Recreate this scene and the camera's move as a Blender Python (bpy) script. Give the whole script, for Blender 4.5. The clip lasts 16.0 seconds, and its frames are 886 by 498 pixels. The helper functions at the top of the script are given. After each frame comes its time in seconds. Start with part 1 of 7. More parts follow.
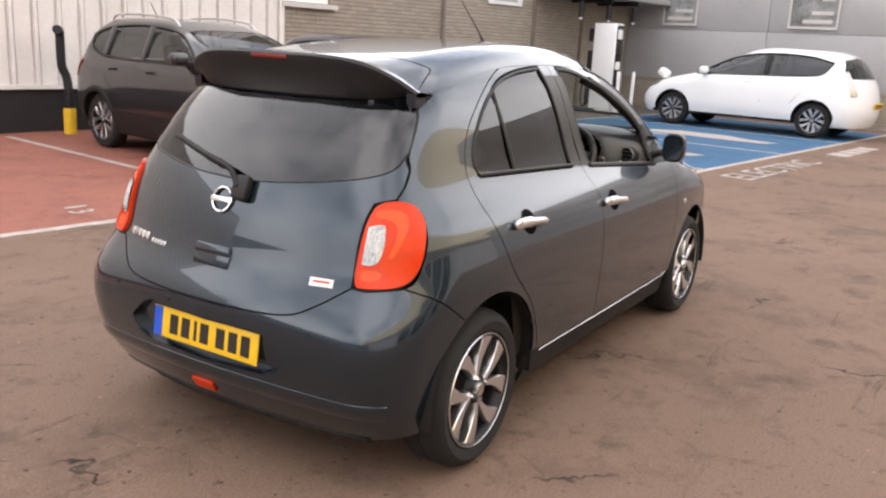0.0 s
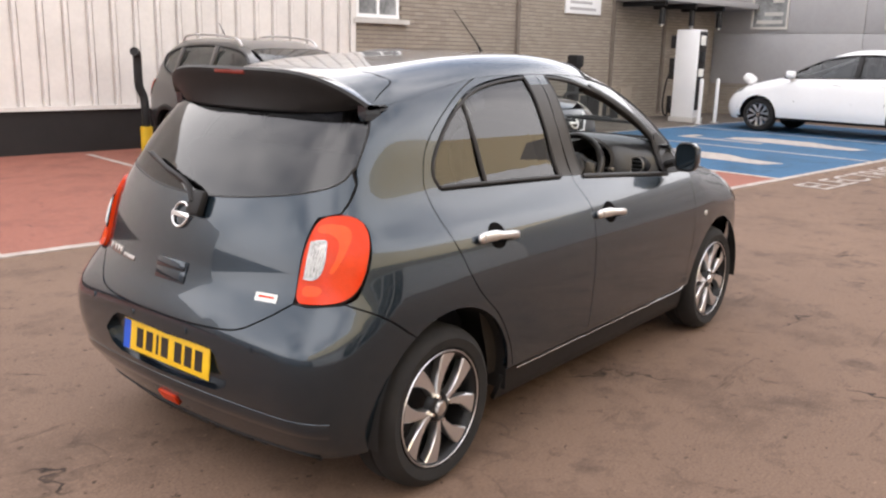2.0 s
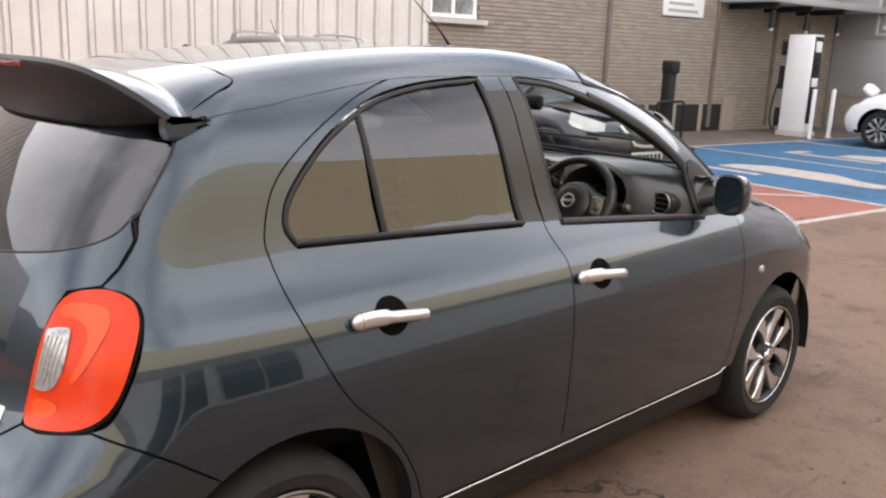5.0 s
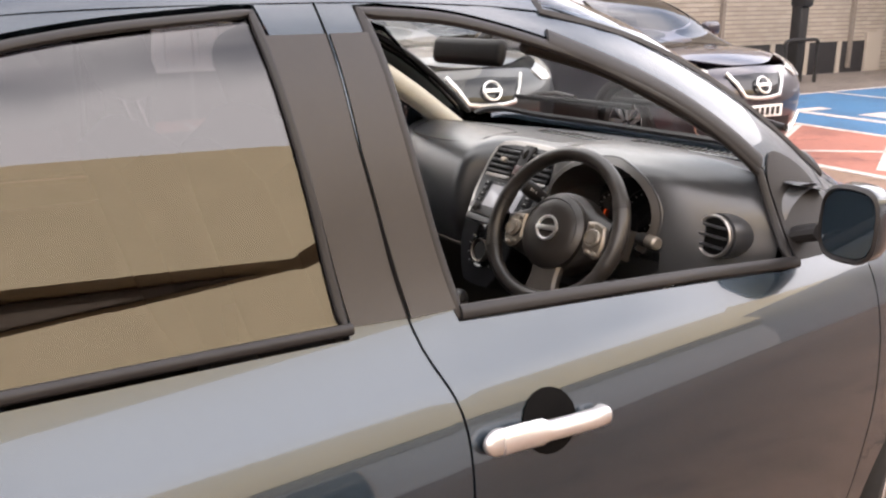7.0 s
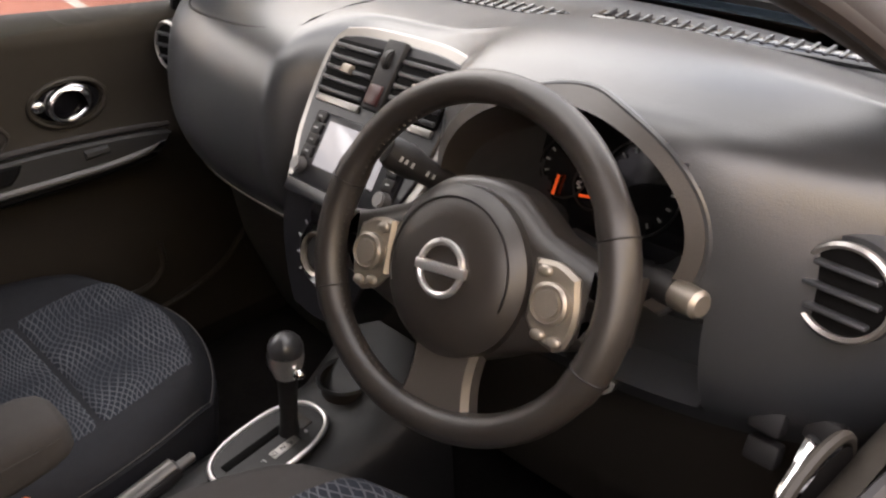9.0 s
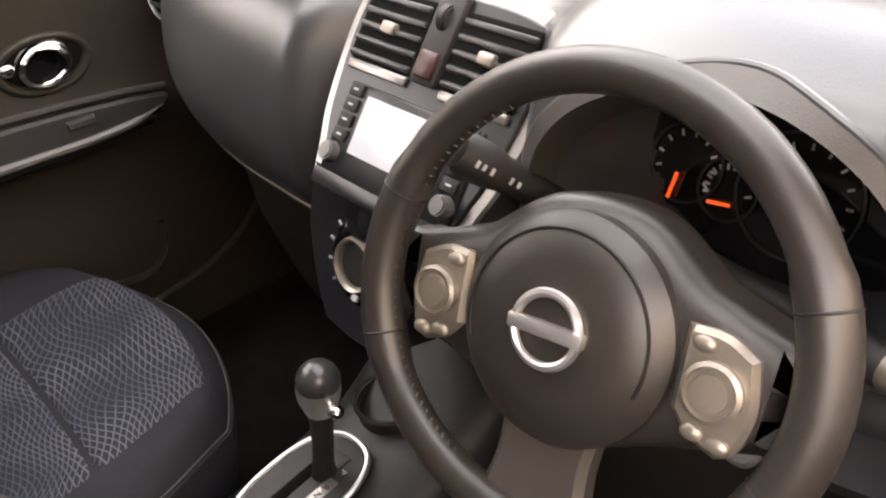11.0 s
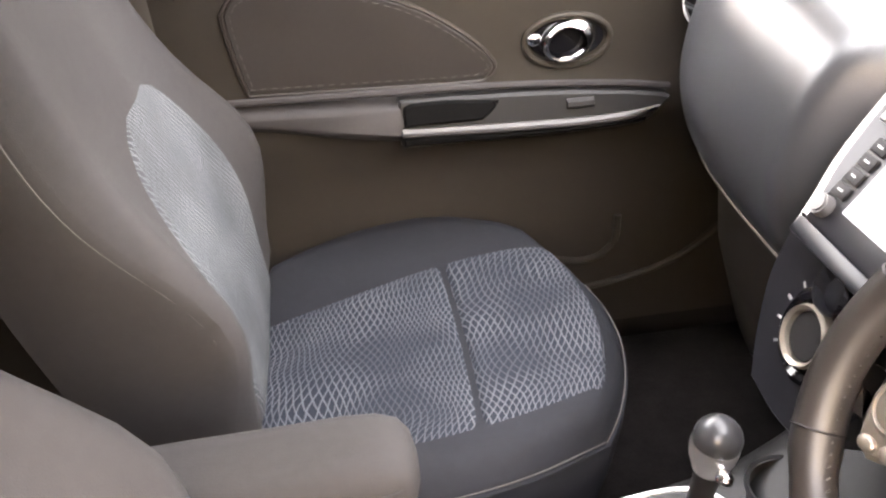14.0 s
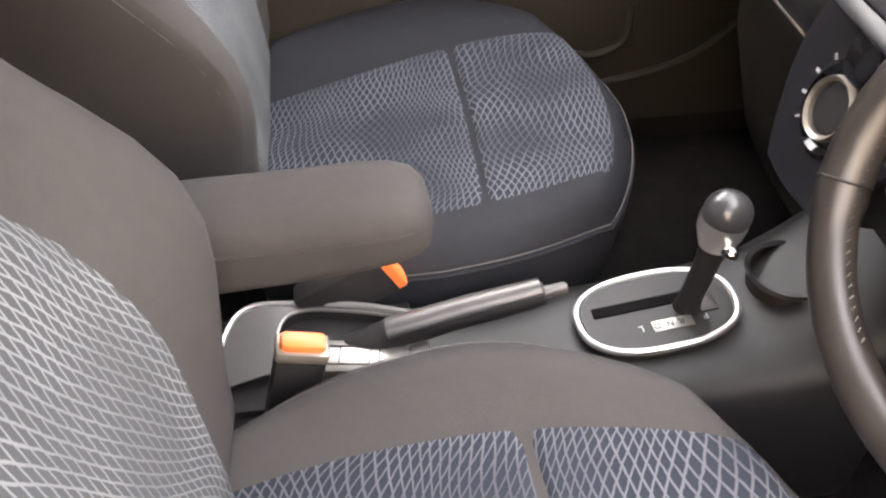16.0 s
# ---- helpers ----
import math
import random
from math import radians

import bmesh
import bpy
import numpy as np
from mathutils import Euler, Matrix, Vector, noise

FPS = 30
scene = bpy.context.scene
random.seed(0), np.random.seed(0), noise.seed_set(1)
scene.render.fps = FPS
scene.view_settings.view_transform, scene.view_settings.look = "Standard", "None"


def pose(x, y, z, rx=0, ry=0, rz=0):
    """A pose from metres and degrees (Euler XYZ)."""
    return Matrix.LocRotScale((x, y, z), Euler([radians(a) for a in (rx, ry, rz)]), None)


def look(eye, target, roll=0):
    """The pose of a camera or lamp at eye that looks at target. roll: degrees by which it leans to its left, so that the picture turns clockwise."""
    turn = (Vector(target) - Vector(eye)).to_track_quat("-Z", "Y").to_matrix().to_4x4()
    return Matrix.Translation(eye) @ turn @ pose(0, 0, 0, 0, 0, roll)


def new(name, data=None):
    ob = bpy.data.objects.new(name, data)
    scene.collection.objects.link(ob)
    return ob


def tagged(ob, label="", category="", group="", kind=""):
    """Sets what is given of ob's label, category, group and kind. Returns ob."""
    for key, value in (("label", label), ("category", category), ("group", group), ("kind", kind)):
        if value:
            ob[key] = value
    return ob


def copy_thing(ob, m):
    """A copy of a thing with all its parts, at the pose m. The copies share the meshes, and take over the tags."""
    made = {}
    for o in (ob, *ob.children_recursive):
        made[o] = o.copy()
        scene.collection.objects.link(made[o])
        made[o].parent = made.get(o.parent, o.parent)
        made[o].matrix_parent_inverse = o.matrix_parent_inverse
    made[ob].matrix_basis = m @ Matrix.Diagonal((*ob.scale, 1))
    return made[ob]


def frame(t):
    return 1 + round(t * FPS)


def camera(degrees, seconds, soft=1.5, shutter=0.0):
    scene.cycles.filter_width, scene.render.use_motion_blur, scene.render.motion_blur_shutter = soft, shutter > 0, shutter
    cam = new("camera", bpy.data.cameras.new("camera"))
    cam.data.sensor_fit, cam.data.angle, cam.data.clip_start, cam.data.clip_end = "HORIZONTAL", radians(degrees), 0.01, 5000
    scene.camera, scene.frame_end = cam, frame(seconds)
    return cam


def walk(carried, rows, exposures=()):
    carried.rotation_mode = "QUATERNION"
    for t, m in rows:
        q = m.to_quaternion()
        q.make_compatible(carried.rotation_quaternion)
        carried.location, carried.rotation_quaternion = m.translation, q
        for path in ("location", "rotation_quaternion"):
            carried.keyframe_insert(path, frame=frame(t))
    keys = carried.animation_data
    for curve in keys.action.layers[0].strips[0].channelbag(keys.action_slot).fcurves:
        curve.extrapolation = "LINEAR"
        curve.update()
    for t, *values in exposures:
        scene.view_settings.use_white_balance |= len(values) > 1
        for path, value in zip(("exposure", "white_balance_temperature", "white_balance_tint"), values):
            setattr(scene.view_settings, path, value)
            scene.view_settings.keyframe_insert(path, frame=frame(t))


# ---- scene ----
cam = camera(55.0, 16.0, soft=2.3)
PATH = [
    (0, (-2.556, -2.195, 1.528), (-0.906, -1.168, 1.055), 3.0),
    (0.5, (-2.378, -2.277, 1.518), (-0.767, -1.197, 1.03), 4.4),
    (1, (-2.298, -2.372, 1.535), (-0.738, -1.209, 1.075), 2.6),
    (1.5, (-2.23, -2.497, 1.545), (-0.695, -1.306, 1.072), 2.4),
    (2, (-2.211, -2.555, 1.539), (-0.691, -1.338, 1.085), 1.4),
    (2.5, (-2.176, -2.564, 1.532), (-0.678, -1.318, 1.083), 1.2),
    (3, (-2.131, -2.572, 1.523), (-0.643, -1.315, 1.069), 1.2),
    (3.5, (-1.976, -2.495, 1.514), (-0.537, -1.186, 1.052), -1.0),
    (4, (-1.707, -2.387, 1.525), (-0.25, -1.088, 1.088), -2.8),
    (4.5, (-1.345, -2.371, 1.517), (0.039, -1.005, 1.05), -0.3),
    (5, (-0.985, -2.305, 1.514), (0.371, -0.907, 1.063), 2.2),
    (7.3, (0.579, -1.501, 1.425), (1.663, 0.072, 0.832), -1.2),
    (7.6, (0.748, -1.369, 1.399), (1.815, 0.197, 0.758), -1.3),
    (7.8, (0.844, -1.253, 1.396), (1.93, 0.285, 0.724), -0.4),
    (8.2, (0.984, -1.073, 1.392), (2.09, 0.401, 0.616), -1.5),
    (10.3, (1.268, -0.626, 1.351), (2.449, 0.514, 0.208), -4.1),
    (10.5, (1.274, -0.618, 1.346), (2.433, 0.558, 0.217), -4.3),
    (11, (1.279, -0.596, 1.345), (2.36, 0.658, 0.223), -4.5),
    (11.5, (1.276, -0.575, 1.346), (2.257, 0.763, 0.229), -3.9),
    (12, (1.277, -0.564, 1.347), (2.162, 0.872, 0.273), -2.9),
    (12.5, (1.289, -0.547, 1.343), (2.056, 0.975, 0.298), -2.8),
    (13, (1.289, -0.544, 1.351), (1.878, 1.069, 0.325), -3.6),
    (13.5, (1.281, -0.548, 1.354), (1.668, 1.135, 0.345), -3.1),
    (14, (1.287, -0.551, 1.34), (1.486, 1.131, 0.276), -3.2),
    (14.5, (1.282, -0.56, 1.323), (1.388, 1.038, 0.124), -2.9),
    (15, (1.26, -0.563, 1.302), (1.402, 0.974, 0.031), -1.2),
    (15.5, (1.256, -0.571, 1.288), (1.426, 0.915, -0.04), -0.7),
    (16, (1.26, -0.568, 1.275), (1.443, 0.868, -0.105), -0.6),
]
walk(cam, [(t, look(e, g, r)) for t, e, g, r in PATH], exposures=((0.0, 0.70, 6500, 15), (3.5, 0.70, 6500, 15), (5.0, 0.72, 6400, 14), (7.3, 1.62, 6700, 19), (8.2, 1.75, 6750, 19), (10.3, 2.42, 7050, 23), (11.5, 2.85, 6900, 22), (12.5, 3.05, 6700, 22), (13.0, 3.1, 6650, 22), (14.0, 3.95, 6650, 21), (14.5, 3.95, 6700, 22), (15.0, 3.75, 6750, 21), (16.0, 3.68, 6700, 20)))

# ---- light ----
world = bpy.data.worlds.new("sky")
scene.world = world
world.use_nodes = True
wn = world.node_tree.nodes
sky = wn.new("ShaderNodeTexSky")
sky.sky_type = "NISHITA"
sky.sun_disc = False
sky.sun_elevation, sky.sun_rotation = radians(20), radians(10)
sky.dust_density, sky.air_density = 2.0, 1.0
wn["Background"].inputs["Strength"].default_value = 0.15
wl = world.node_tree.links
tco, cn, cr, cm = wn.new("ShaderNodeTexCoord"), wn.new("ShaderNodeTexNoise"), wn.new("ShaderNodeMapRange"), wn.new("ShaderNodeMix")
cn.inputs["Scale"].default_value, cn.inputs["Detail"].default_value = 1.7, 3
cr.inputs["From Min"].default_value, cr.inputs["From Max"].default_value, cr.inputs["To Max"].default_value = 0.26, 0.56, 0.94
cm.data_type = "RGBA"
cm.inputs[7].default_value = (15.0, 14.8, 14.6, 1)
wl.new(tco.outputs["Generated"], cn.inputs["Vector"])
wl.new(cn.outputs["Fac"], cr.inputs["Value"])
wl.new(cr.outputs["Result"], cm.inputs[0])
wl.new(sky.outputs[0], cm.inputs[6])
wl.new(cm.outputs[2], wn["Background"].inputs["Color"])
sun_data = bpy.data.lights.new("sun", "SUN")
sun_data.energy, sun_data.angle, sun_data.color = 3.5, radians(0.5), (1.0, 0.93, 0.83)
sun = new("sun", sun_data)
sun.matrix_world = look((-1.0, 9.34, 3.42), (0, 0, 0))


# ---- materials ----
def mat(name, base, rough=0.5, metal=0.0, coat=0.0, grain=0.0, grain_scale=400.0, vary=0.0, vary_scale=6.0, spec=0.5, second=None,
        emit=None, rough_vary=0.0):
    """Procedural surface: colour varied at two scales, fine relief, roughness breaks."""
    m = bpy.data.materials.new(name)
    m.use_nodes = True
    nt = m.node_tree
    b = nt.nodes["Principled BSDF"]
    b.inputs["Base Color"].default_value = (*base, 1)
    b.inputs["Roughness"].default_value = rough
    b.inputs["Metallic"].default_value = metal
    b.inputs["Coat Weight"].default_value = coat
    b.inputs["Coat Roughness"].default_value = 0.03
    b.inputs["Specular IOR Level"].default_value = spec
    if emit:
        b.inputs["Emission Color"].default_value = (*emit[:3], 1)
        b.inputs["Emission Strength"].default_value = emit[3]
    tc = nt.nodes.new("ShaderNodeTexCoord")
    if vary or second:
        n1 = nt.nodes.new("ShaderNodeTexNoise")
        n1.inputs["Scale"].default_value, n1.inputs["Detail"].default_value, n1.inputs["Roughness"].default_value = vary_scale, 8, 0.65
        n2 = nt.nodes.new("ShaderNodeTexNoise")
        n2.inputs["Scale"].default_value, n2.inputs["Detail"].default_value = vary_scale * 14, 4
        nt.links.new(tc.outputs["Object"], n1.inputs["Vector"])
        nt.links.new(tc.outputs["Object"], n2.inputs["Vector"])
        add = nt.nodes.new("ShaderNodeMath")
        add.operation = "MULTIPLY_ADD"
        nt.links.new(n2.outputs["Fac"], add.inputs[0])
        add.inputs[1].default_value = 0.35
        nt.links.new(n1.outputs["Fac"], add.inputs[2])
        ramp = nt.nodes.new("ShaderNodeValToRGB")
        lo = second or tuple(c * (1 - vary) for c in base)
        hi = base if second else tuple(min(1, c * (1 + vary)) for c in base)
        ramp.color_ramp.elements[0].position, ramp.color_ramp.elements[1].position = 0.45, 0.9
        ramp.color_ramp.elements[0].color, ramp.color_ramp.elements[1].color = (*lo, 1), (*hi, 1)
        nt.links.new(add.outputs[0], ramp.inputs["Fac"])
        nt.links.new(ramp.outputs["Color"], b.inputs["Base Color"])
        if rough_vary:
            mr = nt.nodes.new("ShaderNodeMapRange")
            mr.inputs["To Min"].default_value, mr.inputs["To Max"].default_value = rough - rough_vary, rough + rough_vary
            nt.links.new(n1.outputs["Fac"], mr.inputs["Value"])
            nt.links.new(mr.outputs["Result"], b.inputs["Roughness"])
    if grain:
        n3 = nt.nodes.new("ShaderNodeTexNoise")
        n3.inputs["Scale"].default_value, n3.inputs["Detail"].default_value = grain_scale, 3
        nt.links.new(tc.outputs["Object"], n3.inputs["Vector"])
        bump = nt.nodes.new("ShaderNodeBump")
        bump.inputs["Strength"].default_value, bump.inputs["Distance"].default_value = grain, 0.6 / grain_scale
        nt.links.new(n3.outputs["Fac"], bump.inputs["Height"])
        nt.links.new(bump.outputs["Normal"], b.inputs["Normal"])
    return m


def glass(name, tint, transmit=1.0, rough=0.0):
    """Thin clear or tinted pane: tinted see-through mixed with a mirror by Fresnel."""
    m = bpy.data.materials.new(name)
    m.use_nodes = True
    nt = m.node_tree
    nt.nodes.clear()
    out = nt.nodes.new("ShaderNodeOutputMaterial")
    see = nt.nodes.new("ShaderNodeBsdfTransparent")
    see.inputs["Color"].default_value = (*tint, 1)
    gl = nt.nodes.new("ShaderNodeBsdfGlossy")
    gl.inputs["Roughness"].default_value = rough
    lw = nt.nodes.new("ShaderNodeLayerWeight")
    lw.inputs["Blend"].default_value = 0.5
    pw = nt.nodes.new("ShaderNodeMath")
    pw.operation = "POWER"
    nt.links.new(lw.outputs["Facing"], pw.inputs[0])
    pw.inputs[1].default_value = 4.5
    fr = nt.nodes.new("ShaderNodeMapRange")
    fr.inputs["To Min"].default_value, fr.inputs["To Max"].default_value = 0.08, 1.0
    nt.links.new(pw.outputs[0], fr.inputs["Value"])
    mix = nt.nodes.new("ShaderNodeMixShader")
    nt.links.new(fr.outputs[0], mix.inputs[0])
    nt.links.new(see.outputs[0], mix.inputs[1])
    nt.links.new(gl.outputs[0], mix.inputs[2])
    nt.links.new(mix.outputs[0], out.inputs["Surface"])
    return m


M_PAINT = mat("slate_paint", (0.0155, 0.0275, 0.039), 0.26, 0.6, 1.0, grain=0.03, grain_scale=900, vary=0.06, vary_scale=2)
M_BLACKPAINT = mat("black_paint", (0.012, 0.012, 0.014), 0.3, 0.3, 1.0, vary=0.1, vary_scale=2)
M_PURPLEPAINT = mat("dark_plum_paint", (0.020, 0.016, 0.026), 0.3, 0.4, 1.0, vary=0.1, vary_scale=2)
M_WHITEPAINT = mat("white_paint", (0.80, 0.80, 0.80), 0.3, 0.0, 1.0, vary=0.03, vary_scale=2)
M_BLACK = mat("black_plastic", (0.014, 0.013, 0.013), 0.55, grain=0.25, grain_scale=900, vary=0.25, vary_scale=9, spec=0.3)
M_TRIM = mat("rubber_trim", (0.012, 0.011, 0.011), 0.45, vary=0.2, vary_scale=14, spec=0.3)
M_GLOSSBLACK = mat("gloss_black", (0.006, 0.006, 0.007), 0.08, spec=0.5)
M_TYRE = mat("tyre_rubber", (0.011, 0.0102, 0.010), 0.85, grain=0.3, grain_scale=250, vary=0.35, vary_scale=12)
M_ALLOY = mat("machined_alloy", (0.75, 0.75, 0.76), 0.28, 0.95, vary=0.05, vary_scale=20)
M_ALLOYDARK = mat("dark_alloy", (0.014, 0.014, 0.015), 0.4, 0.5, vary=0.1, vary_scale=20)
M_CHROME = mat("chrome", (0.80, 0.80, 0.80), 0.09, 1.0, vary=0.03, vary_scale=30)
M_SATIN = mat("satin_chrome", (0.72, 0.71, 0.70), 0.3, 0.9, vary=0.04, vary_scale=30)
M_LENSBAND = mat("bright_lens_band", (0.74, 0.075, 0.008), 0.16, 0.0, 0.1, vary=0.1, vary_scale=30, spec=0.25)
M_REVERSE = mat("ribbed_clear_lens", (0.34, 0.33, 0.31), 0.16, 0.5, 0.8, vary=0.6, vary_scale=70)
M_REDLENS = mat("red_lens", (0.60, 0.038, 0.004), 0.16, 0.0, 0.08, vary=0.12, vary_scale=20, spec=0.22)
M_DARKRED = mat("dark_red_lens", (0.16, 0.018, 0.012), 0.2, vary=0.1, vary_scale=30)
M_CLEARLENS = mat("clear_lens", (0.46, 0.45, 0.43), 0.14, 0.5, 0.6, vary=0.35, vary_scale=60)
M_PLATE = mat("yellow_plate", (0.82, 0.50, 0.015), 0.4, vary=0.03, vary_scale=20)
M_PLATEWHITE = mat("white_plate", (0.75, 0.75, 0.72), 0.4, vary=0.03, vary_scale=20)
M_PLATEBLUE = mat("blue_strip", (0.015, 0.09, 0.55), 0.4)
# near-black that paints the shade inside hollows, slots, vents and gaps
M_HOLE = mat("recess_shade_black", (0.004, 0.0038, 0.0038), 0.8, spec=0.05, vary=0.2, vary_scale=20)
M_INK = mat("black_ink", (0.02, 0.015, 0.012), 0.5)
M_PRIVACY = glass("privacy_glass", (0.10, 0.10, 0.11))
M_CLEAR = glass("clear_glass", (0.86, 0.90, 0.88))
M_DARKGLASS = glass("parked_car_glass", (0.25, 0.27, 0.27))


def tri_mix(nt, fac, a, b):
    mx = nt.nodes.new("ShaderNodeMix")
    mx.data_type = "RGBA"
    nt.links.new(fac, mx.inputs[0])
    for k, v in ((6, a), (7, b)):
        if isinstance(v, tuple):
            mx.inputs[k].default_value = (*v, 1)
        else:
            nt.links.new(v, mx.inputs[k])
    return mx.outputs[2]


CRACK_TURN = 52


def tarmac(name, base, dark, stain, stain_at=0.56, rough=0.85):
    """Worn ground: stone grain, broad tone changes, dark blots and thin cracks."""
    m = bpy.data.materials.new(name)
    m.use_nodes = True
    nt = m.node_tree
    b = nt.nodes["Principled BSDF"]
    tc = nt.nodes.new("ShaderNodeTexCoord")

    def nz(scale, detail=6, rough_=0.6):
        n = nt.nodes.new("ShaderNodeTexNoise")
        n.inputs["Scale"].default_value, n.inputs["Detail"].default_value, n.inputs["Roughness"].default_value = scale, detail, rough_
        nt.links.new(tc.outputs["Object"], n.inputs["Vector"])
        return n.outputs["Fac"]

    def ramp(fac, p0, p1):
        r = nt.nodes.new("ShaderNodeMapRange")
        r.inputs["From Min"].default_value, r.inputs["From Max"].default_value = p0, p1
        nt.links.new(fac, r.inputs["Value"])
        return r.outputs["Result"]

    col = tri_mix(nt, ramp(nz(0.55, 8), 0.35, 0.68), dark, base)
    col = tri_mix(nt, ramp(nz(90, 3), 0.35, 0.75), col, tuple(c * 1.35 for c in base))
    col = tri_mix(nt, ramp(nz(2.3, 7, 0.7), stain_at, stain_at + 0.2), col, stain)
    col = tri_mix(nt, ramp(nz(0.9, 9, 0.75), 0.50, 0.74), col, tuple(c * 0.62 for c in dark))
    col = tri_mix(nt, ramp(nz(6.5, 5, 0.7), 0.60, 0.70), col, tuple(c * 0.8 for c in dark))
    vo = nt.nodes.new("ShaderNodeTexVoronoi")
    vo.feature = "DISTANCE_TO_EDGE"
    vo.inputs["Scale"].default_value = 0.42
    warp = nt.nodes.new("ShaderNodeTexNoise")
    warp.inputs["Scale"].default_value = 1.7
    warp.inputs["Detail"].default_value = 6
    add = nt.nodes.new("ShaderNodeVectorMath")
    add.operation = "MULTIPLY_ADD"
    nt.links.new(tc.outputs["Object"], warp.inputs["Vector"])
    nt.links.new(warp.outputs["Color"], add.inputs[0])
    add.inputs[1].default_value = (0.9, 0.9, 0.9)
    nt.links.new(tc.outputs["Object"], add.inputs[2])
    nt.links.new(add.outputs[0], vo.inputs["Vector"])
    brk = nt.nodes.new("ShaderNodeMath")
    brk.operation = "MULTIPLY"
    nt.links.new(ramp(vo.outputs["Distance"], 0.005, 0.0), brk.inputs[0])
    nt.links.new(ramp(nz(0.9, 3), 0.45, 0.75), brk.inputs[1])
    col = tri_mix(nt, brk.outputs[0], col, stain)
    # small dark chips, pale stones and long shallow cracks
    col = tri_mix(nt, ramp(nz(17, 4, 0.6), 0.645, 0.70), col, tuple(c * 0.42 for c in dark))
    col = tri_mix(nt, ramp(nz(26, 3, 0.5), 0.70, 0.76), col, tuple(min(1.0, c * 1.9) for c in base))
    mp = nt.nodes.new("ShaderNodeMapping")
    mp.inputs["Scale"].default_value, mp.inputs["Rotation"].default_value = (0.55, 3.6, 1.0), (0, 0, radians(14))
    nt.links.new(tc.outputs["Object"], mp.inputs["Vector"])
    lo = nt.nodes.new("ShaderNodeTexNoise")
    lo.inputs["Scale"].default_value, lo.inputs["Detail"].default_value, lo.inputs["Roughness"].default_value = 1.6, 9, 0.72
    nt.links.new(mp.outputs[0], lo.inputs["Vector"])
    col = tri_mix(nt, ramp(lo.outputs["Fac"], 0.60, 0.70), col, tuple(c * 0.5 for c in dark))
    mw = nt.nodes.new("ShaderNodeMapping")
    mw.inputs["Rotation"].default_value = (0, 0, radians(CRACK_TURN))
    nt.links.new(tc.outputs["Object"], mw.inputs["Vector"])
    wv = nt.nodes.new("ShaderNodeTexWave")
    wv.wave_type, wv.bands_direction = "BANDS", "Y"
    for key, value in (("Scale", 0.30), ("Distortion", 5.0), ("Detail", 6.0), ("Detail Scale", 1.6), ("Detail Roughness", 0.62)):
        wv.inputs[key].default_value = value
    nt.links.new(mw.outputs[0], wv.inputs["Vector"])
    crk = nt.nodes.new("ShaderNodeMath")
    crk.operation = "MULTIPLY"
    nt.links.new(ramp(wv.outputs["Fac"], 0.9990, 0.9999), crk.inputs[0])
    nt.links.new(ramp(nz(1.9, 4), 0.48, 0.60), crk.inputs[1])
    col = tri_mix(nt, crk.outputs[0], col, tuple(c * 0.4 for c in stain))
    nt.links.new(col, b.inputs["Base Color"])
    b.inputs["Roughness"].default_value = rough
    b.inputs["Specular IOR Level"].default_value = 0.3
    bump = nt.nodes.new("ShaderNodeBump")
    bump.inputs["Strength"].default_value, bump.inputs["Distance"].default_value = 0.5, 0.006
    nt.links.new(nz(140, 4), bump.inputs["Height"])
    nt.links.new(bump.outputs["Normal"], b.inputs["Normal"])
    return m


M_GROUND = tarmac("worn_tarmac", (0.168, 0.110, 0.079), (0.122, 0.080, 0.058), (0.055, 0.038, 0.030))
M_RED = tarmac("red_bay_paint", (0.255, 0.098, 0.070), (0.215, 0.082, 0.060), (0.13, 0.060, 0.047), 0.6, 0.7)
M_BLUE = tarmac("blue_bay_paint", (0.030, 0.105, 0.20), (0.025, 0.08, 0.155), (0.03, 0.06, 0.10), 0.6, 0.65)
M_PAVE = tarmac("pale_concrete", (0.12, 0.10, 0.085), (0.08, 0.066, 0.055), (0.05, 0.045, 0.04))
M_LINE = mat("white_line_paint", (0.50, 0.46, 0.42), 0.7, second=(0.26, 0.21, 0.18), vary_scale=7, grain=0.3, grain_scale=120)
M_CLAD = mat("white_cladding", (0.66, 0.63, 0.60), 0.42, 0.0, vary=0.10, vary_scale=1.3)
M_PLINTH = mat("black_plinth", (0.010, 0.0085, 0.009), 0.7, vary=0.3, vary_scale=3)
M_GREYWALL = mat("grey_panel", (0.34, 0.335, 0.34), 0.55, vary=0.08, vary_scale=1.0)
M_PANEGREY = mat("hazy_window_pane", (0.20, 0.205, 0.205), 0.12, vary=0.7, vary_scale=1.6)
M_BRICKJOINT = mat("mortar", (0.165, 0.138, 0.115), 0.9, grain=0.4, grain_scale=200, vary=0.2, vary_scale=4)
M_YELLOW = mat("yellow_guard", (0.70, 0.45, 0.02), 0.5, vary=0.12, vary_scale=10)
M_CREAM = mat("cream_fascia", (0.70, 0.60, 0.40), 0.6, vary=0.06, vary_scale=1.0)
M_STONE = mat("stone_sill", (0.5, 0.48, 0.45), 0.7, vary=0.1, vary_scale=5)


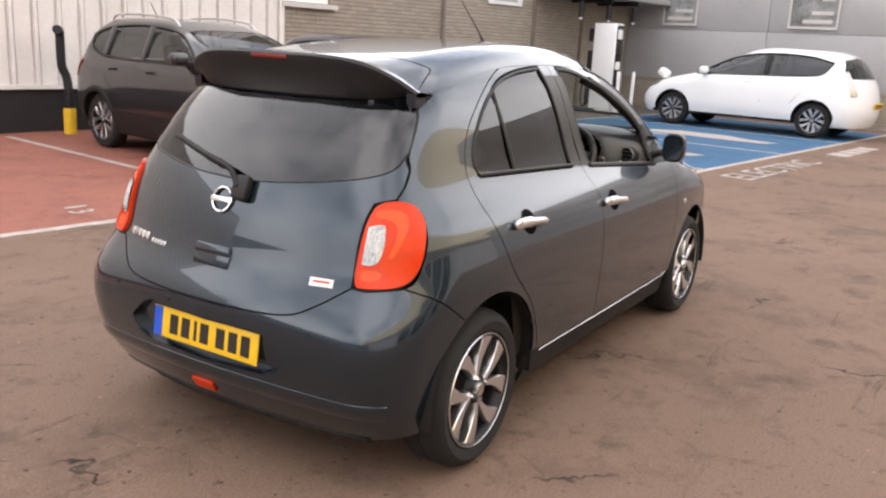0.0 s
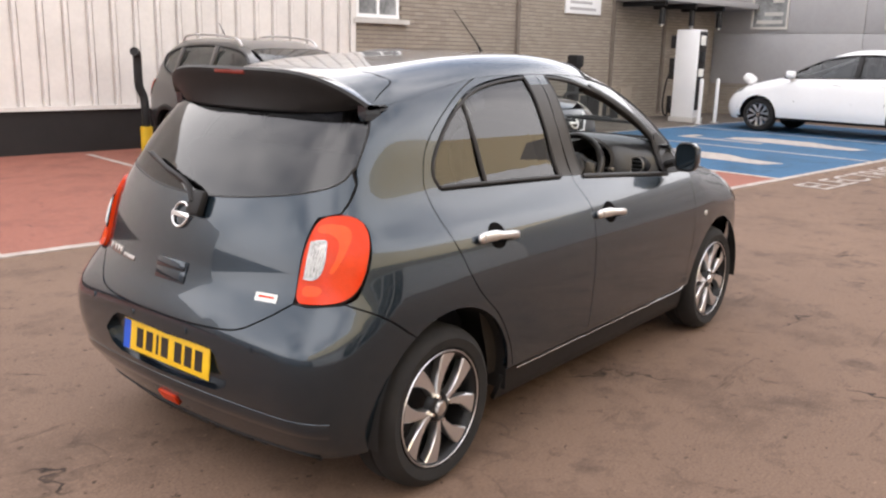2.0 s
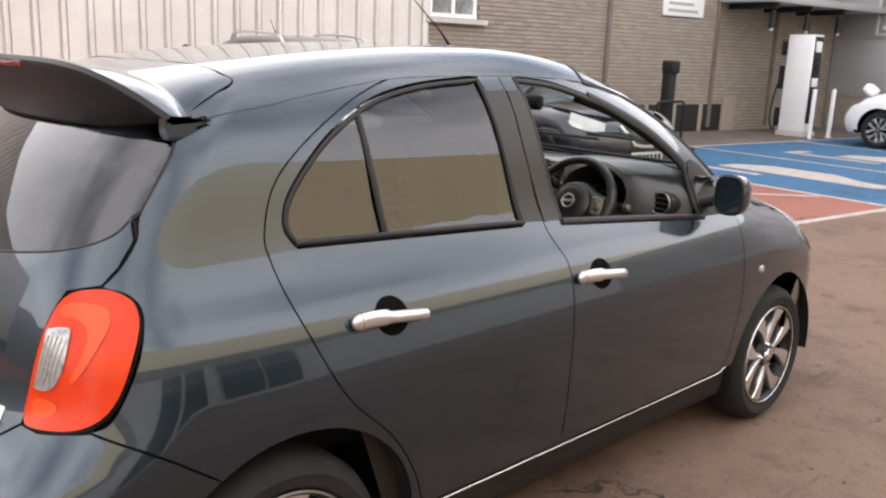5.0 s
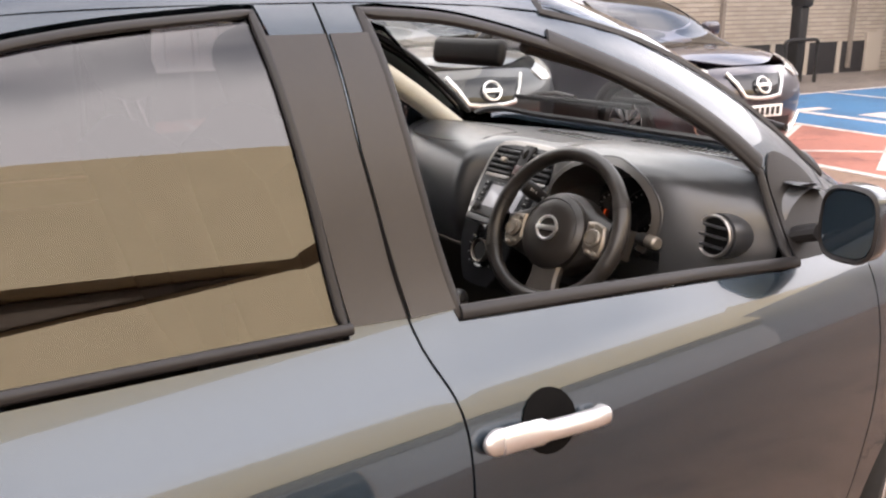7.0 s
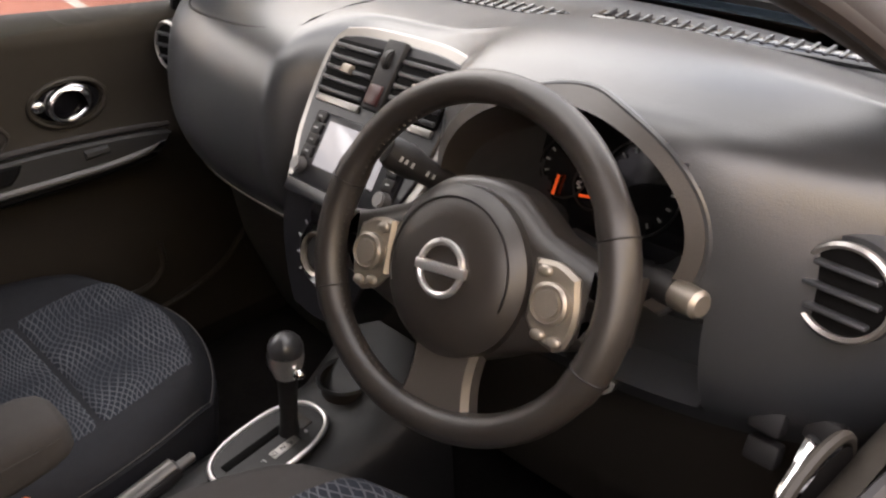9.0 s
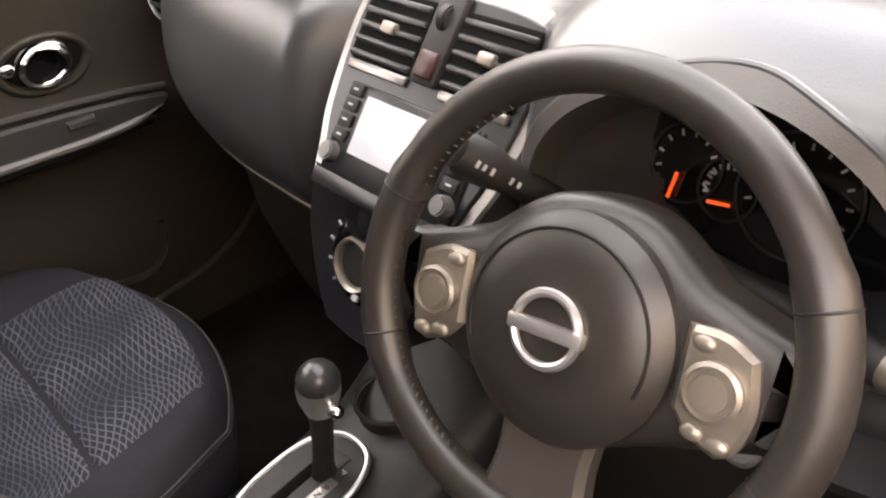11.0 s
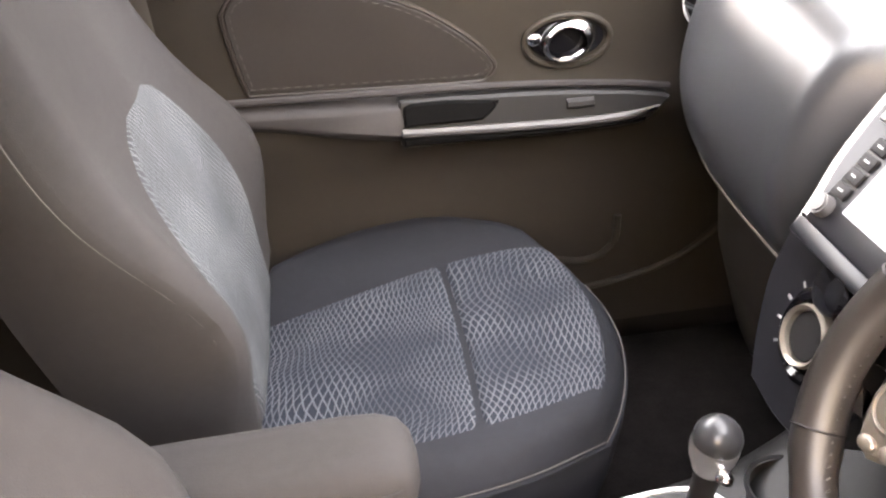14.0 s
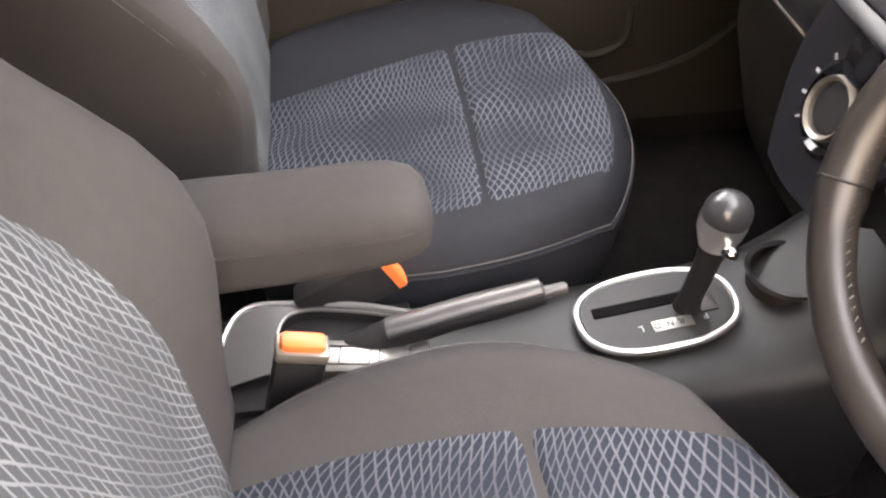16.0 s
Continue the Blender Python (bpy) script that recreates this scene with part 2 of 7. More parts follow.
# ---- mesh helpers ----
def obj(name, verts, faces, material, parent=None, label="", smooth=True, normals=None):
    me = bpy.data.meshes.new(name)
    me.from_pydata([tuple(v) for v in verts], [], [tuple(f) for f in faces])
    me.materials.append(material)
    if smooth:
        me.shade_smooth()
    if normals is not None:
        me.normals_split_custom_set_from_vertices([tuple(n) for n in normals])
    ob = new(name, me)
    if parent:
        ob.parent = parent
    if label:
        ob["label"] = label
    return ob


def part(name, bm, material, parent, label="", smooth=True):
    """One bmesh as one mesh object under a thing or a part."""
    me = bpy.data.meshes.new(name)
    bm.to_mesh(me)
    bm.free()
    me.materials.append(material)
    if smooth:
        me.shade_smooth()
        me.set_sharp_from_angle(angle=radians(35))
    ob = new(name, me)
    if parent:
        ob.parent = parent
    if label:
        ob["label"] = label
    return ob


def box(sx, sy, sz, bevel=0.0, seg=2, at=None):
    bm = bmesh.new()
    bmesh.ops.create_cube(bm, size=1, matrix=Matrix.Diagonal((sx, sy, sz, 1)))
    if bevel:
        bmesh.ops.bevel(bm, geom=bm.edges[:], offset=bevel, segments=seg, affect="EDGES", profile=0.5)
    if at is not None:
        bmesh.ops.transform(bm, matrix=at if isinstance(at, Matrix) else Matrix.Translation(at), verts=bm.verts)
    return bm


def add_bm(bm, other):
    me = bpy.data.meshes.new("tmp")
    other.to_mesh(me)
    other.free()
    bm.from_mesh(me)
    bpy.data.meshes.remove(me)
    return bm


def cyl(r1, r2, h, n=24, at=None, bevel=0.0):
    bm = bmesh.new()
    bmesh.ops.create_cone(bm, cap_ends=True, segments=n, radius1=r1, radius2=r2, depth=h)
    if bevel:
        bmesh.ops.bevel(bm, geom=[e for e in bm.edges if abs(e.verts[0].co.z - e.verts[1].co.z) < 1e-6], offset=bevel, segments=2, affect="EDGES")
    if at is not None:
        bmesh.ops.transform(bm, matrix=at if isinstance(at, Matrix) else Matrix.Translation(at), verts=bm.verts)
    return bm


def ball(r, scale=(1, 1, 1), at=None, u=20, v=12):
    bm = bmesh.new()
    bmesh.ops.create_uvsphere(bm, u_segments=u, v_segments=v, radius=r)
    bmesh.ops.transform(bm, matrix=Matrix.Diagonal((*scale, 1)), verts=bm.verts)
    if at is not None:
        bmesh.ops.transform(bm, matrix=at if isinstance(at, Matrix) else Matrix.Translation(at), verts=bm.verts)
    return bm


def loft(rings, closed=True, caps=True, at=None):
    """Rings of equal length, joined into one skin."""
    bm = bmesh.new()
    vs = [[bm.verts.new(p) for p in r] for r in rings]
    n = len(vs[0])
    for a, b in zip(vs[:-1], vs[1:]):
        for i in range(n if closed else n - 1):
            j = (i + 1) % n
            try:
                bm.faces.new((a[i], a[j], b[j], b[i]))
            except ValueError:
                pass
    if caps and closed:
        bm.faces.new(vs[0][::-1])
        bm.faces.new(vs[-1])
    bmesh.ops.recalc_face_normals(bm, faces=bm.faces)
    if at is not None:
        bmesh.ops.transform(bm, matrix=at if isinstance(at, Matrix) else Matrix.Translation(at), verts=bm.verts)
    return bm


def lathe(profile, n=40, at=None, closed=False):
    """Profile of (r, h) turned round z."""
    rings = [[(r * math.cos(2 * math.pi * i / n), r * math.sin(2 * math.pi * i / n), h) for i in range(n)] for r, h in profile]
    if closed:
        rings.append(rings[0])
    bm = loft(rings, True, False, None)
    bmesh.ops.remove_doubles(bm, verts=bm.verts, dist=1e-6)
    bmesh.ops.recalc_face_normals(bm, faces=bm.faces)
    if at is not None:
        bmesh.ops.transform(bm, matrix=at, verts=bm.verts)
    return bm


def spl(pts, n=6, closed=False):
    """Catmull-Rom curve through the points."""
    P = [np.array(p, float) for p in pts]
    m = len(P)
    out = []
    for i in range(m if closed else m - 1):
        if closed:
            a, b, c, d = P[i - 1], P[i], P[(i + 1) % m], P[(i + 2) % m]
        else:
            b, c = P[i], P[i + 1]
            a = P[i - 1] if i else 2 * b - c
            d = P[i + 2] if i + 2 < m else 2 * c - b
        for k in range(n):
            t = k / n
            out.append(0.5 * (2 * b + (c - a) * t + (2 * a - 5 * b + 4 * c - d) * t * t + (3 * b - a - 3 * c + d) * t ** 3))
    if not closed:
        out.append(P[-1])
    return out


def runs(*segs, n=6):
    """A closed outline of smooth runs that meet at corners."""
    out = []
    for s in segs:
        q = spl(s, n) if len(s) > 2 else [np.array(p, float) for p in s]
        out += q[:-1] if out is not None and len(q) > 1 else q
    return out


def tube(pts, r, n=8, closed=False, flat=None):
    """A round (or flattened) bar along the points; r may be one radius per point."""
    P = [Vector(p) for p in pts]
    m = len(P)
    rings = []
    up = None
    for i in range(m):
        if closed:
            t = (P[(i + 1) % m] - P[i - 1]).normalized()
        else:
            t = (P[min(i + 1, m - 1)] - P[max(i - 1, 0)]).normalized()
        if up is None:
            up = t.orthogonal().normalized() if flat is None else (Vector(flat) - Vector(flat).dot(t) * t).normalized()
        else:
            up = (up - up.dot(t) * t).normalized() if flat is None else (Vector(flat) - Vector(flat).dot(t) * t).normalized()
        side = t.cross(up)
        rr = r[i] if isinstance(r, (list, tuple)) and len(r) == m else r
        ra, rb = rr if isinstance(rr, (list, tuple)) else (rr, rr)
        rings.append([P[i] + up * ra * math.cos(2 * math.pi * k / n) + side * rb * math.sin(2 * math.pi * k / n) for k in range(n)])
    if closed:
        rings.append(rings[0])
        bm = loft(rings, True, False)
        bmesh.ops.remove_doubles(bm, verts=bm.verts, dist=1e-6)
        return bm
    return loft(rings, True, True)


def cubic(xs, ys):
    """Natural cubic curve through knots, straight beyond them."""
    x, y = np.array(xs, float), np.array(ys, float)
    n = len(x)
    h = np.diff(x)
    A, r = np.eye(n), np.zeros(n)
    for i in range(1, n - 1):
        A[i, i - 1:i + 2] = h[i - 1], 2 * (h[i - 1] + h[i]), h[i]
        r[i] = 6 * ((y[i + 1] - y[i]) / h[i] - (y[i] - y[i - 1]) / h[i - 1])
    m = np.linalg.solve(A, r)

    def f(q):
        q = np.asarray(q, float)
        i = np.clip(np.searchsorted(x, q) - 1, 0, n - 2)
        a, b = (x[i + 1] - q), (q - x[i])
        v = (m[i] * a ** 3 + m[i + 1] * b ** 3) / (6 * h[i]) + (y[i] / h[i] - m[i] * h[i] / 6) * a + (y[i + 1] / h[i] - m[i + 1] * h[i] / 6) * b
        s0 = (y[1] - y[0]) / h[0] - h[0] * (2 * m[0] + m[1]) / 6
        s1 = (y[-1] - y[-2]) / h[-1] + h[-1] * (m[-2] + 2 * m[-1]) / 6
        return np.where(q < x[0], y[0] + s0 * (q - x[0]), np.where(q > x[-1], y[-1] + s1 * (q - x[-1]), v))
    return f


def smax(a, b, k):
    h = np.maximum(k - np.abs(a - b), 0) / k
    return np.maximum(a, b) + h * h * k / 4


class Skin:
    """A car body's outer skin: side, tail, nose and top curves blended with rounded edges. x ahead, y to its left."""

    def __init__(self, side, tail, nose, top, tail_bow, nose_bow, crown, top_bow, floor=0.16, k=0.14, ktop=0.16, taper=(0.0, 0.0, 0.0, 0.0)):
        self.w, self.xr, self.xf, self.zt = cubic(*side), cubic(*tail), cubic(*nose), cubic(*top)
        self.rb = cubic(*tail_bow) if isinstance(tail_bow, tuple) else (lambda z: tail_bow)
        self.fb, self.crown, self.tb, self.floor, self.k, self.kt, self.taper = nose_bow, crown, top_bow, floor, k, ktop, taper

    def f(self, x, y, z):
        y = np.abs(y)
        x0, a0, x1, a1 = self.taper
        side = y - self.w(z) + a0 * np.maximum(x0 - x, 0) ** 2 + a1 * np.maximum(x - x1, 0) ** 2
        s = smax(side, self.xr(z) + self.rb(z) * y * y - x, self.k)
        s = smax(s, x - self.xf(z) + self.fb * y * y, self.k * 1.3)
        s = smax(s, (z - self.zt(x + self.tb * y * y) + self.crown * y * y) * 0.85, self.kt)
        return smax(s, self.floor - z, 0.05)

    def side(self, q, s):
        lo, hi = np.zeros(len(q)), np.full(len(q), 1.3)
        for _ in range(36):
            m = (lo + hi) / 2
            ins = self.f(q[:, 0], m, q[:, 1]) < 0
            lo, hi = np.where(ins, m, lo), np.where(ins, hi, m)
        return np.stack([q[:, 0], s * lo, q[:, 1]], 1)

    def up(self, q, s=1):
        lo, hi = np.full(len(q), 0.5), np.full(len(q), 2.2)
        for _ in range(36):
            m = (lo + hi) / 2
            ins = self.f(q[:, 0], q[:, 1], m) < 0
            lo, hi = np.where(ins, m, lo), np.where(ins, hi, m)
        return np.stack([q[:, 0], q[:, 1], lo], 1)

    def back(self, q, s=1):
        """(y, z) seen from behind."""
        return self.ray(q[:, 0], q[:, 1], np.full(len(q), 0.9), -1)

    def fore(self, q, s=1):
        """(y, z) seen from the front."""
        return self.ray(q[:, 0], q[:, 1], np.full(len(q), 1.6), 1)

    def ray(self, y, z, x0, d):
        lo, hi = np.zeros(len(y)), np.full(len(y), 4.0)
        for _ in range(36):
            m = (lo + hi) / 2
            ins = self.f(x0 + d * m, y, z) < 0
            lo, hi = np.where(ins, m, lo), np.where(ins, hi, m)
        return np.stack([x0 + d * lo, y, z], 1)

    def round_back(self, q, s=1):
        """(angle from straight back, z), round an upright axis near the tail."""
        c, lo, hi = 0.45, np.zeros(len(q)), np.full(len(q), 2.0)
        for _ in range(36):
            m = (lo + hi) / 2
            ins = self.f(c - m * np.cos(q[:, 0]), m * np.sin(q[:, 0]), q[:, 1]) < 0
            lo, hi = np.where(ins, m, lo), np.where(ins, hi, m)
        return np.stack([c - lo * np.cos(q[:, 0]), lo * np.sin(q[:, 0]), q[:, 1]], 1)

    def round_fore(self, q, s=1):
        c, lo, hi = self.xf(0.5) - 1.0, np.zeros(len(q)), np.full(len(q), 2.0)
        for _ in range(36):
            m = (lo + hi) / 2
            ins = self.f(c + m * np.cos(q[:, 0]), m * np.sin(q[:, 0]), q[:, 1]) < 0
            lo, hi = np.where(ins, m, lo), np.where(ins, hi, m)
        return np.stack([c + lo * np.cos(q[:, 0]), lo * np.sin(q[:, 0]), q[:, 1]], 1)

    def normal(self, p):
        e = 2e-3
        g = np.stack([self.f(*(p + e * d).T) - self.f(*(p - e * d).T) for d in np.eye(3)], 1)
        return g / np.maximum(np.linalg.norm(g, axis=1, keepdims=True), 1e-9)


def inside(q, poly):
    x, y = q[:, 0], q[:, 1]
    hit = np.zeros(len(q), bool)
    a = np.array(poly)
    b = np.roll(a, -1, 0)
    for (x0, y0), (x1, y1) in zip(a, b):
        if y0 == y1:
            continue
        c = (y0 > y) != (y1 > y)
        hit ^= c & (x < (x1 - x0) * (y - y0) / (y1 - y0) + x0)
    return hit


def even(poly, step):
    """The outline again with points at most step apart."""
    out = []
    for a, b in zip(poly, poly[1:] + poly[:1]):
        a, b = np.array(a, float), np.array(b, float)
        d = np.linalg.norm(b - a)
        if d < 1e-6:
            continue
        m = max(1, int(math.ceil(d / step)))
        out += [a + (b - a) * k / m for k in range(m)]
    return out


def soften(poly, times=2):
    """Cuts the corners of a closed outline."""
    for _ in range(times):
        poly = [q for a, b in zip(poly, poly[1:] + poly[:1]) for q in (np.array(a) * 0.75 + np.array(b) * 0.25, np.array(a) * 0.25 + np.array(b) * 0.75)]
    return poly


def inset(poly, d):
    """The outline drawn in by d."""
    a = np.array(poly)
    area = 0.5 * np.sum(a[:, 0] * np.roll(a[:, 1], -1) - np.roll(a[:, 0], -1) * a[:, 1])
    t = np.roll(a, -1, 0) - np.roll(a, 1, 0)
    t /= np.maximum(np.linalg.norm(t, axis=1, keepdims=True), 1e-9)
    nrm = np.stack([-t[:, 1], t[:, 0]], 1) * (1 if area > 0 else -1)
    return list(a + nrm * d)


from mathutils.geometry import delaunay_2d_cdt


def panel(skin, name, way, outline, material, parent, holes=(), s=1, lift=0.0, thick=0.02, step=0.05, gap=0.0022, label=""):
    """A sheet of the skin inside an outline, with folded edges."""
    loops = [even(inset(outline, gap) if gap else list(outline), step * 0.6)] + [even(list(h), step * 0.6) for h in holes]
    rim = np.array([p for lp in loops for p in lp])
    lo, hi = rim.min(0), rim.max(0)
    gx, gy = np.meshgrid(np.arange(lo[0] + step / 2, hi[0], step), np.arange(lo[1] + step / 2, hi[1], step))
    g = np.stack([gx.ravel(), gy.ravel()], 1)

    def ok(q):
        r = inside(q, loops[0])
        for h in loops[1:]:
            r &= ~inside(q, h)
        return r
    g = g[ok(g)]
    if len(g):
        d = np.min(((g[:, None, :] - rim[None]) ** 2).sum(2), 1)
        g = g[d > (step * 0.42) ** 2]
    pts = np.vstack([rim, g]) if len(g) else rim
    edges, n0 = [], 0
    for lp in loops:
        edges += [(n0 + i, n0 + (i + 1) % len(lp)) for i in range(len(lp))]
        n0 += len(lp)
    v2, _, tris, *_ = delaunay_2d_cdt([Vector(p) for p in pts], edges, [], 0, 1e-7)
    v2 = np.array([tuple(v) for v in v2])
    tri = np.array([t for t in tris if len(t) == 3])
    tri = tri[ok(v2[tri].mean(1))]
    fn = {"side": skin.side, "up": skin.up, "back": skin.back, "fore": skin.fore, "round_back": skin.round_back, "round_fore": skin.round_fore}[way]
    v3 = fn(v2, s)
    nr = skin.normal(v3)
    v3 = v3 + nr * lift
    a, b, c = v3[tri[:, 0]], v3[tri[:, 1]], v3[tri[:, 2]]
    flip = (np.cross(b - a, c - a) * nr[tri[:, 0]]).sum(1) < 0
    tri[flip] = tri[flip][:, ::-1]
    verts, faces, norms = list(v3), [tuple(t) for t in tri], list(nr)
    for lp in loops if thick else ():
        q = fn(np.array(lp), s)
        n = skin.normal(q)
        q = q + n * lift
        k, m = len(verts), len(lp)
        ctr = q.mean(0)
        out = np.cross(np.roll(q, -1, 0) - np.roll(q, 1, 0), n)
        out /= np.maximum(np.linalg.norm(out, axis=1, keepdims=True), 1e-9)
        if lp is loops[0] and ((q - ctr) * out).sum() < 0 or lp is not loops[0] and ((q - ctr) * out).sum() > 0:
            out = -out
        verts += list(q) + list(q - n * thick)
        norms += list(out) * 2
        for i in range(m):
            j = (i + 1) % m
            faces.append((k + i, k + j, k + m + j, k + m + i))
    return obj(name, verts, faces, material, parent, label, True, norms)


def seam(skin, name, way, outline, r, material, parent, s=1, depth=0.004, closed=True, lift=0.0, n=6, label="", flat=None):
    """A bar that follows a line on the skin."""
    q = np.array(even(list(outline), 0.03) if closed else outline)
    fn = {"side": skin.side, "up": skin.up, "back": skin.back, "fore": skin.fore, "round_back": skin.round_back, "round_fore": skin.round_fore}[way]
    p = fn(q, s)
    nr = skin.normal(p)
    p = p + nr * (lift - depth)
    if flat is None:
        return part(name, tube(p, r, n, closed), material, parent, label)
    m = len(p)
    rings = []
    for i in range(m):
        t = p[(i + 1) % m] - p[i - 1] if closed else p[min(i + 1, m - 1)] - p[max(i - 1, 0)]
        t = t / np.linalg.norm(t)
        e = np.cross(nr[i], t)
        w, h = flat
        rings.append([p[i] + e * w * math.cos(a) + nr[i] * h * math.sin(a) for a in [2 * math.pi * j / 10 for j in range(10)]])
    if closed:
        rings.append(rings[0])
    return part(name, loft(rings, True, not closed), material, parent, label)


# ---- the site ----
SITE = pose(0, 0, 0, 0, 0, -7.5)


def on_site(u, v, z=0.0, turn=0.0):
    return SITE @ pose(u, v, z, 0, 0, turn)


def slab(name, poly, z0, z1, material, label, category, parent=None):
    """A flat sheet of any outline on the site."""
    n = len(poly)
    vs = [SITE @ Vector((u, v, z0)) for u, v in poly] + [SITE @ Vector((u, v, z1)) for u, v in poly]
    fs = [tuple(range(n - 1, -1, -1)), tuple(range(n, 2 * n))] + [(i, (i + 1) % n, n + (i + 1) % n, n + i) for i in range(n)]
    ob = obj(name, vs, fs, material, parent, smooth=False)
    return tagged(ob, label, category, kind="structure") if parent is None else ob


def rect(u0, v0, u1, v1):
    return [(u0, v0), (u1, v0), (u1, v1), (u0, v1)]


def site_box(name, u0, u1, v0, v1, z0, z1, material, label="", category="", kind="structure", parent=None, bevel=0.0):
    ob = part(name, box(u1 - u0, v1 - v0, z1 - z0, bevel, at=on_site((u0 + u1) / 2, (v0 + v1) / 2, (z0 + z1) / 2)), material, parent, smooth=bool(bevel))
    return tagged(ob, label, category, kind=kind) if parent is None else ob


tagged(part("ground", box(400, 400, 0.2, at=(0, 0, -0.1)), M_GROUND, None, smooth=False), "worn brown tarmac yard with stains and cracks", "ground", kind="structure")
slab("parking_bays_red", [(-14, 3.73), (7.05, 3.73), (7.05, 2.13), (9.0, 2.13), (9.0, 9.6), (-14, 9.6)], 0.0, 0.004, M_RED,
     "red painted parking bays along the building", "parking bay")
slab("parking_bays_blue", rect(9.0, 2.13, 18.9, 7.45), 0.0, 0.004, M_BLUE, "blue painted electric car bays", "parking bay")
slab("pavement", rect(9.0, 7.45, 20.2, 9.6), 0.0, 0.012, M_PAVE, "strip of dull concrete paving at the wall", "pavement")
LINES = [rect(-14, 3.68, 7.05, 3.78), rect(7.0, 2.08, 18.9, 2.18), rect(7.0, 2.18, 7.1, 3.68), rect(8.95, 2.18, 9.05, 7.4),
         rect(-2.9, 3.78, -2.82, 9.2), rect(-0.08, 3.78, 0.0, 9.2), rect(2.72, 3.78, 2.80, 9.2), rect(5.28, 3.78, 5.36, 9.2),
         rect(9.05, 7.38, 18.9, 7.46), rect(12.15, 2.18, 12.23, 7.38), rect(15.45, 2.18, 15.53, 7.38), rect(18.82, 2.18, 18.9, 7.38)]
for ln in LINES:
    slab("painted_line", ln, 0.0, 0.008, M_LINE, "worn white painted bay line", "road marking")
for a, b in (((7.3, 3.0), (8.9, 4.0)), ((7.3, 4.2), (8.9, 5.2)), ((7.3, 4.2), (8.9, 3.0))):
    d = Vector((b[0] - a[0], b[1] - a[1])).normalized() * 0.04
    slab("hatch_line", [(a[0] - d.y, a[1] + d.x), (a[0] + d.y, a[1] - d.x), (b[0] + d.y, b[1] - d.x), (b[0] - d.y, b[1] + d.x)], 0.0, 0.0075, M_LINE,
         "white diagonal line on red paint", "road marking")


def flat_text(name, body, size, m, material, label, parent=None, depth=0.002, squeeze=1.0):
    cu = bpy.data.curves.new(name, "FONT")
    cu.body, cu.size, cu.extrude, cu.align_x, cu.align_y = body, size, depth, "CENTER", "CENTER"
    tmp = bpy.data.objects.new("tmp", cu)
    scene.collection.objects.link(tmp)
    me = bpy.data.meshes.new_from_object(tmp.evaluated_get(bpy.context.evaluated_depsgraph_get()))
    bpy.data.objects.remove(tmp)
    bpy.data.curves.remove(cu)
    me.transform(m @ Matrix.Diagonal((squeeze, 1, 1, 1)))
    me.materials.clear()
    me.materials.append(material)
    me.name = name
    ob = new(name, me)
    if parent:
        ob.parent = parent
    if label:
        ob["label"] = label
    return ob


tagged(flat_text("ground_lettering", "3", 0.30, pose(1.70, 4.0, 0.011, 0, 0, -90), M_LINE, ""), "worn white numeral painted on the red bay", "road marking", kind="structure")
tagged(part("painted_mark", box(0.19, 0.05, 0.004, at=pose(1.78, 4.19, 0.010, 0, 0, -4)), M_LINE, None, smooth=False), "short worn white stroke on the red bay", "road marking", kind="structure")
tagged(flat_text("ground_lettering", "ELECTRIC", 0.62, on_site(10.1, 1.55, 0.006), M_LINE, "", squeeze=1.15), "white lettering painted on brown tarmac", "road marking", kind="structure")
for k, (u, w_) in enumerate(((12.95, 0.5), (13.6, 0.35), (14.1, 0.4), (14.65, 0.4))):
    slab("lettering_bar", rect(u, 1.38, u + w_, 1.72), 0.0, 0.006, M_LINE, "worn white lettering on tarmac", "road marking")


def pictogram(u, v):
    """A white car silhouette with a lead, painted in a bay."""
    car = [(-0.75, -0.35), (0.85, -0.35), (0.95, 0.05), (0.55, 0.12), (0.2, 0.45), (-0.45, 0.45), (-0.75, 0.1)]
    slab("bay_pictogram", [(u + b, v - a * 1.5) for a, b in car], 0.0, 0.008, M_LINE, "white car pictogram on blue paint", "road marking")
    slab("bay_pictogram", rect(u - 0.75, v + 0.2, u - 0.6, v + 1.9), 0.0, 0.0085, M_LINE, "white lead of a bay pictogram", "road marking")
    slab("bay_pictogram", rect(u - 0.6, v + 1.7, u - 0.1, v + 1.9), 0.0, 0.0085, M_LINE, "white plug of a bay pictogram", "road marking")


pictogram(10.6, 4.3)
pictogram(13.9, 4.3)

# corrugated cladding over a black plinth
U0, U1, VW = -16.0, 7.6, 9.6
prof, u = [], U0
while u < U1:
    prof += [(u, 0.0), (u + 0.225, 0.0), (u + 0.228, -0.030), (u + 0.250, -0.030), (u + 0.253, 0.0), (u + 0.262, 0.036), (u + 0.306, 0.036), (u + 0.312, -0.022), (u + 0.332, -0.022)]
    u += 0.335
vs, fs = [], []
for u, d in prof:
    vs += [SITE @ Vector((min(u, U1), VW - 0.04 - d, 0.66)), SITE @ Vector((min(u, U1), VW - 0.04 - d, 5.3))]
fs = [(2 * i, 2 * i + 2, 2 * i + 3, 2 * i + 1) for i in range(len(prof) - 1)]
wall_n = site_box("wall_north", U0, U1, VW, VW + 0.3, 0.0, 5.3, M_PLINTH, "warehouse wall with white ribbed metal cladding over a black plinth", "wall")
cl = obj("cladding", vs, fs, M_CLAD, wall_n, "white ribbed metal sheet", smooth=False)
site_box("plinth", U0, U1, VW - 0.06, VW, 0.0, 0.60, M_PLINTH, parent=wall_n)
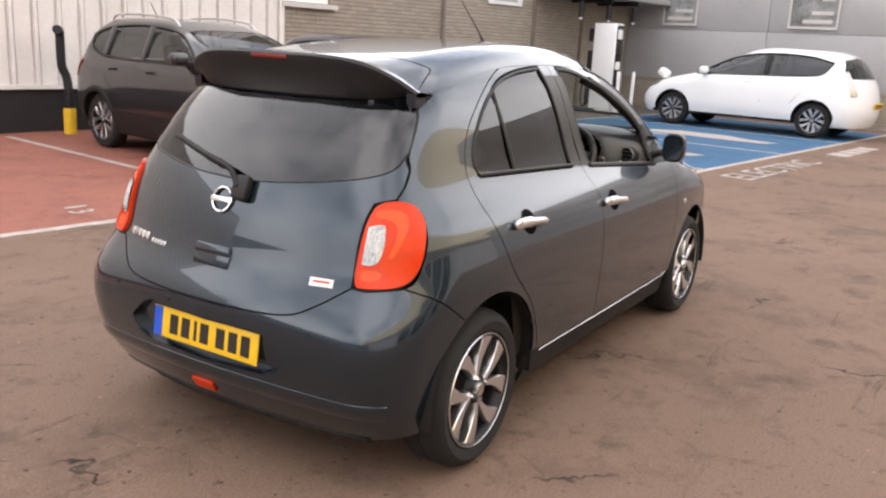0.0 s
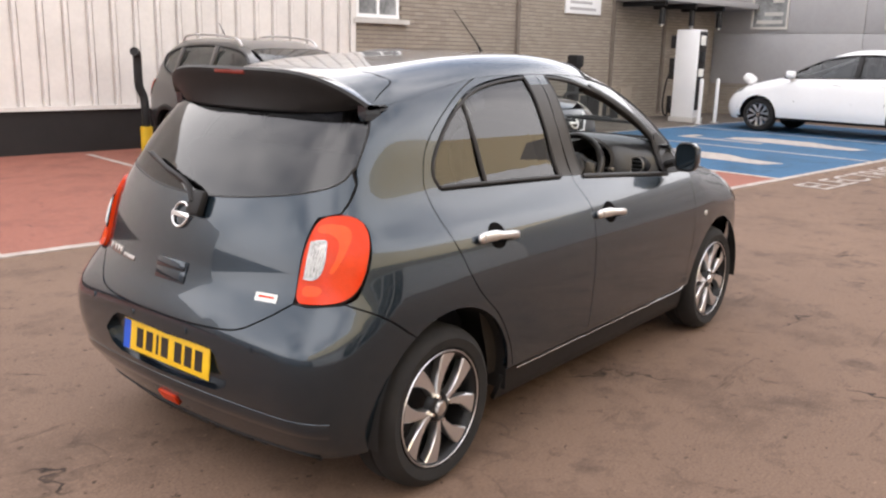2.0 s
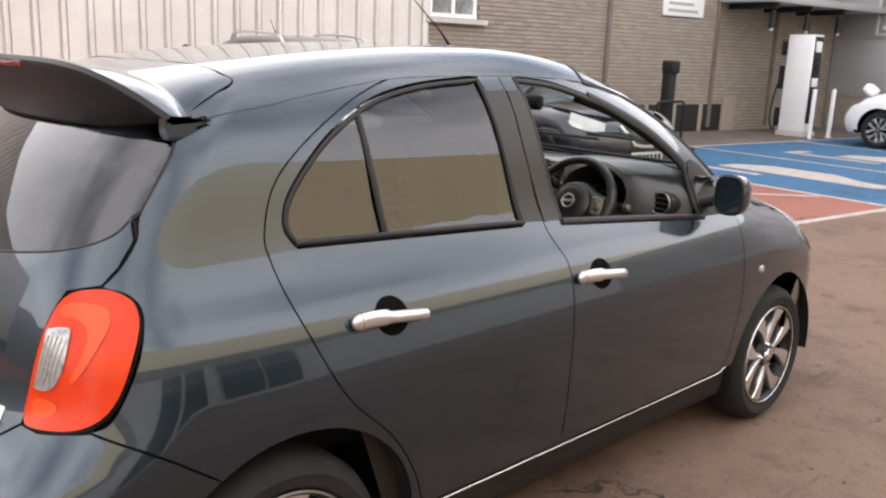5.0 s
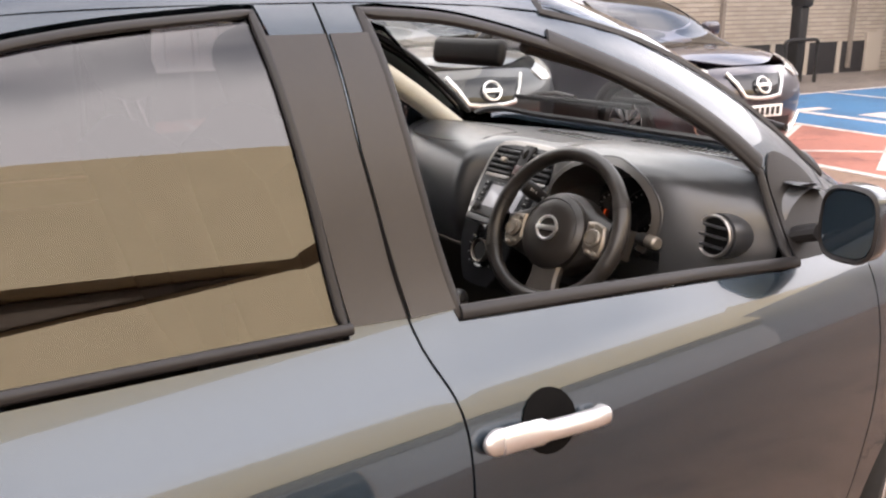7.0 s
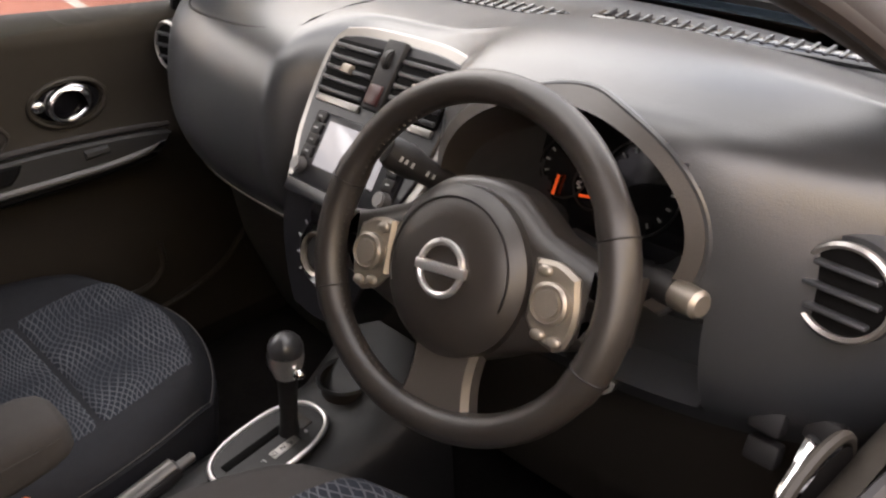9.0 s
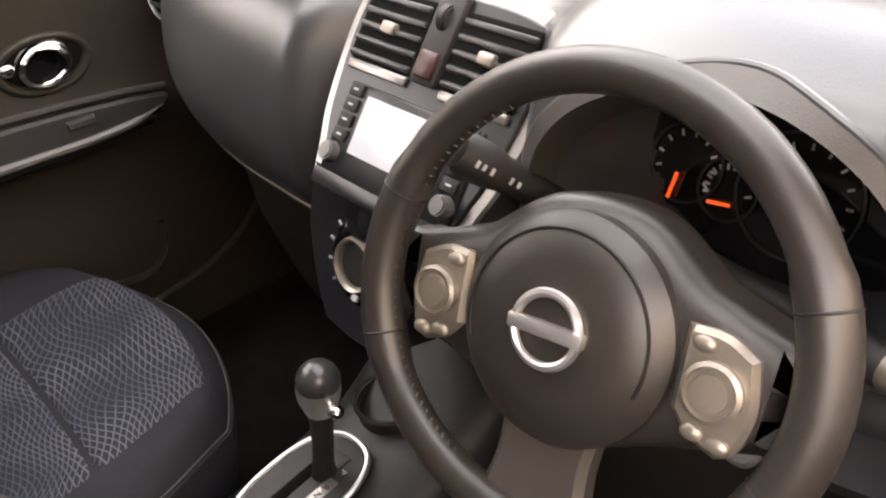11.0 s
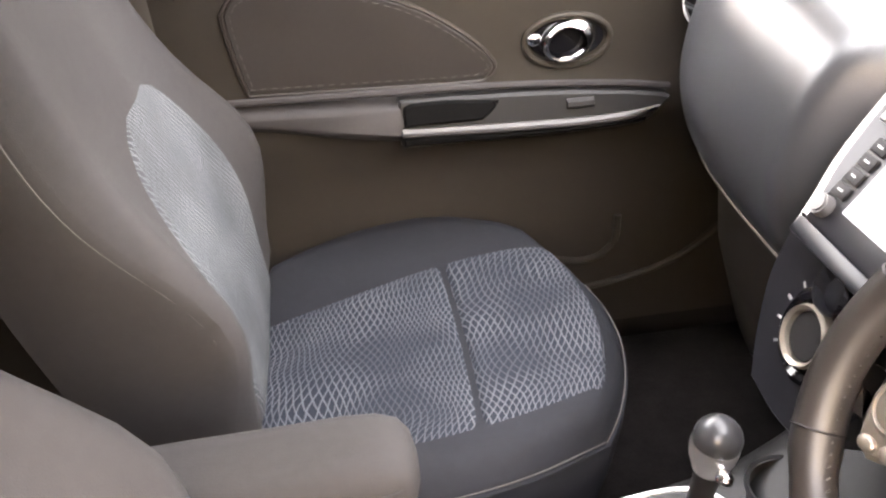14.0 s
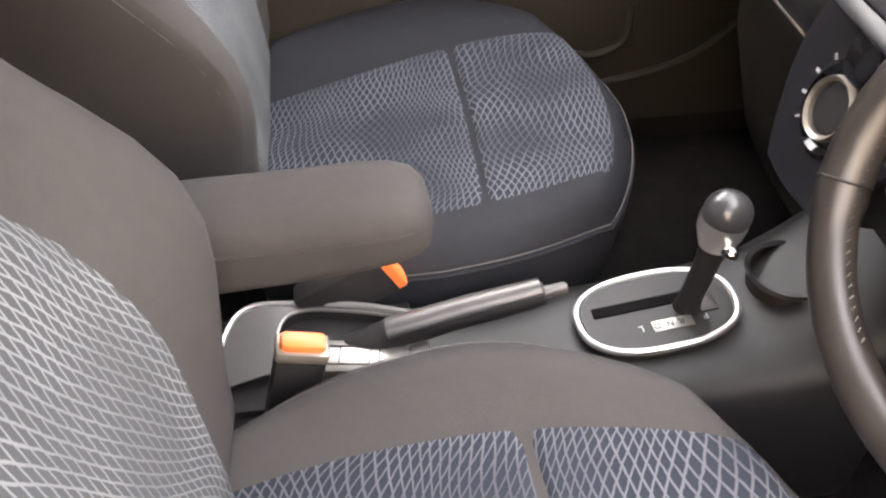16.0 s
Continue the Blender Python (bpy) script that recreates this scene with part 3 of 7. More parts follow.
site_box("flashing", U0, U1, VW - 0.11, VW, 0.60, 0.66, M_CLAD, parent=wall_n)
site_box("cladding_edge", U1, U1 + 0.10, VW - 0.10, VW + 0.3, 0.0, 5.3, M_CLAD, parent=wall_n)

# brick wall
wall_b = site_box("wall_brick", U1 + 0.1, 20.2, VW, VW + 0.3, 0.0, 5.3, M_BRICKJOINT, "brown brick wall with pale mortar", "wall")


def brick_mat():
    m = mat("brown_brick", (0.27, 0.215, 0.165), 0.85, grain=0.5, grain_scale=150)
    nt = m.node_tree
    g = nt.nodes.new("ShaderNodeNewGeometry")
    r = nt.nodes.new("ShaderNodeValToRGB")
    r.color_ramp.elements[0].color, r.color_ramp.elements[1].color = (0.265, 0.225, 0.185, 1), (0.325, 0.28, 0.23, 1)
    nt.links.new(g.outputs["Random Per Island"], r.inputs["Fac"])
    nt.links.new(r.outputs["Color"], nt.nodes["Principled BSDF"].inputs["Base Color"])
    return m


M_BRICK = brick_mat()


def brickwork(name, axis, a0, a1, z0, z1, face, parent, skip):
    """Courses of separate bricks, joined; axis 'u' runs along the wall v = face, axis 'v' along u = face."""
    vs, fs = [], []
    row, z = 0, z0
    rnd = random.Random(5)
    while z < z1:
        a = a0 - (0.1125 if row % 2 else 0.0)
        while a < a1:
            b0, b1 = max(a, a0), min(a + 0.2215, a1)
            if b1 - b0 > 0.03 and not skip((b0 + b1) / 2, z + 0.03):
                d = 0.020 + rnd.uniform(-0.003, 0.003)
                k = len(vs)
                for q in ((b0, z, d), (b1, z, d), (b1, z + 0.060, d), (b0, z + 0.060, d), (b0, z, 0), (b1, z, 0), (b1, z + 0.060, 0), (b0, z + 0.060, 0)):
                    p = (q[0], face - q[2], q[1]) if axis == "u" else (face - q[2], q[0], q[1])
                    vs.append(SITE @ Vector(p))
                fs += [(k, k + 1, k + 2, k + 3), (k + 4, k + 5, k + 1, k), (k + 3, k + 2, k + 6, k + 7), (k, k + 3, k + 7, k + 4), (k + 1, k + 5, k + 6, k + 2)]
            a += 0.225
        z += 0.075
        row += 1
    ob = obj(name, vs, fs, M_BRICK, parent, smooth=False)
    return tagged(ob, kind="stuff")


brickwork("bricks", "u", U1 + 0.1, 20.2, 0.0, 5.2, VW, wall_b, lambda a, z: 7.75 < a < 8.75 and z > 2.04 or z < 0.62 and 12.5 < a < 15.9)
win = site_box("window_1", 7.8, 8.7, VW - 0.004, VW + 0.02, 2.1, 3.3, M_PANEGREY, "grey office window with a white frame in brick", "window")
for z in (2.08, 3.27):
    site_box("window_frame", 7.75, 8.75, VW - 0.05, VW - 0.006, z, z + 0.07, M_WHITEPAINT, parent=win)
for u in (7.75, 8.22, 8.68):
    site_box("window_frame", u, u + 0.06, VW - 0.045, VW - 0.008, 2.1, 3.3, M_WHITEPAINT, parent=win)
site_box("window_sill", 7.65, 8.95, VW - 0.12, VW - 0.01, 1.99, 2.07, M_STONE, parent=win)
site_box("plinth_boards", 12.5, 15.9, VW - 0.03, VW, 0.0, 0.6, M_PLINTH, parent=wall_b)
for u in (13.3, 14.2, 15.1):
    site_box("pier", u, u + 0.10, VW - 0.06, VW - 0.03, 0.0, 0.6, M_BRICK, parent=wall_b)
site_box("pier", 15.9, 16.35, VW - 0.08, VW, 0.0, 0.75, M_BRICK, parent=wall_b)
for u in (12.0, 15.4, 17.6):
    site_box("drainpipe", u, u + 0.07, VW - 0.09, VW - 0.02, 0.1, 4.5, M_BRICKJOINT, parent=wall_b)
sign = site_box("wall_sign", 13.6, 14.9, VW - 0.06, VW - 0.02, 2.42, 3.0, M_WHITEPAINT, "white sign board with faint grey writing on brick", "sign", kind="thing", bevel=0.006)
for k in range(3):
    site_box("writing_bar", 13.75, 14.7 - 0.15 * k, VW - 0.064, VW - 0.06, 2.5 + 0.14 * k, 2.56 + 0.14 * k, M_GREYWALL, parent=sign)
can = site_box("canopy", 15.4, 20.1, VW - 1.3, VW - 0.02, 2.78, 2.92, M_GREYWALL, "flat grey canopy on brackets above the charger", "canopy", kind="thing", bevel=0.01)
for u in (15.8, 17.1, 18.4):
    site_box("bracket", u, u + 0.1, VW - 1.2, VW - 0.02, 2.66, 2.78, M_BLACK, parent=can, bevel=0.008)
    ln = part("downlight", cyl(0.075, 0.06, 0.36, 16, on_site(u + 0.05, VW - 1.1, 2.44), 0.008), M_BLACK, can)
    part("lamp_glass", cyl(0.05, 0.05, 0.06, 16, on_site(u + 0.05, VW - 1.1, 2.235), 0.006), M_CLEARLENS, ln)

# grey end wall
wall_e = site_box("wall_east", 20.2, 20.5, -18, VW + 0.3, 0.0, 6.5, M_GREYWALL, "pale grey panelled office wall above a brick plinth", "wall")
for z0, z1 in ((0.85, 2.17), (2.18, 3.9), (3.91, 6.5)):
    for v0 in (-8.0, -4.6, -1.2, 2.2, 5.6):
        v1 = v0 + 3.39 if v0 < 5 else 9.55
        site_box("wall_panel", 20.16, 20.2, v0, v1, z0, z1, M_GREYWALL, parent=wall_e, bevel=0.004)
brickwork("bricks", "v", 1.0, 9.58, 0.0, 0.85, 20.19, wall_e, lambda a, z: False)
for k, (v0, v1) in enumerate(((7.55, 8.45), (3.95, 5.05), (0.5, 1.6))):
    w = site_box(f"window_{k + 2}", 20.14, 20.155, v0, v1, 2.33, 3.6, M_PANEGREY, "office window with a pale frame", "window")
    for z in (2.28, 3.57):
        site_box("window_frame", 20.10, 20.138, v0 - 0.05, v1 + 0.05, z, z + 0.06, M_STONE, parent=w)
    for v in (v0 - 0.05, v1):
        site_box("window_frame", 20.10, 20.136, v, v + 0.05, 2.34, 3.57, M_STONE, parent=w)
    # made-up pale blocks that stand in for the bright interior behind the pane
    for z, d in ((2.42, 0.7), (2.62, 0.5), (2.95, 0.3)):
        site_box("interior_block", 20.125, 20.137, v0 + 0.1, v0 + 0.1 + d, z, z + 0.09, M_STONE, parent=w)

# showroom opposite, which the bodywork mirrors
wall_s = site_box("wall_south", -22, 44, -11.3, -11.0, 0.0, 8.6, M_GREYWALL, "showroom front with cream fascia and dark glazing", "wall")
site_box("fascia", -22, 44, -11.5, -10.6, 5.0, 8.8, M_CREAM, parent=wall_s)
site_box("soffit_band", -22, 44, -10.99, -10.86, 4.0, 4.98, M_BRICKJOINT, parent=wall_s)
for u in (-2.2, 1.2, 4.6):
    w = site_box("shop_window", u, u + 3.0, -10.99, -10.96, 0.25, 3.8, M_GLOSSBLACK, parent=wall_s)
    for a in (u, u + 1.47, u + 2.94):
        site_box("mullion", a, a + 0.06, -10.955, -10.92, 0.25, 3.8, M_BRICK, parent=w)
    site_box("transom", u, u + 3.0, -10.955, -10.92, 2.6, 2.67, M_BRICK, parent=w)
wall_w = site_box("wall_west", -16.3, -16.0, -13.3, 9.9, 0.0, 3.2, M_GREYWALL, "plain grey yard wall", "wall")

# charger, bollards and the post with a hoop
ch = site_box("ev_charger", 16.45, 16.85, 7.85, 8.45, 0.12, 2.16, M_WHITEPAINT, "tall white electric car charger with dark screen side", "charger", kind="thing", bevel=0.03)
site_box("plinth", 16.42, 16.88, 7.82, 8.48, 0.0, 0.12, M_STONE, parent=ch, bevel=0.01)
site_box("front_panel", 16.49, 16.81, 7.842, 7.852, 0.3, 2.12, M_BLACK, parent=ch, bevel=0.003)
for z0, z1, m_ in ((1.80, 2.02, M_PLATEWHITE), (1.40, 1.66, M_GLOSSBLACK), (1.08, 1.26, M_PLATEWHITE), (0.62, 0.9, M_GLOSSBLACK)):
    site_box("screen" if z0 > 1.3 else "socket_panel", 16.54, 16.76, 7.834, 7.843, z0, z1, m_, parent=ch, bevel=0.003)
for z0, z1 in ((1.72, 2.02), (1.0, 1.5), (0.2, 0.6)):
    site_box("cable_holster", 16.47, 16.62, 8.45, 8.60, z0, z1, M_BLACK, parent=ch, bevel=0.02)
part("charging_cable", tube(spl([on_site(16.54, 8.55, 1.3).translation, on_site(16.50, 8.66, 0.9).translation, on_site(16.48, 8.70, 0.35).translation, on_site(16.52, 8.62, 0.12).translation, on_site(16.56, 8.56, 0.4).translation], 6), 0.02, 8), M_BLACK, ch)
bo = tagged(new("bollard"), "slim white steel bollard before the charger", "bollard", "bollards", "thing")
part("post", cyl(0.045, 0.045, 1.05, 18, (0, 0, 0.525), 0.012), M_WHITEPAINT, bo)
part("base_plate", cyl(0.09, 0.09, 0.016, 18, (0, 0, 0.02), 0.004), M_SATIN, bo)
bo.matrix_world = on_site(16.28, 7.58)
copy_thing(bo, on_site(17.02, 7.58))
hp = tagged(new("hoop_post"), "black service post inside a black steel hoop guard", "post", kind="thing")
part("post", box(0.2, 0.2, 1.3, 0.02, at=(0, 0, 0.65)), M_BLACK, hp)
part("head", box(0.24, 0.3, 0.26, 0.05, at=(0, -0.02, 1.38)), M_BLACK, hp)
part("hoop", tube(spl([(-0.46, -0.16, 0), (-0.46, -0.16, 0.5), (-0.44, -0.16, 0.70), (0, -0.16, 0.72), (0.30, -0.16, 0.70), (0.32, -0.16, 0.5), (0.32, -0.16, 0)], 6), 0.03, 10), M_BLACK, hp)
hp.matrix_world = on_site(12.95, 8.7, 0.01)
pp = tagged(new("vent_pipe"), "black bent pipe with a yellow guard on the wall", "pipe", kind="thing")
part("pipe", tube(spl([(0, 0.0, 0), (0, 0.0, 0.55), (0, 0.04, 0.78), (-0.05, 0.06, 0.95), (-0.055, 0.06, 1.30), (-0.08, 0.02, 1.40), (-0.15, -0.06, 1.42)], 6), 0.06, 14), M_BLACK, pp)
part("yellow_guard", cyl(0.085, 0.085, 0.36, 20, (0, 0, 0.18), 0.01), M_YELLOW, pp)
pp.matrix_world = on_site(3.60, 9.15, 0.004)


# ---- wheels ----
def spoke(r0, r1, a0, a1, w0, w1, y0, y1):
    """One wheel blade from hub to rim, in the wheel's plane (x, z), outward is -y."""
    rings = []
    for k in range(5):
        t = k / 4
        r, a, w = r0 + (r1 - r0) * t, a0 + (a1 - a0) * t, (w0 + (w1 - w0) * t ** 1.6) / 2
        y = y0 + (y1 - y0) * t
        c, s = math.cos(a), math.sin(a)
        ring = []
        for sw, dy in ((-1, 0.004), (-0.85, 0), (0.85, 0), (1, 0.004), (0.9, 0.035), (-0.9, 0.035)):
            ring.append((r * c - sw * w * s, y + dy, r * s + sw * w * c))
        rings.append(ring)
    return loft(rings)


def wheel(parent, x, y, side, R=0.297, rim=0.213, pairs=4, width=0.185, lean=0.0, name="wheel", bright=M_ALLOY):
    """Tyre, rim barrel, paired blades and cap. side -1: outer face towards -y."""
    turn = Matrix.Translation((x, y, R)) @ Matrix.Diagonal((1, 1 if side < 0 else -1, 1, 1)) @ Matrix.Rotation(lean, 4, "Y")
    lie = turn @ Matrix.Rotation(radians(90), 4, "X")
    h = width
    prof = [(rim - 0.004, -0.02), (rim + 0.012, 0.004), (rim + 0.045, 0.012), (R - 0.025, 0.004), (R - 0.008, -0.014), (R, -0.04),
            (R, -0.075), (R - 0.006, -0.078), (R - 0.006, -0.083), (R, -0.086), (R, -h + 0.04), (R - 0.02, -h + 0.006), (rim, -h)]
    w = part(name, lathe(prof, 56, lie), M_TYRE, parent, "black rubber tyre on an alloy wheel")
    part("rim", lathe([(rim + 0.004, -0.012), (rim + 0.003, 0.0), (rim - 0.006, 0.003), (rim - 0.014, -0.006), (rim - 0.024, -0.05), (rim - 0.04, -h), (rim, -h)], 56, lie), M_ALLOYDARK, w)
    part("rim_lip", lathe([(rim + 0.002, 0.001), (rim, 0.0045), (rim - 0.003, 0.004), (rim - 0.005, 0.0)], 56, lie), bright, w)
    part("brake_disc", cyl(rim * 0.66, rim * 0.66, 0.02, 40, lie @ Matrix.Translation((0, 0, -0.11)), 0.003), M_ALLOYDARK, w)
    for k in range(pairs):
        a = 2 * math.pi * (k + 0.5) / pairs
        for sg in (-1, 1):
            bm = spoke(0.042, rim - 0.008, a + sg * 0.14, a + sg * 0.48 * 4 / pairs, 0.018, 0.078 * 4 / pairs, 0.012, 0.003)
            bmesh.ops.transform(bm, matrix=turn, verts=bm.verts)
            part("spoke", bm, bright, w)
    part("hub", cyl(0.062, 0.05, 0.03, 28, lie @ Matrix.Translation((0, 0, -0.022)), 0.004), M_ALLOYDARK, w)
    part("centre_cap", cyl(0.030, 0.026, 0.016, 28, lie @ Matrix.Translation((0, 0, -0.004)), 0.004), M_CHROME, w)
    for k in range(4):
        a = 2 * math.pi * (k + 0.5) / 4
        part("wheel_nut", cyl(0.009, 0.008, 0.016, 6, lie @ Matrix.Translation((0.045 * math.cos(a), 0.045 * math.sin(a), -0.006))), M_CHROME, w)
    return w


def ring_badge(name, r, thick, m, parent, material=M_CHROME):
    """A plain chrome ring with a bar across."""
    bm = tube([(r * math.cos(a), r * math.sin(a), 0) for a in [2 * math.pi * k / 32 for k in range(32)]], thick, 8, True)
    add_bm(bm, box(r * 2.35, r * 0.42, thick * 2.2, thick * 0.5, at=(0, 0, 0)))
    bmesh.ops.transform(bm, matrix=m, verts=bm.verts)
    return part(name, bm, material, parent, "chrome ring badge with a plain bar")


# ---- the dark slate hatchback ----
CAR = tagged(new("hatchback_car"), "dark slate-blue five-door hatchback with its driver's window open", "car", kind="thing")
SK = Skin(side=((0.1, 0.2, 0.32, 0.5, 0.66, 0.78, 0.86, 0.92, 0.97, 1.02, 1.2, 1.46, 1.6), (0.74, 0.775, 0.803, 0.822, 0.825, 0.811, 0.790, 0.760, 0.721, 0.688, 0.618, 0.505, 0.44)),
          tail=((0.1, 0.2, 0.3, 0.42, 0.55, 0.64, 0.70, 0.76, 0.86, 0.97, 1.06, 1.2, 1.36, 1.5), (-0.42, -0.50, -0.565, -0.605, -0.615, -0.605, -0.575, -0.548, -0.522, -0.487, -0.445, -0.35, -0.225, -0.10)),
          nose=((0.15, 0.3, 0.5, 0.65, 0.8, 1.0), (3.08, 3.17, 3.19, 3.17, 3.08, 2.8)),
          top=((-0.6, -0.3, 0.0, 0.4, 0.9, 1.3, 1.55, 1.8, 2.05, 2.28, 2.5, 2.8, 3.05, 3.3),
               (1.33, 1.395, 1.455, 1.508, 1.537, 1.528, 1.486, 1.398, 1.258, 1.098, 0.995, 0.932, 0.84, 0.66)),
          tail_bow=((0.15, 0.3, 0.45, 0.6, 0.72, 0.85, 1.1, 1.5), (0.20, 0.15, 0.12, 0.14, 0.25, 0.29, 0.30, 0.30)), nose_bow=0.32, crown=0.07, top_bow=0.16, floor=0.17, k=0.17, ktop=0.17, taper=(0.15, 0.145, 2.1, 0.10))


def zroof(x, y):
    return float(SK.up(np.array([[x, y]]))[0, 2])


def th_side(x, z):
    """Angle round the tail of a side point."""
    p = SK.side(np.array([[x, z]]), 1)[0]
    return math.atan2(p[1], 0.45 - p[0])


def th_back(y, z):
    p = SK.back(np.array([[y, z]]))[0]
    return math.atan2(p[1], 0.45 - p[0])


# outlines in (x, z) as seen from the side
RD_REAR = [(0.985, 1.482), (0.69, 1.466), (0.45, 1.408), (0.25, 1.315), (0.105, 1.21), (0.048, 1.10), (0.046, 1.03), (0.075, 0.89), (0.165, 0.715), (0.30, 0.58), (0.385, 0.45), (0.43, 0.335)]
GAP_B = [(1.015, 0.335), (1.012, 0.6), (1.024, 0.75), (1.035, 0.9), (1.006, 1.01), (0.985, 1.25), (0.985, 1.482)]
FD_TOP = [(0.985, 1.482), (1.21, 1.474), (1.46, 1.432), (1.72, 1.335), (1.93, 1.215), (2.08, 1.10)]
FD_FRONT = [(2.08, 1.10), (2.10, 0.95), (2.085, 0.7), (2.06, 0.5), (2.03, 0.335)]
REAR_DOOR = runs(RD_REAR, [(0.43, 0.335), (1.015, 0.335)], GAP_B)
FRONT_DOOR = runs(FD_TOP, FD_FRONT, [(2.03, 0.335), (1.015, 0.335)], GAP_B)
RW_TOP = [(0.885, 1.437), (0.67, 1.42), (0.51, 1.393), (0.39, 1.352), (0.26, 1.28), (0.145, 1.18), (0.108, 1.11), (0.125, 1.062)]
REAR_WIN = runs(RW_TOP, [(0.125, 1.062), (0.908, 1.028)], [(0.908, 1.028), (0.90, 1.23), (0.885, 1.437)])
FW_TOP = [(1.055, 1.437), (1.23, 1.42), (1.43, 1.366), (1.58, 1.304), (1.70, 1.243), (1.80, 1.176), (1.868, 1.118)]
FRONT_WIN = runs(FW_TOP, [(1.868, 1.118), (1.874, 1.03), (1.866, 0.955)], [(1.866, 0.955), (1.48, 0.985), (1.09, 1.014)], [(1.09, 1.014), (1.07, 1.2), (1.055, 1.437)])
YR = 0.485
M_PILLAR = mat("matt_black_pillar", (0.022, 0.019, 0.017), 0.40, vary=0.12, vary_scale=8, grain=0.15, grain_scale=700, spec=0.35)


def sq(c):
    """Squarer than a circle."""
    return math.copysign(abs(c) ** 0.62, c)


def y_edge(x):
    """The roof sheet's side edge, wider towards the tail."""
    return YR + 0.045 * max(0.0, min(1.0, (0.62 - x) / 0.5)) ** 1.3


RAIL = [(x, zroof(x, y_edge(x) - 0.014)) for x in (-0.062, 0.0, 0.1, 0.2, 0.3, 0.4, 0.5, 0.7, 0.9, 1.1, 1.3, 1.5, 1.7)]
TAIL_EDGE = [(-0.315, 1.018), (-0.276, 1.054), (-0.236, 1.105), (-0.220, 1.15), (-0.176, 1.21), (-0.124, 1.276), (-0.08, 1.34), (-0.062, RAIL[0][1])]
LAMP_OUT = [(-0.392, 0.750), (-0.355, 0.775), (-0.312, 0.85), (-0.276, 0.93), (-0.264, 0.975), (-0.280, 1.002), (-0.315, 1.014)]
ARCH_R = [(0.03 + 0.362 * math.cos(a), 0.30 + 0.362 * math.sin(a)) for a in np.linspace(radians(6), radians(122), 12)]
ARCH_F = [(2.46 + 0.362 * math.cos(a), 0.30 + 0.362 * math.sin(a)) for a in np.linspace(radians(6), radians(174), 16)]
SEAM_B = [ARCH_R[-1], (-0.288, 0.697), (-0.392, 0.750)]
A_PILLAR = [RAIL[-1], (1.9, zroof(1.9, 0.55) - 0.012), (2.06, zroof(2.06, 0.6) - 0.012), (2.18, 1.085)]
QUARTER = runs(TAIL_EDGE, RAIL, A_PILLAR, [(2.18, 1.085), (2.08, 1.10)], FD_TOP[::-1], RD_REAR, [(0.43, 0.335), ARCH_R[0]], ARCH_R, SEAM_B, LAMP_OUT)
WING = runs([(2.08, 1.10), (2.18, 1.085), (2.4, 0.985), (2.7, 0.905), (2.95, 0.83)], [(2.95, 0.83), (3.0, 0.6), (2.95, 0.42), (2.82, 0.338)], ARCH_F, [ARCH_F[-1], (2.03, 0.335)], FD_FRONT[::-1])

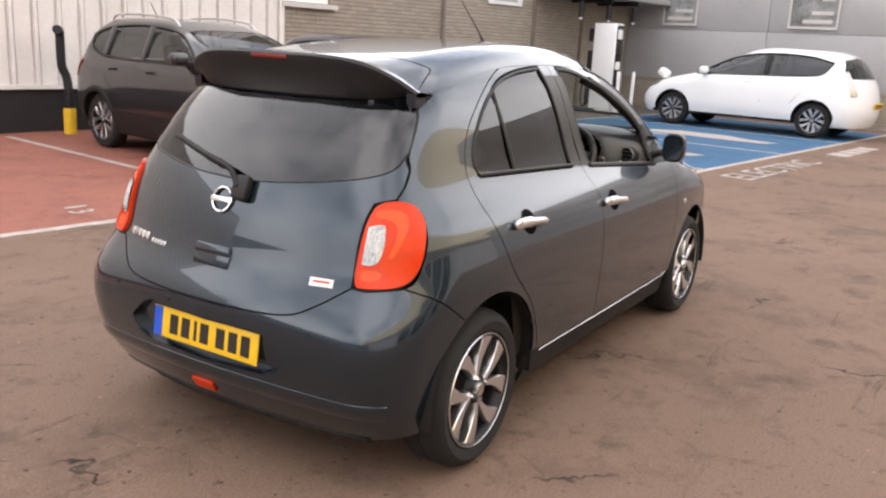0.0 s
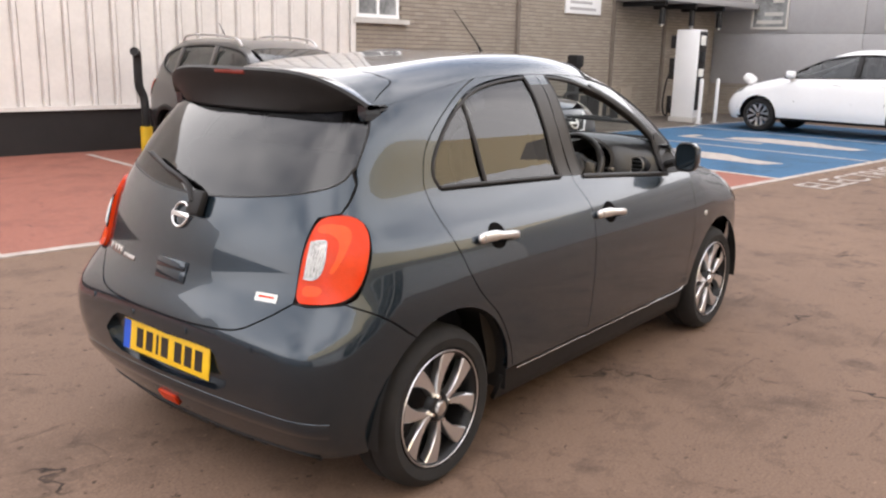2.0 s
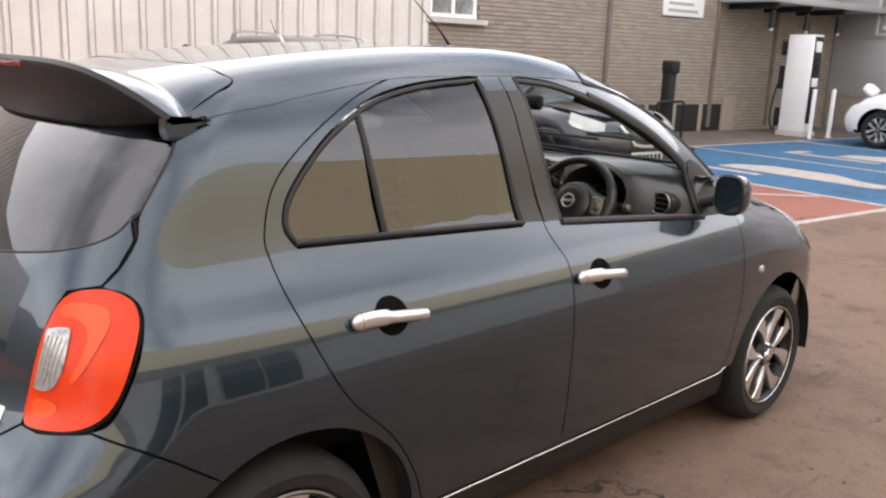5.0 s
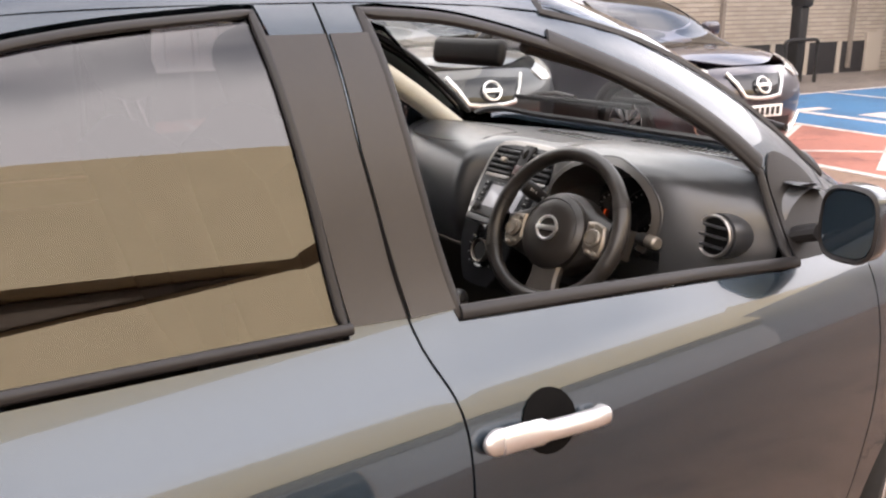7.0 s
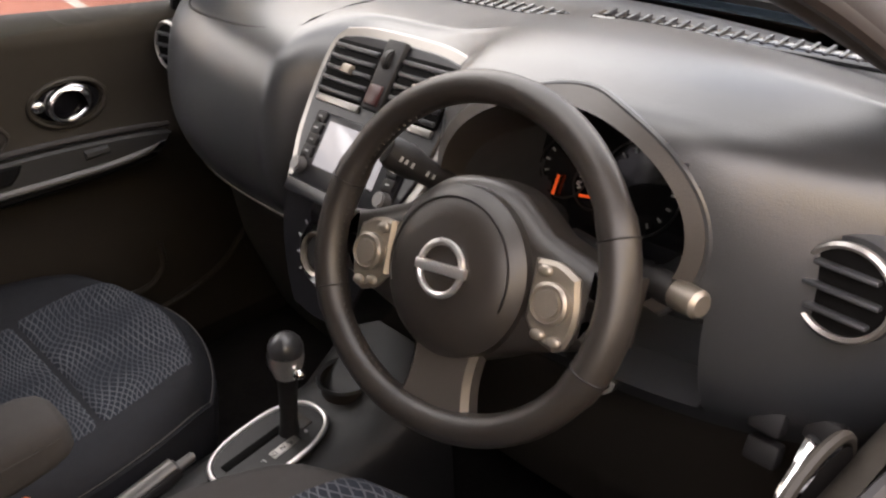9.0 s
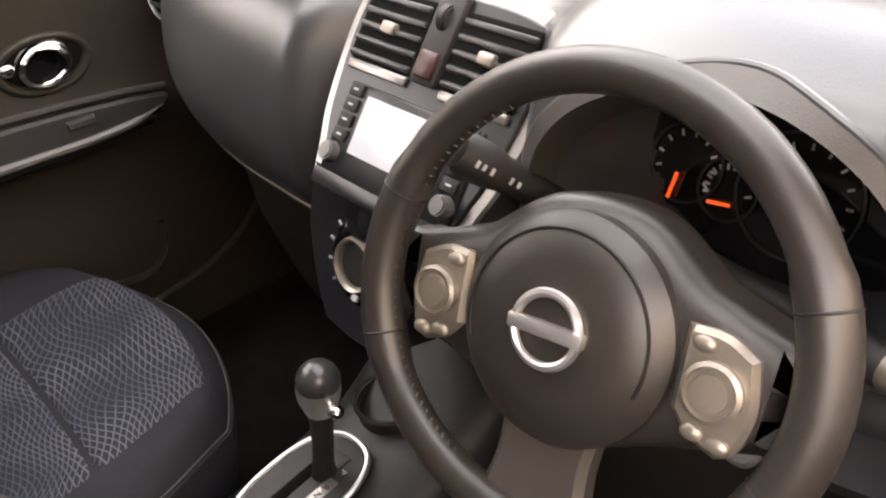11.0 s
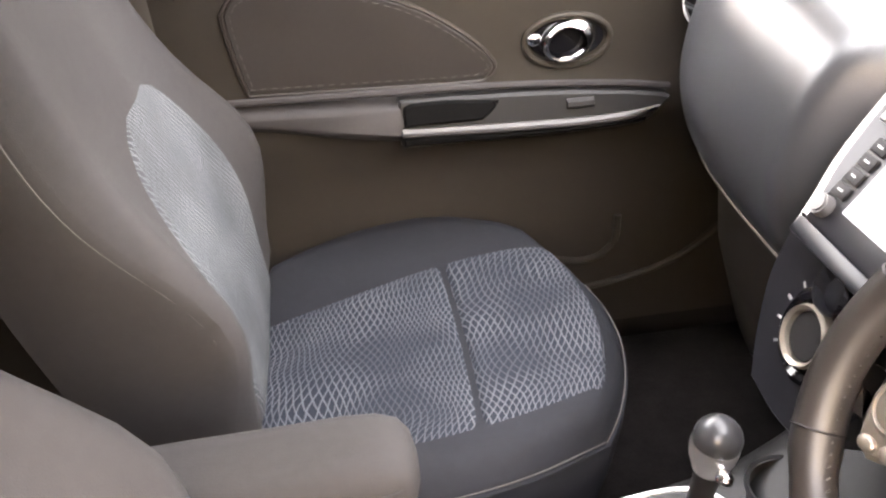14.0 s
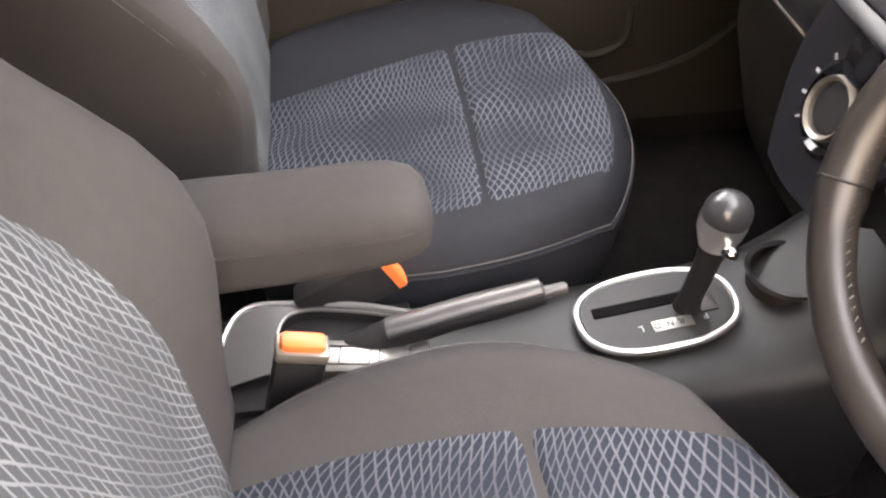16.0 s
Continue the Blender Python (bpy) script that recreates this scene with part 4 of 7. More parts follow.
for s in (-1, 1):
    side = "driver's" if s < 0 else "passenger"
    panel(SK, "side_panel", "side", QUARTER, M_PAINT, CAR, s=s, step=0.028)
    rd = panel(SK, "rear_door", "side", REAR_DOOR, M_PAINT, CAR, [inset(REAR_WIN, -0.012)], s, step=0.045)
    fd = panel(SK, "front_door", "side", FRONT_DOOR, M_PAINT, CAR, [inset(FRONT_WIN, -0.012)], s, step=0.045)
    panel(SK, "front_wing", "side", WING, M_PAINT, CAR, s=s, step=0.05)
    seam(SK, "door_seal", "side", REAR_DOOR, 0.006, M_TRIM, rd, s, 0.011)
    seam(SK, "door_seal", "side", FRONT_DOOR, 0.006, M_TRIM, fd, s, 0.011)
    seam(SK, "window_trim", "side", REAR_WIN, 0.01, M_TRIM, rd, s, 0.003, flat=(0.0075, 0.006), label="black rubber window surround")
    seam(SK, "window_trim", "side", FRONT_WIN, 0.01, M_TRIM, fd, s, 0.004, flat=(0.0105, 0.008), label="black rubber window surround")
    rg = panel(SK, "window_pane", "side", REAR_WIN, M_PRIVACY, rd, s=s, lift=-0.007, thick=0.0, gap=0, step=0.06, label="dark tinted pane")
    rg.visible_shadow = False
    seam(SK, "window_divider", "side", [(0.392, 1.355), (0.392, 1.2), (0.394, 1.05)], 0.006, M_TRIM, rd, s, 0.002, False, flat=(0.010, 0.006))
    if s > 0:
        pg = panel(SK, "window_pane", "side", FRONT_WIN, M_CLEAR, fd, s=s, lift=-0.01, thick=0.0, gap=0, step=0.08, label="clear pane")
        pg.visible_shadow = False
    panel(SK, "pillar_cover", "side", [(0.915, 1.030), (1.001, 1.024), (0.983, 1.25), (0.982, 1.405), (0.890, 1.405), (0.903, 1.23)], M_PILLAR, rd, s=s, lift=0.0025, thick=0.004, gap=0, step=0.05)
    panel(SK, "pillar_cover", "side", [(1.008, 1.022), (1.088, 1.02), (1.068, 1.2), (1.054, 1.405), (0.989, 1.405), (0.989, 1.25)], M_PILLAR, fd, s=s, lift=0.0025, thick=0.004, gap=0, step=0.05)
    seam(SK, "pillar_gap", "side", [(1.005, 1.02), (0.986, 1.25), (0.9855, 1.41)], 0.004, M_HOLE, fd, s, 0.003, False)
    # belt moulding, sill strip and sill
    seam(SK, "pillar_gasket", "side", spl([(1.40, 1.388), (1.58, 1.318), (1.70, 1.258), (1.80, 1.192), (1.872, 1.135)], 5), 0.01, M_BLACK, fd, s, 0.0, False, flat=(0.019, 0.006))
    seam(SK, "belt_moulding", "side", [(1.09, 1.014), (1.3, 0.999), (1.6, 0.977), (1.88, 0.953)], 0.01, M_TRIM, fd, s, -0.001, False, flat=(0.012, 0.008))
    seam(SK, "belt_moulding", "side", [(0.12, 1.062), (0.4, 1.051), (0.7, 1.038), (0.915, 1.028)], 0.01, M_TRIM, rd, s, -0.001, False, flat=(0.0085, 0.008))
    seam(SK, "sill_strip", "side", [(0.46, 0.322), (1.0, 0.322), (1.6, 0.322), (2.0, 0.322), (2.05, 0.34)], 0.004, M_CHROME, CAR, s, 0.0, False, flat=(0.0028, 0.0025), label="thin bright sill strip")
    panel(SK, "sill", "side", [(0.37, 0.19), (0.40, 0.328), (2.07, 0.328), (2.10, 0.19)], M_BLACK, CAR, s=s, lift=-0.012, step=0.1)
    # handles over flat black discs that paint the shade of their scoops
    for hx in (0.325, 1.18):
        hz = 0.872 if hx < 1 else 0.85
        dr = rd if hx < 1 else fd
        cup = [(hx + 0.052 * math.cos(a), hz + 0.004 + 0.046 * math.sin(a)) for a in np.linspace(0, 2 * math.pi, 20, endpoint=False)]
        panel(SK, "handle_scoop_shade", "side", cup, M_HOLE, dr, s=s, lift=0.0015, thick=0.004, gap=0, step=0.03, label="flat black disc for the shaded hollow behind the handle")
        q = np.array([(hx - 0.108, hz + 0.006), (hx - 0.065, hz + 0.005), (hx - 0.01, hz), (hx + 0.05, hz - 0.005), (hx + 0.088, hz - 0.009)])
        p = SK.side(q, s)
        n = SK.normal(p)
        rise = (0.022, 0.030, 0.033, 0.031, 0.022)
        hd = part("door_handle", tube(spl([p[i] + n[i] * rise[i] for i in range(5)], 5), [(0.0155 + 0.005 * (t < 0.40), 0.014) for t in np.linspace(0, 1, 21)], 12, flat=(0, 0, 1)), M_SATIN, dr, "bright chrome pull handle")
        part("end_cap", ball(0.0205, (1.2, 0.7, 1.0), Vector(p[0] + n[0] * 0.014)), M_SATIN, hd)
        part("end_cap", ball(0.0160, (1.1, 0.7, 1.0), Vector(p[4] + n[4] * 0.012)), M_SATIN, hd)
    # side repeater
    p = SK.side(np.array([[2.235, 0.716]]), s)[0]
    part("side_repeater", ball(0.02, (1.1, 0.35, 0.8), Vector(p)), M_CLEARLENS, CAR, "small white side repeater")
    # mirror
    mm = Matrix.Translation((0, -0.018, 0.0)) @ Matrix.Translation((1.885, -0.805, 1.045)) @ Matrix.Diagonal((0.85, 0.58, 1.0, 1)) @ Matrix.Translation((-1.885, 0.805, -1.045)) if s < 0 else Matrix.Translation((1.843, 0.885, 1.106)) @ Matrix.Rotation(radians(33), 4, "Z") @ Matrix.Rotation(radians(9), 4, "Y") @ Matrix.Translation((-1.885, -0.805, -1.045))
    mir = part("door_mirror", loft([[mm @ Vector((1.885 + dx, s * (0.805 + w_ * sq(math.cos(a))), 1.045 + h_ * sq(math.sin(a)))) for a in np.linspace(0, 2 * math.pi, 24, endpoint=False)]
                                    for dx, w_, h_ in ((0.0, 0.086, 0.062), (0.012, 0.096, 0.073), (0.05, 0.098, 0.074), (0.09, 0.085, 0.062), (0.12, 0.055, 0.04), (0.132, 0.02, 0.015))]), M_PAINT, CAR, "dark body-coloured door mirror")
    part("mirror_bezel", loft([[mm @ Vector((1.885 + dx, s * (0.805 + w_ * sq(math.cos(a))), 1.045 + h_ * sq(math.sin(a)))) for a in np.linspace(0, 2 * math.pi, 24, endpoint=False)]
                               for dx, w_, h_ in ((0.004, 0.088, 0.064), (-0.006, 0.092, 0.068), (0.002, 0.098, 0.0745))], True, False), M_BLACK, mir)
    part("mirror_glass", loft([[mm @ Vector((1.889 + dx, s * (0.805 + w_ * sq(math.cos(a))), 1.045 + h_ * sq(math.sin(a)))) for a in np.linspace(0, 2 * math.pi, 24, endpoint=False)] for dx, w_, h_ in ((0.0, 0.086, 0.062), (-0.002, 0.084, 0.06))]), M_CHROME, mir)
    part("mirror_foot", tube(spl([(1.915, s * 0.665, 0.985), (1.925, s * 0.705, 0.995), (1.925, s * 0.755, 1.012 + (0.04 if s > 0 else 0.0))], 5), (0.018, 0.034), 12, flat=(0, 0, 1)), M_BLACK, mir)
    panel(SK, "mirror_corner", "side", runs([(1.880, 0.955), (1.886, 1.04), (1.884, 1.115), (1.93, 1.150), (2.04, 1.085), (2.06, 0.95)], [(2.06, 0.95), (1.880, 0.955)]), M_BLACK, fd, s=s, lift=0.003, thick=0.006, gap=0, step=0.05)
    # tail lamp
    lo = [(th_side(x, z), z) for x, z in spl(LAMP_OUT, 4)]
    li = [(th_back(0.568, 1.004), 1.004), (th_back(0.558, 0.94), 0.94), (th_back(0.556, 0.84), 0.84), (th_back(0.564, 0.742), 0.742)]
    lb = [(th_back(0.564, 0.742), 0.742), (th_back(0.61, 0.738), 0.738), lo[0]]
    lamp_o = [np.array((s * a, z)) for a, z in [li[0], li[1], li[2], li[3], lb[1]] + [lo[k] for k in (0, 6, 12, 17, 21)] + [lo[-1]]]
    lamp_o = soften(lamp_o, 3)
    lamp = panel(SK, "tail_lamp", "round_back", lamp_o, M_REDLENS, CAR, s=1, lift=0.012, thick=0.03, gap=0.002, step=0.03, label="red tail lamp with a clear middle lens")
    inn = [(s * th_back(y, z), z) for y, z in runs([(0.572, 0.932), (0.60, 0.938), (0.618, 0.930), (0.63, 0.87), (0.622, 0.828), (0.60, 0.815), (0.575, 0.817)], [(0.575, 0.817), (0.572, 0.932)])]
    cl_ = panel(SK, "reverse_lens", "round_back", inn, M_REVERSE, lamp, lift=0.0165, thick=0.006, gap=0, step=0.02, label="clear ribbed lens")
    for k in range(5):
        y = 0.580 + 0.0095 * k
        seam(SK, "lens_rib", "round_back", [(s * th_back(y, z), z) for z in (0.832, 0.87, 0.92)], 0.0016, M_CLEARLENS, cl_, 1, -0.017, False)
    for band in ([(0.578, 0.958), (0.62, 0.955), (0.650, 0.93), (0.655, 0.88), (0.645, 0.84), (0.660, 0.84), (0.672, 0.89), (0.668, 0.95), (0.640, 0.982), (0.578, 0.986)],
                 [(0.580, 0.765), (0.62, 0.764), (0.640, 0.774), (0.640, 0.792), (0.620, 0.800), (0.580, 0.798)]):
        panel(SK, "lens_band", "round_back", soften([np.array((s * th_back(y, z), z)) for y, z in band]), M_LENSBAND, lamp, lift=0.0135, thick=0.004, gap=0, step=0.02)
    seam(SK, "lamp_seal", "round_back", lamp_o, 0.0035, M_TRIM, lamp, 1, 0.004)
    # headlamp
    ho = runs([(2.78, 0.91), (2.9, 0.86), (3.0, 0.76), (2.98, 0.68), (2.86, 0.70), (2.76, 0.80), (2.78, 0.91)])
    panel(SK, "headlamp", "side", ho, M_CLEARLENS, CAR, s=s, lift=0.006, thick=0.02, gap=0, step=0.04, label="clear glass headlamp")

# roof, windscreen, bonnet
YW = lambda x: 0.485 + max(0.0, x - 1.45) * 0.24
ROOF = runs([(x, y_edge(x)) for x in (-0.062, 0.1, 0.25, 0.4, 0.55, 0.7, 1.1, 1.42)], [(1.42, YR), (1.47, 0.3), (1.49, 0.0), (1.47, -0.3), (1.42, -YR)], [(x, -y_edge(x)) for x in (1.42, 1.1, 0.7, 0.55, 0.4, 0.25, 0.1, -0.062)], [(-0.062, -y_edge(-0.062)), (-0.062, y_edge(-0.062))])
tg_roof = panel(SK, "roof", "up", ROOF, M_PAINT, CAR, step=0.06, lift=0.001, gap=0.0, thick=0.0)
WS = runs([(1.42, YR), (1.7, 0.51), (2.0, 0.585), (2.12, 0.62)], [(2.12, 0.62), (2.24, 0.4), (2.3, 0.0), (2.24, -0.4), (2.12, -0.62)], [(2.12, -0.62), (2.0, -0.585), (1.7, -0.51), (1.42, -YR)], [(1.42, -YR), (1.47, -0.3), (1.49, 0.0), (1.47, 0.3), (1.42, YR)])
ws = panel(SK, "windscreen", "up", WS, M_CLEAR, CAR, lift=-0.004, thick=0.0, step=0.08, label="clear windscreen")
ws.visible_shadow = False
seam(SK, "windscreen_seal", "up", WS, 0.01, M_TRIM, ws, 1, 0.004)
BON = runs([(2.16, 0.63), (2.4, 0.66), (2.7, 0.64), (2.95, 0.56)], [(2.95, 0.56), (3.08, 0.3), (3.12, 0.0), (3.08, -0.3), (2.95, -0.56)], [(2.95, -0.56), (2.7, -0.64), (2.4, -0.66), (2.14, -0.63)], [(2.14, -0.63), (2.26, -0.4), (2.32, 0.0), (2.26, 0.4), (2.14, 0.63)])
panel(SK, "bonnet", "up", BON, M_PAINT, CAR, step=0.06)
FB = runs([(-1.05, 0.19), (1.05, 0.19)], [(1.05, 0.19), (1.12, 0.5), (0.95, 0.70), (0.6, 0.78), (0.0, 0.80), (-0.6, 0.78), (-0.95, 0.70), (-1.12, 0.5), (-1.05, 0.19)])
panel(SK, "front_bumper", "round_fore", FB, M_PAINT, CAR, step=0.07)
seam(SK, "tailgate_joint", "up", spl([(-0.045, -0.500), (0.03, -0.478), (0.085, -0.455), (0.075, -0.40), (0.055, -0.2), (0.05, 0.0), (0.055, 0.2), (0.075, 0.40), (0.085, 0.455), (0.03, 0.478), (-0.045, 0.500)], 6), 0.0022, M_HOLE, tg_roof, 1, 0.0008, False)
part("aerial", tube([(1.25, 0.0, zroof(1.25, 0) + 0.0), (1.2, 0.0, zroof(1.25, 0) + 0.05), (1.02, 0.0, zroof(1.25, 0) + 0.19)], [0.007, 0.003, 0.0016], 8), M_BLACK, CAR)

# tailgate, its glass, spoiler
HB = [(0.0, 0.622), (0.2, 0.624), (0.38, 0.638), (0.47, 0.678), (0.558, 0.74)]
HS = [(0.558, 0.74), (0.55, 0.84), (0.552, 0.94), (0.562, 1.004)]
TE = [tuple(SK.side(np.array([q]), 1)[0][1:]) for q in TAIL_EDGE]
GB = [(0.582, 1.15), (0.575, 1.112), (0.53, 1.086), (0.41, 1.062), (0.2, 1.038), (0.0, 1.03)]


def both(pts):
    """An outline half given from the middle, closed by its mirror image."""
    return [np.array(p) for p in pts] + [np.array((-p[0], p[1])) for p in pts[::-1] if abs(p[0]) > 1e-6]


TE_UP = [q for q in TE if q[1] > 1.01]
hatch_half = spl(HB, 6)[:-1] + spl(HS, 4) + [q for q in TE_UP if q[1] < 1.14] + spl(GB, 6)
tg = panel(SK, "tailgate", "back", both(hatch_half), M_PAINT, CAR, step=0.045, gap=0.003)
glass_half = spl(GB[::-1], 6) + [q for q in spl(TE_UP, 5) if 1.16 < q[1] < 1.33] + [(0.44, 1.372), (0.2, 1.392), (0.0, 1.396)]
bg = panel(SK, "rear_window", "back", both(glass_half), M_PRIVACY, tg, lift=-0.002, thick=0.0, step=0.06, gap=0.002, label="dark tinted rear window")
bg.visible_shadow = False
seam(SK, "window_seal", "back", both(glass_half), 0.006, M_TRIM, tg, 1, 0.006)
seam(SK, "tailgate_seal", "back", both(hatch_half), 0.007, M_TRIM, tg, 1, 0.013)
rings = []
for y in np.linspace(-0.545, 0.545, 45):
    a = abs(y) / 0.545
    xe, ze = -0.272 + 0.142 * a ** 4, 1.466 - 0.112 * a ** 5
    x0, z0 = -0.060, zroof(-0.060, min(abs(y), 0.535)) + 0.002
    th = 0.034 * (1 - a ** 5) + 0.008
    zb = min(1.312 + 0.034 * a ** 4, ze - th - 0.004)
    xb = float(SK.back(np.array([[math.copysign(min(abs(y), 0.50), y), zb]]))[0, 0]) - 0.004 + 0.06 * max(0.0, abs(y) - 0.50) / 0.05
    rings.append([(x0, y, z0), ((x0 * 2 + xe) / 3, y, (z0 * 2 + ze) / 3 + 0.010), ((x0 + xe * 2) / 3, y, (z0 + ze * 2) / 3 + 0.009), (xe + 0.012, y, ze + 0.001),
                  (xe, y, ze - 0.008), (xe + 0.003, y, ze - th * 0.7), (xe + 0.016, y, ze - th - 0.010), (xe + 0.03, y, (ze - th + zb) / 2), (xb + 0.004, y, zb + 0.012), (xb + 0.02, y, zb)])
sp = part("roof_spoiler", loft([r[:4] for r in rings], False, False), M_PAINT, CAR, "body-coloured roof spoiler with a black underside")
for r in (rings[0], rings[-1]):
    bm = bmesh.new()
    bm.faces.new([bm.verts.new(q) for q in r])
    part("spoiler_end", bm, M_PAINT, sp)
for e in (-1, 1):
    foot = [(-0.130, 1.352), (-0.068, 1.354), (-0.054, 1.316), (-0.096, 1.303), (-0.126, 1.302)]
    part("spoiler_foot", loft([[(x, e * y, z) for x, z in foot] for y in (0.505, 0.543)]), M_PAINT, sp)
part("spoiler_underside", loft([r[3:] for r in rings], False, False), M_BLACK, sp)
part("brake_light", box(0.010, 0.17, 0.016, 0.004, at=pose(-0.270, 0.0, 1.448, 0, -4, 0)), M_DARKRED, sp, "dark red high brake light")

# bumper with a sunk plate
EDGE = [(th_side(x, z), z) for x, z in spl(SEAM_B, 4)]
ARCH_T = [(th_side(x, z), z) for x, z in [(0.03 + 0.362 * math.cos(a), 0.30 + 0.362 * math.sin(a)) for a in np.linspace(radians(122), radians(186), 8)]]
LB = [(th_back(0.61, 0.736), 0.736), (th_back(0.558, 0.74), 0.74)]
HB_T = [(th_back(y, z), z) for y, z in spl(HB, 5)]
low_t = ARCH_T[-1][0]
bump_half = [(0.0, 0.20), (low_t * 0.5, 0.20), (low_t * 0.8, 0.205), (low_t, 0.23)] + ARCH_T[::-1][:-1] + EDGE + LB[:-1] + HB_T[::-1]
bump_half = bump_half[:-1] + [(0.0, 0.622)]
REC = [(0.0, 0.568), (0.265, 0.566), (0.30, 0.55), (0.375, 0.485), (0.345, 0.43), (0.29, 0.408), (0.0, 0.40)]
rec_t = [(th_back(y, z), z) for y, z in REC]
bp = panel(SK, "rear_bumper", "round_back", both(bump_half), M_PAINT, CAR, [both(rec_t)], step=0.045, gap=0.003, thick=0.035)
panel(SK, "plate_recess", "round_back", both(rec_t), M_PAINT, bp, lift=-0.03, thick=0.0, gap=-0.003, step=0.05)
seam(SK, "bumper_seal", "round_back", both(bump_half), 0.006, M_TRIM, bp, 1, 0.012)
seam(SK, "bumper_lip", "round_back", [(a, 0.352 - 0.03 * abs(a) ** 2) for a in np.linspace(-0.66, 0.66, 34)], 0.01, M_PAINT, bp, 1, 0.012, False, flat=(0.04, 0.020))
panel(SK, "valance", "round_back", both([(0, 0.165), (0.62, 0.165), (0.62, 0.215), (0.4, 0.225), (0, 0.23)]), M_BLACK, bp, lift=0.004, thick=0.01, step=0.06)
panel(SK, "rear_fog_lamp", "round_back", rect(-0.012, 0.262, 0.088, 0.300), M_REDLENS, bp, lift=0.008, thick=0.02, gap=0, step=0.03, label="small red fog lamp")
for y in (-0.47, -0.16, 0.16, 0.47):
    p = SK.back(np.array([[y, 0.59]]))[0]
    n = SK.normal(p[None])[0]
    part("parking_sensor", cyl(0.011, 0.010, 0.006, 16, look(p + n * 0.001, p - n), 0.001), M_PAINT, bp)
PLM = pose(-0.588, 0, 0.487, 90, 0, -90) @ pose(0, 0, 0, -7, 0, 0)
np_ = part("number_plate", box(0.52, 0.111, 0.006, 0.002, at=PLM), M_PLATE, bp, "yellow number plate with dark bars")
part("plate_band", box(0.042, 0.107, 0.002, at=PLM @ Matrix.Translation((-0.236, 0, 0.0035))), M_PLATEBLUE, np_, smooth=False)
for k, dx in enumerate((-0.165, -0.105, -0.055, -0.01, 0.07, 0.13, 0.19)):
    part("plate_bar", box(0.014 if k == 2 else 0.042, 0.072, 0.0015, at=PLM @ Matrix.Translation((dx + 0.012, 0, 0.0036))), M_INK, np_, smooth=False)


def on_back(y, z, out=0.0):
    """A frame on the tail: x to the right as seen from behind, y up, z out."""
    p = SK.back(np.array([[y, z]]))[0]
    n = Vector(SK.normal(p[None])[0])
    up = (Vector((0, 0, 1)) - n.z * n).normalized()
    right = up.cross(n)
    return Matrix.Translation(Vector(p) + n * out) @ Matrix((right, up, n)).transposed().to_4x4()


ring_badge("tail_badge", 0.043, 0.005, on_back(0.0, 0.955, 0.006), tg)
part("tailgate_handle", box(0.17, 0.075, 0.006, 0.002, at=on_back(0.0, 0.765, 0.001)), M_PAINT, tg, "body-coloured handle pocket")
part("handle_grip", box(0.165, 0.035, 0.012, 0.005, at=on_back(0.0, 0.786, 0.004)), M_PAINT, tg)
for k, (y, w_) in enumerate(((0.50, 0.022), (0.475, 0.008), (0.45, 0.022), (0.42, 0.024), (0.39, 0.024))):
    part("badge_bar", box(w_, 0.03, 0.004, 0.001, at=on_back(y, 0.765, 0.002)), M_CHROME, tg)
for k, y in enumerate((0.345, 0.325, 0.305, 0.285, 0.265)):
    part("badge_bar", box(0.014, 0.018, 0.004, 0.001, at=on_back(y, 0.757, 0.002)), M_CHROME, tg)
stk = part("dealer_sticker", box(0.085, 0.028, 0.0015, at=on_back(-0.455, 0.745, 0.0015)), M_PLATEWHITE, tg, "small white sticker with a red line")
part("sticker_bar", box(0.06, 0.007, 0.001, at=on_back(-0.455, 0.747, 0.0028)), M_REDLENS, stk, smooth=False)
WP = [SK.back(np.array([q]))[0] + SK.normal(SK.back(np.array([q])))[0] * o for q, o in (((-0.075, 1.0), 0.03), ((-0.02, 1.05), 0.035), ((0.14, 1.085), 0.03), ((0.31, 1.12), 0.024))]
wp = part("rear_wiper", tube(spl(WP, 5), [(0.012, 0.01) for _ in range(16)], 8), M_BLACK, tg, "black rear wiper arm")
part("wiper_pivot", box(0.07, 0.09, 0.035, 0.015, at=on_back(-0.085, 1.0, 0.018)), M_BLACK, wp)
part("wiper_blade", tube([SK.back(np.array([q]))[0] + SK.normal(SK.back(np.array([q])))[0] * 0.010 for q in ((0.06, 1.06), (0.2, 1.09), (0.38, 1.125))], (0.004, 0.01), 8), M_BLACK, wp)

for x in (0.0, 2.46):
    for s in (-1, 1):
        wheel(CAR, x, s * 0.795, s, lean=0.54 if x < 1 else 0.65)
        a_ = np.linspace(radians(-8), radians(188), 22)
        part("wheel_arch_liner", loft([[(x + (0.03 if x < 1 else 0.0) + 0.365 * math.cos(t), y_, 0.30 + 0.365 * math.sin(t)) for t in a_] for y_ in (s * 0.80, s * 0.45)], False, False), M_BLACK, CAR)
part("underbody", box(3.3, 1.30, 0.10, 0.03, at=(1.3, 0, 0.25)), M_BLACK, CAR)
part("engine_bay", box(0.72, 1.15, 0.45, 0.05, at=(2.62, 0, 0.5)), M_BLACK, CAR)

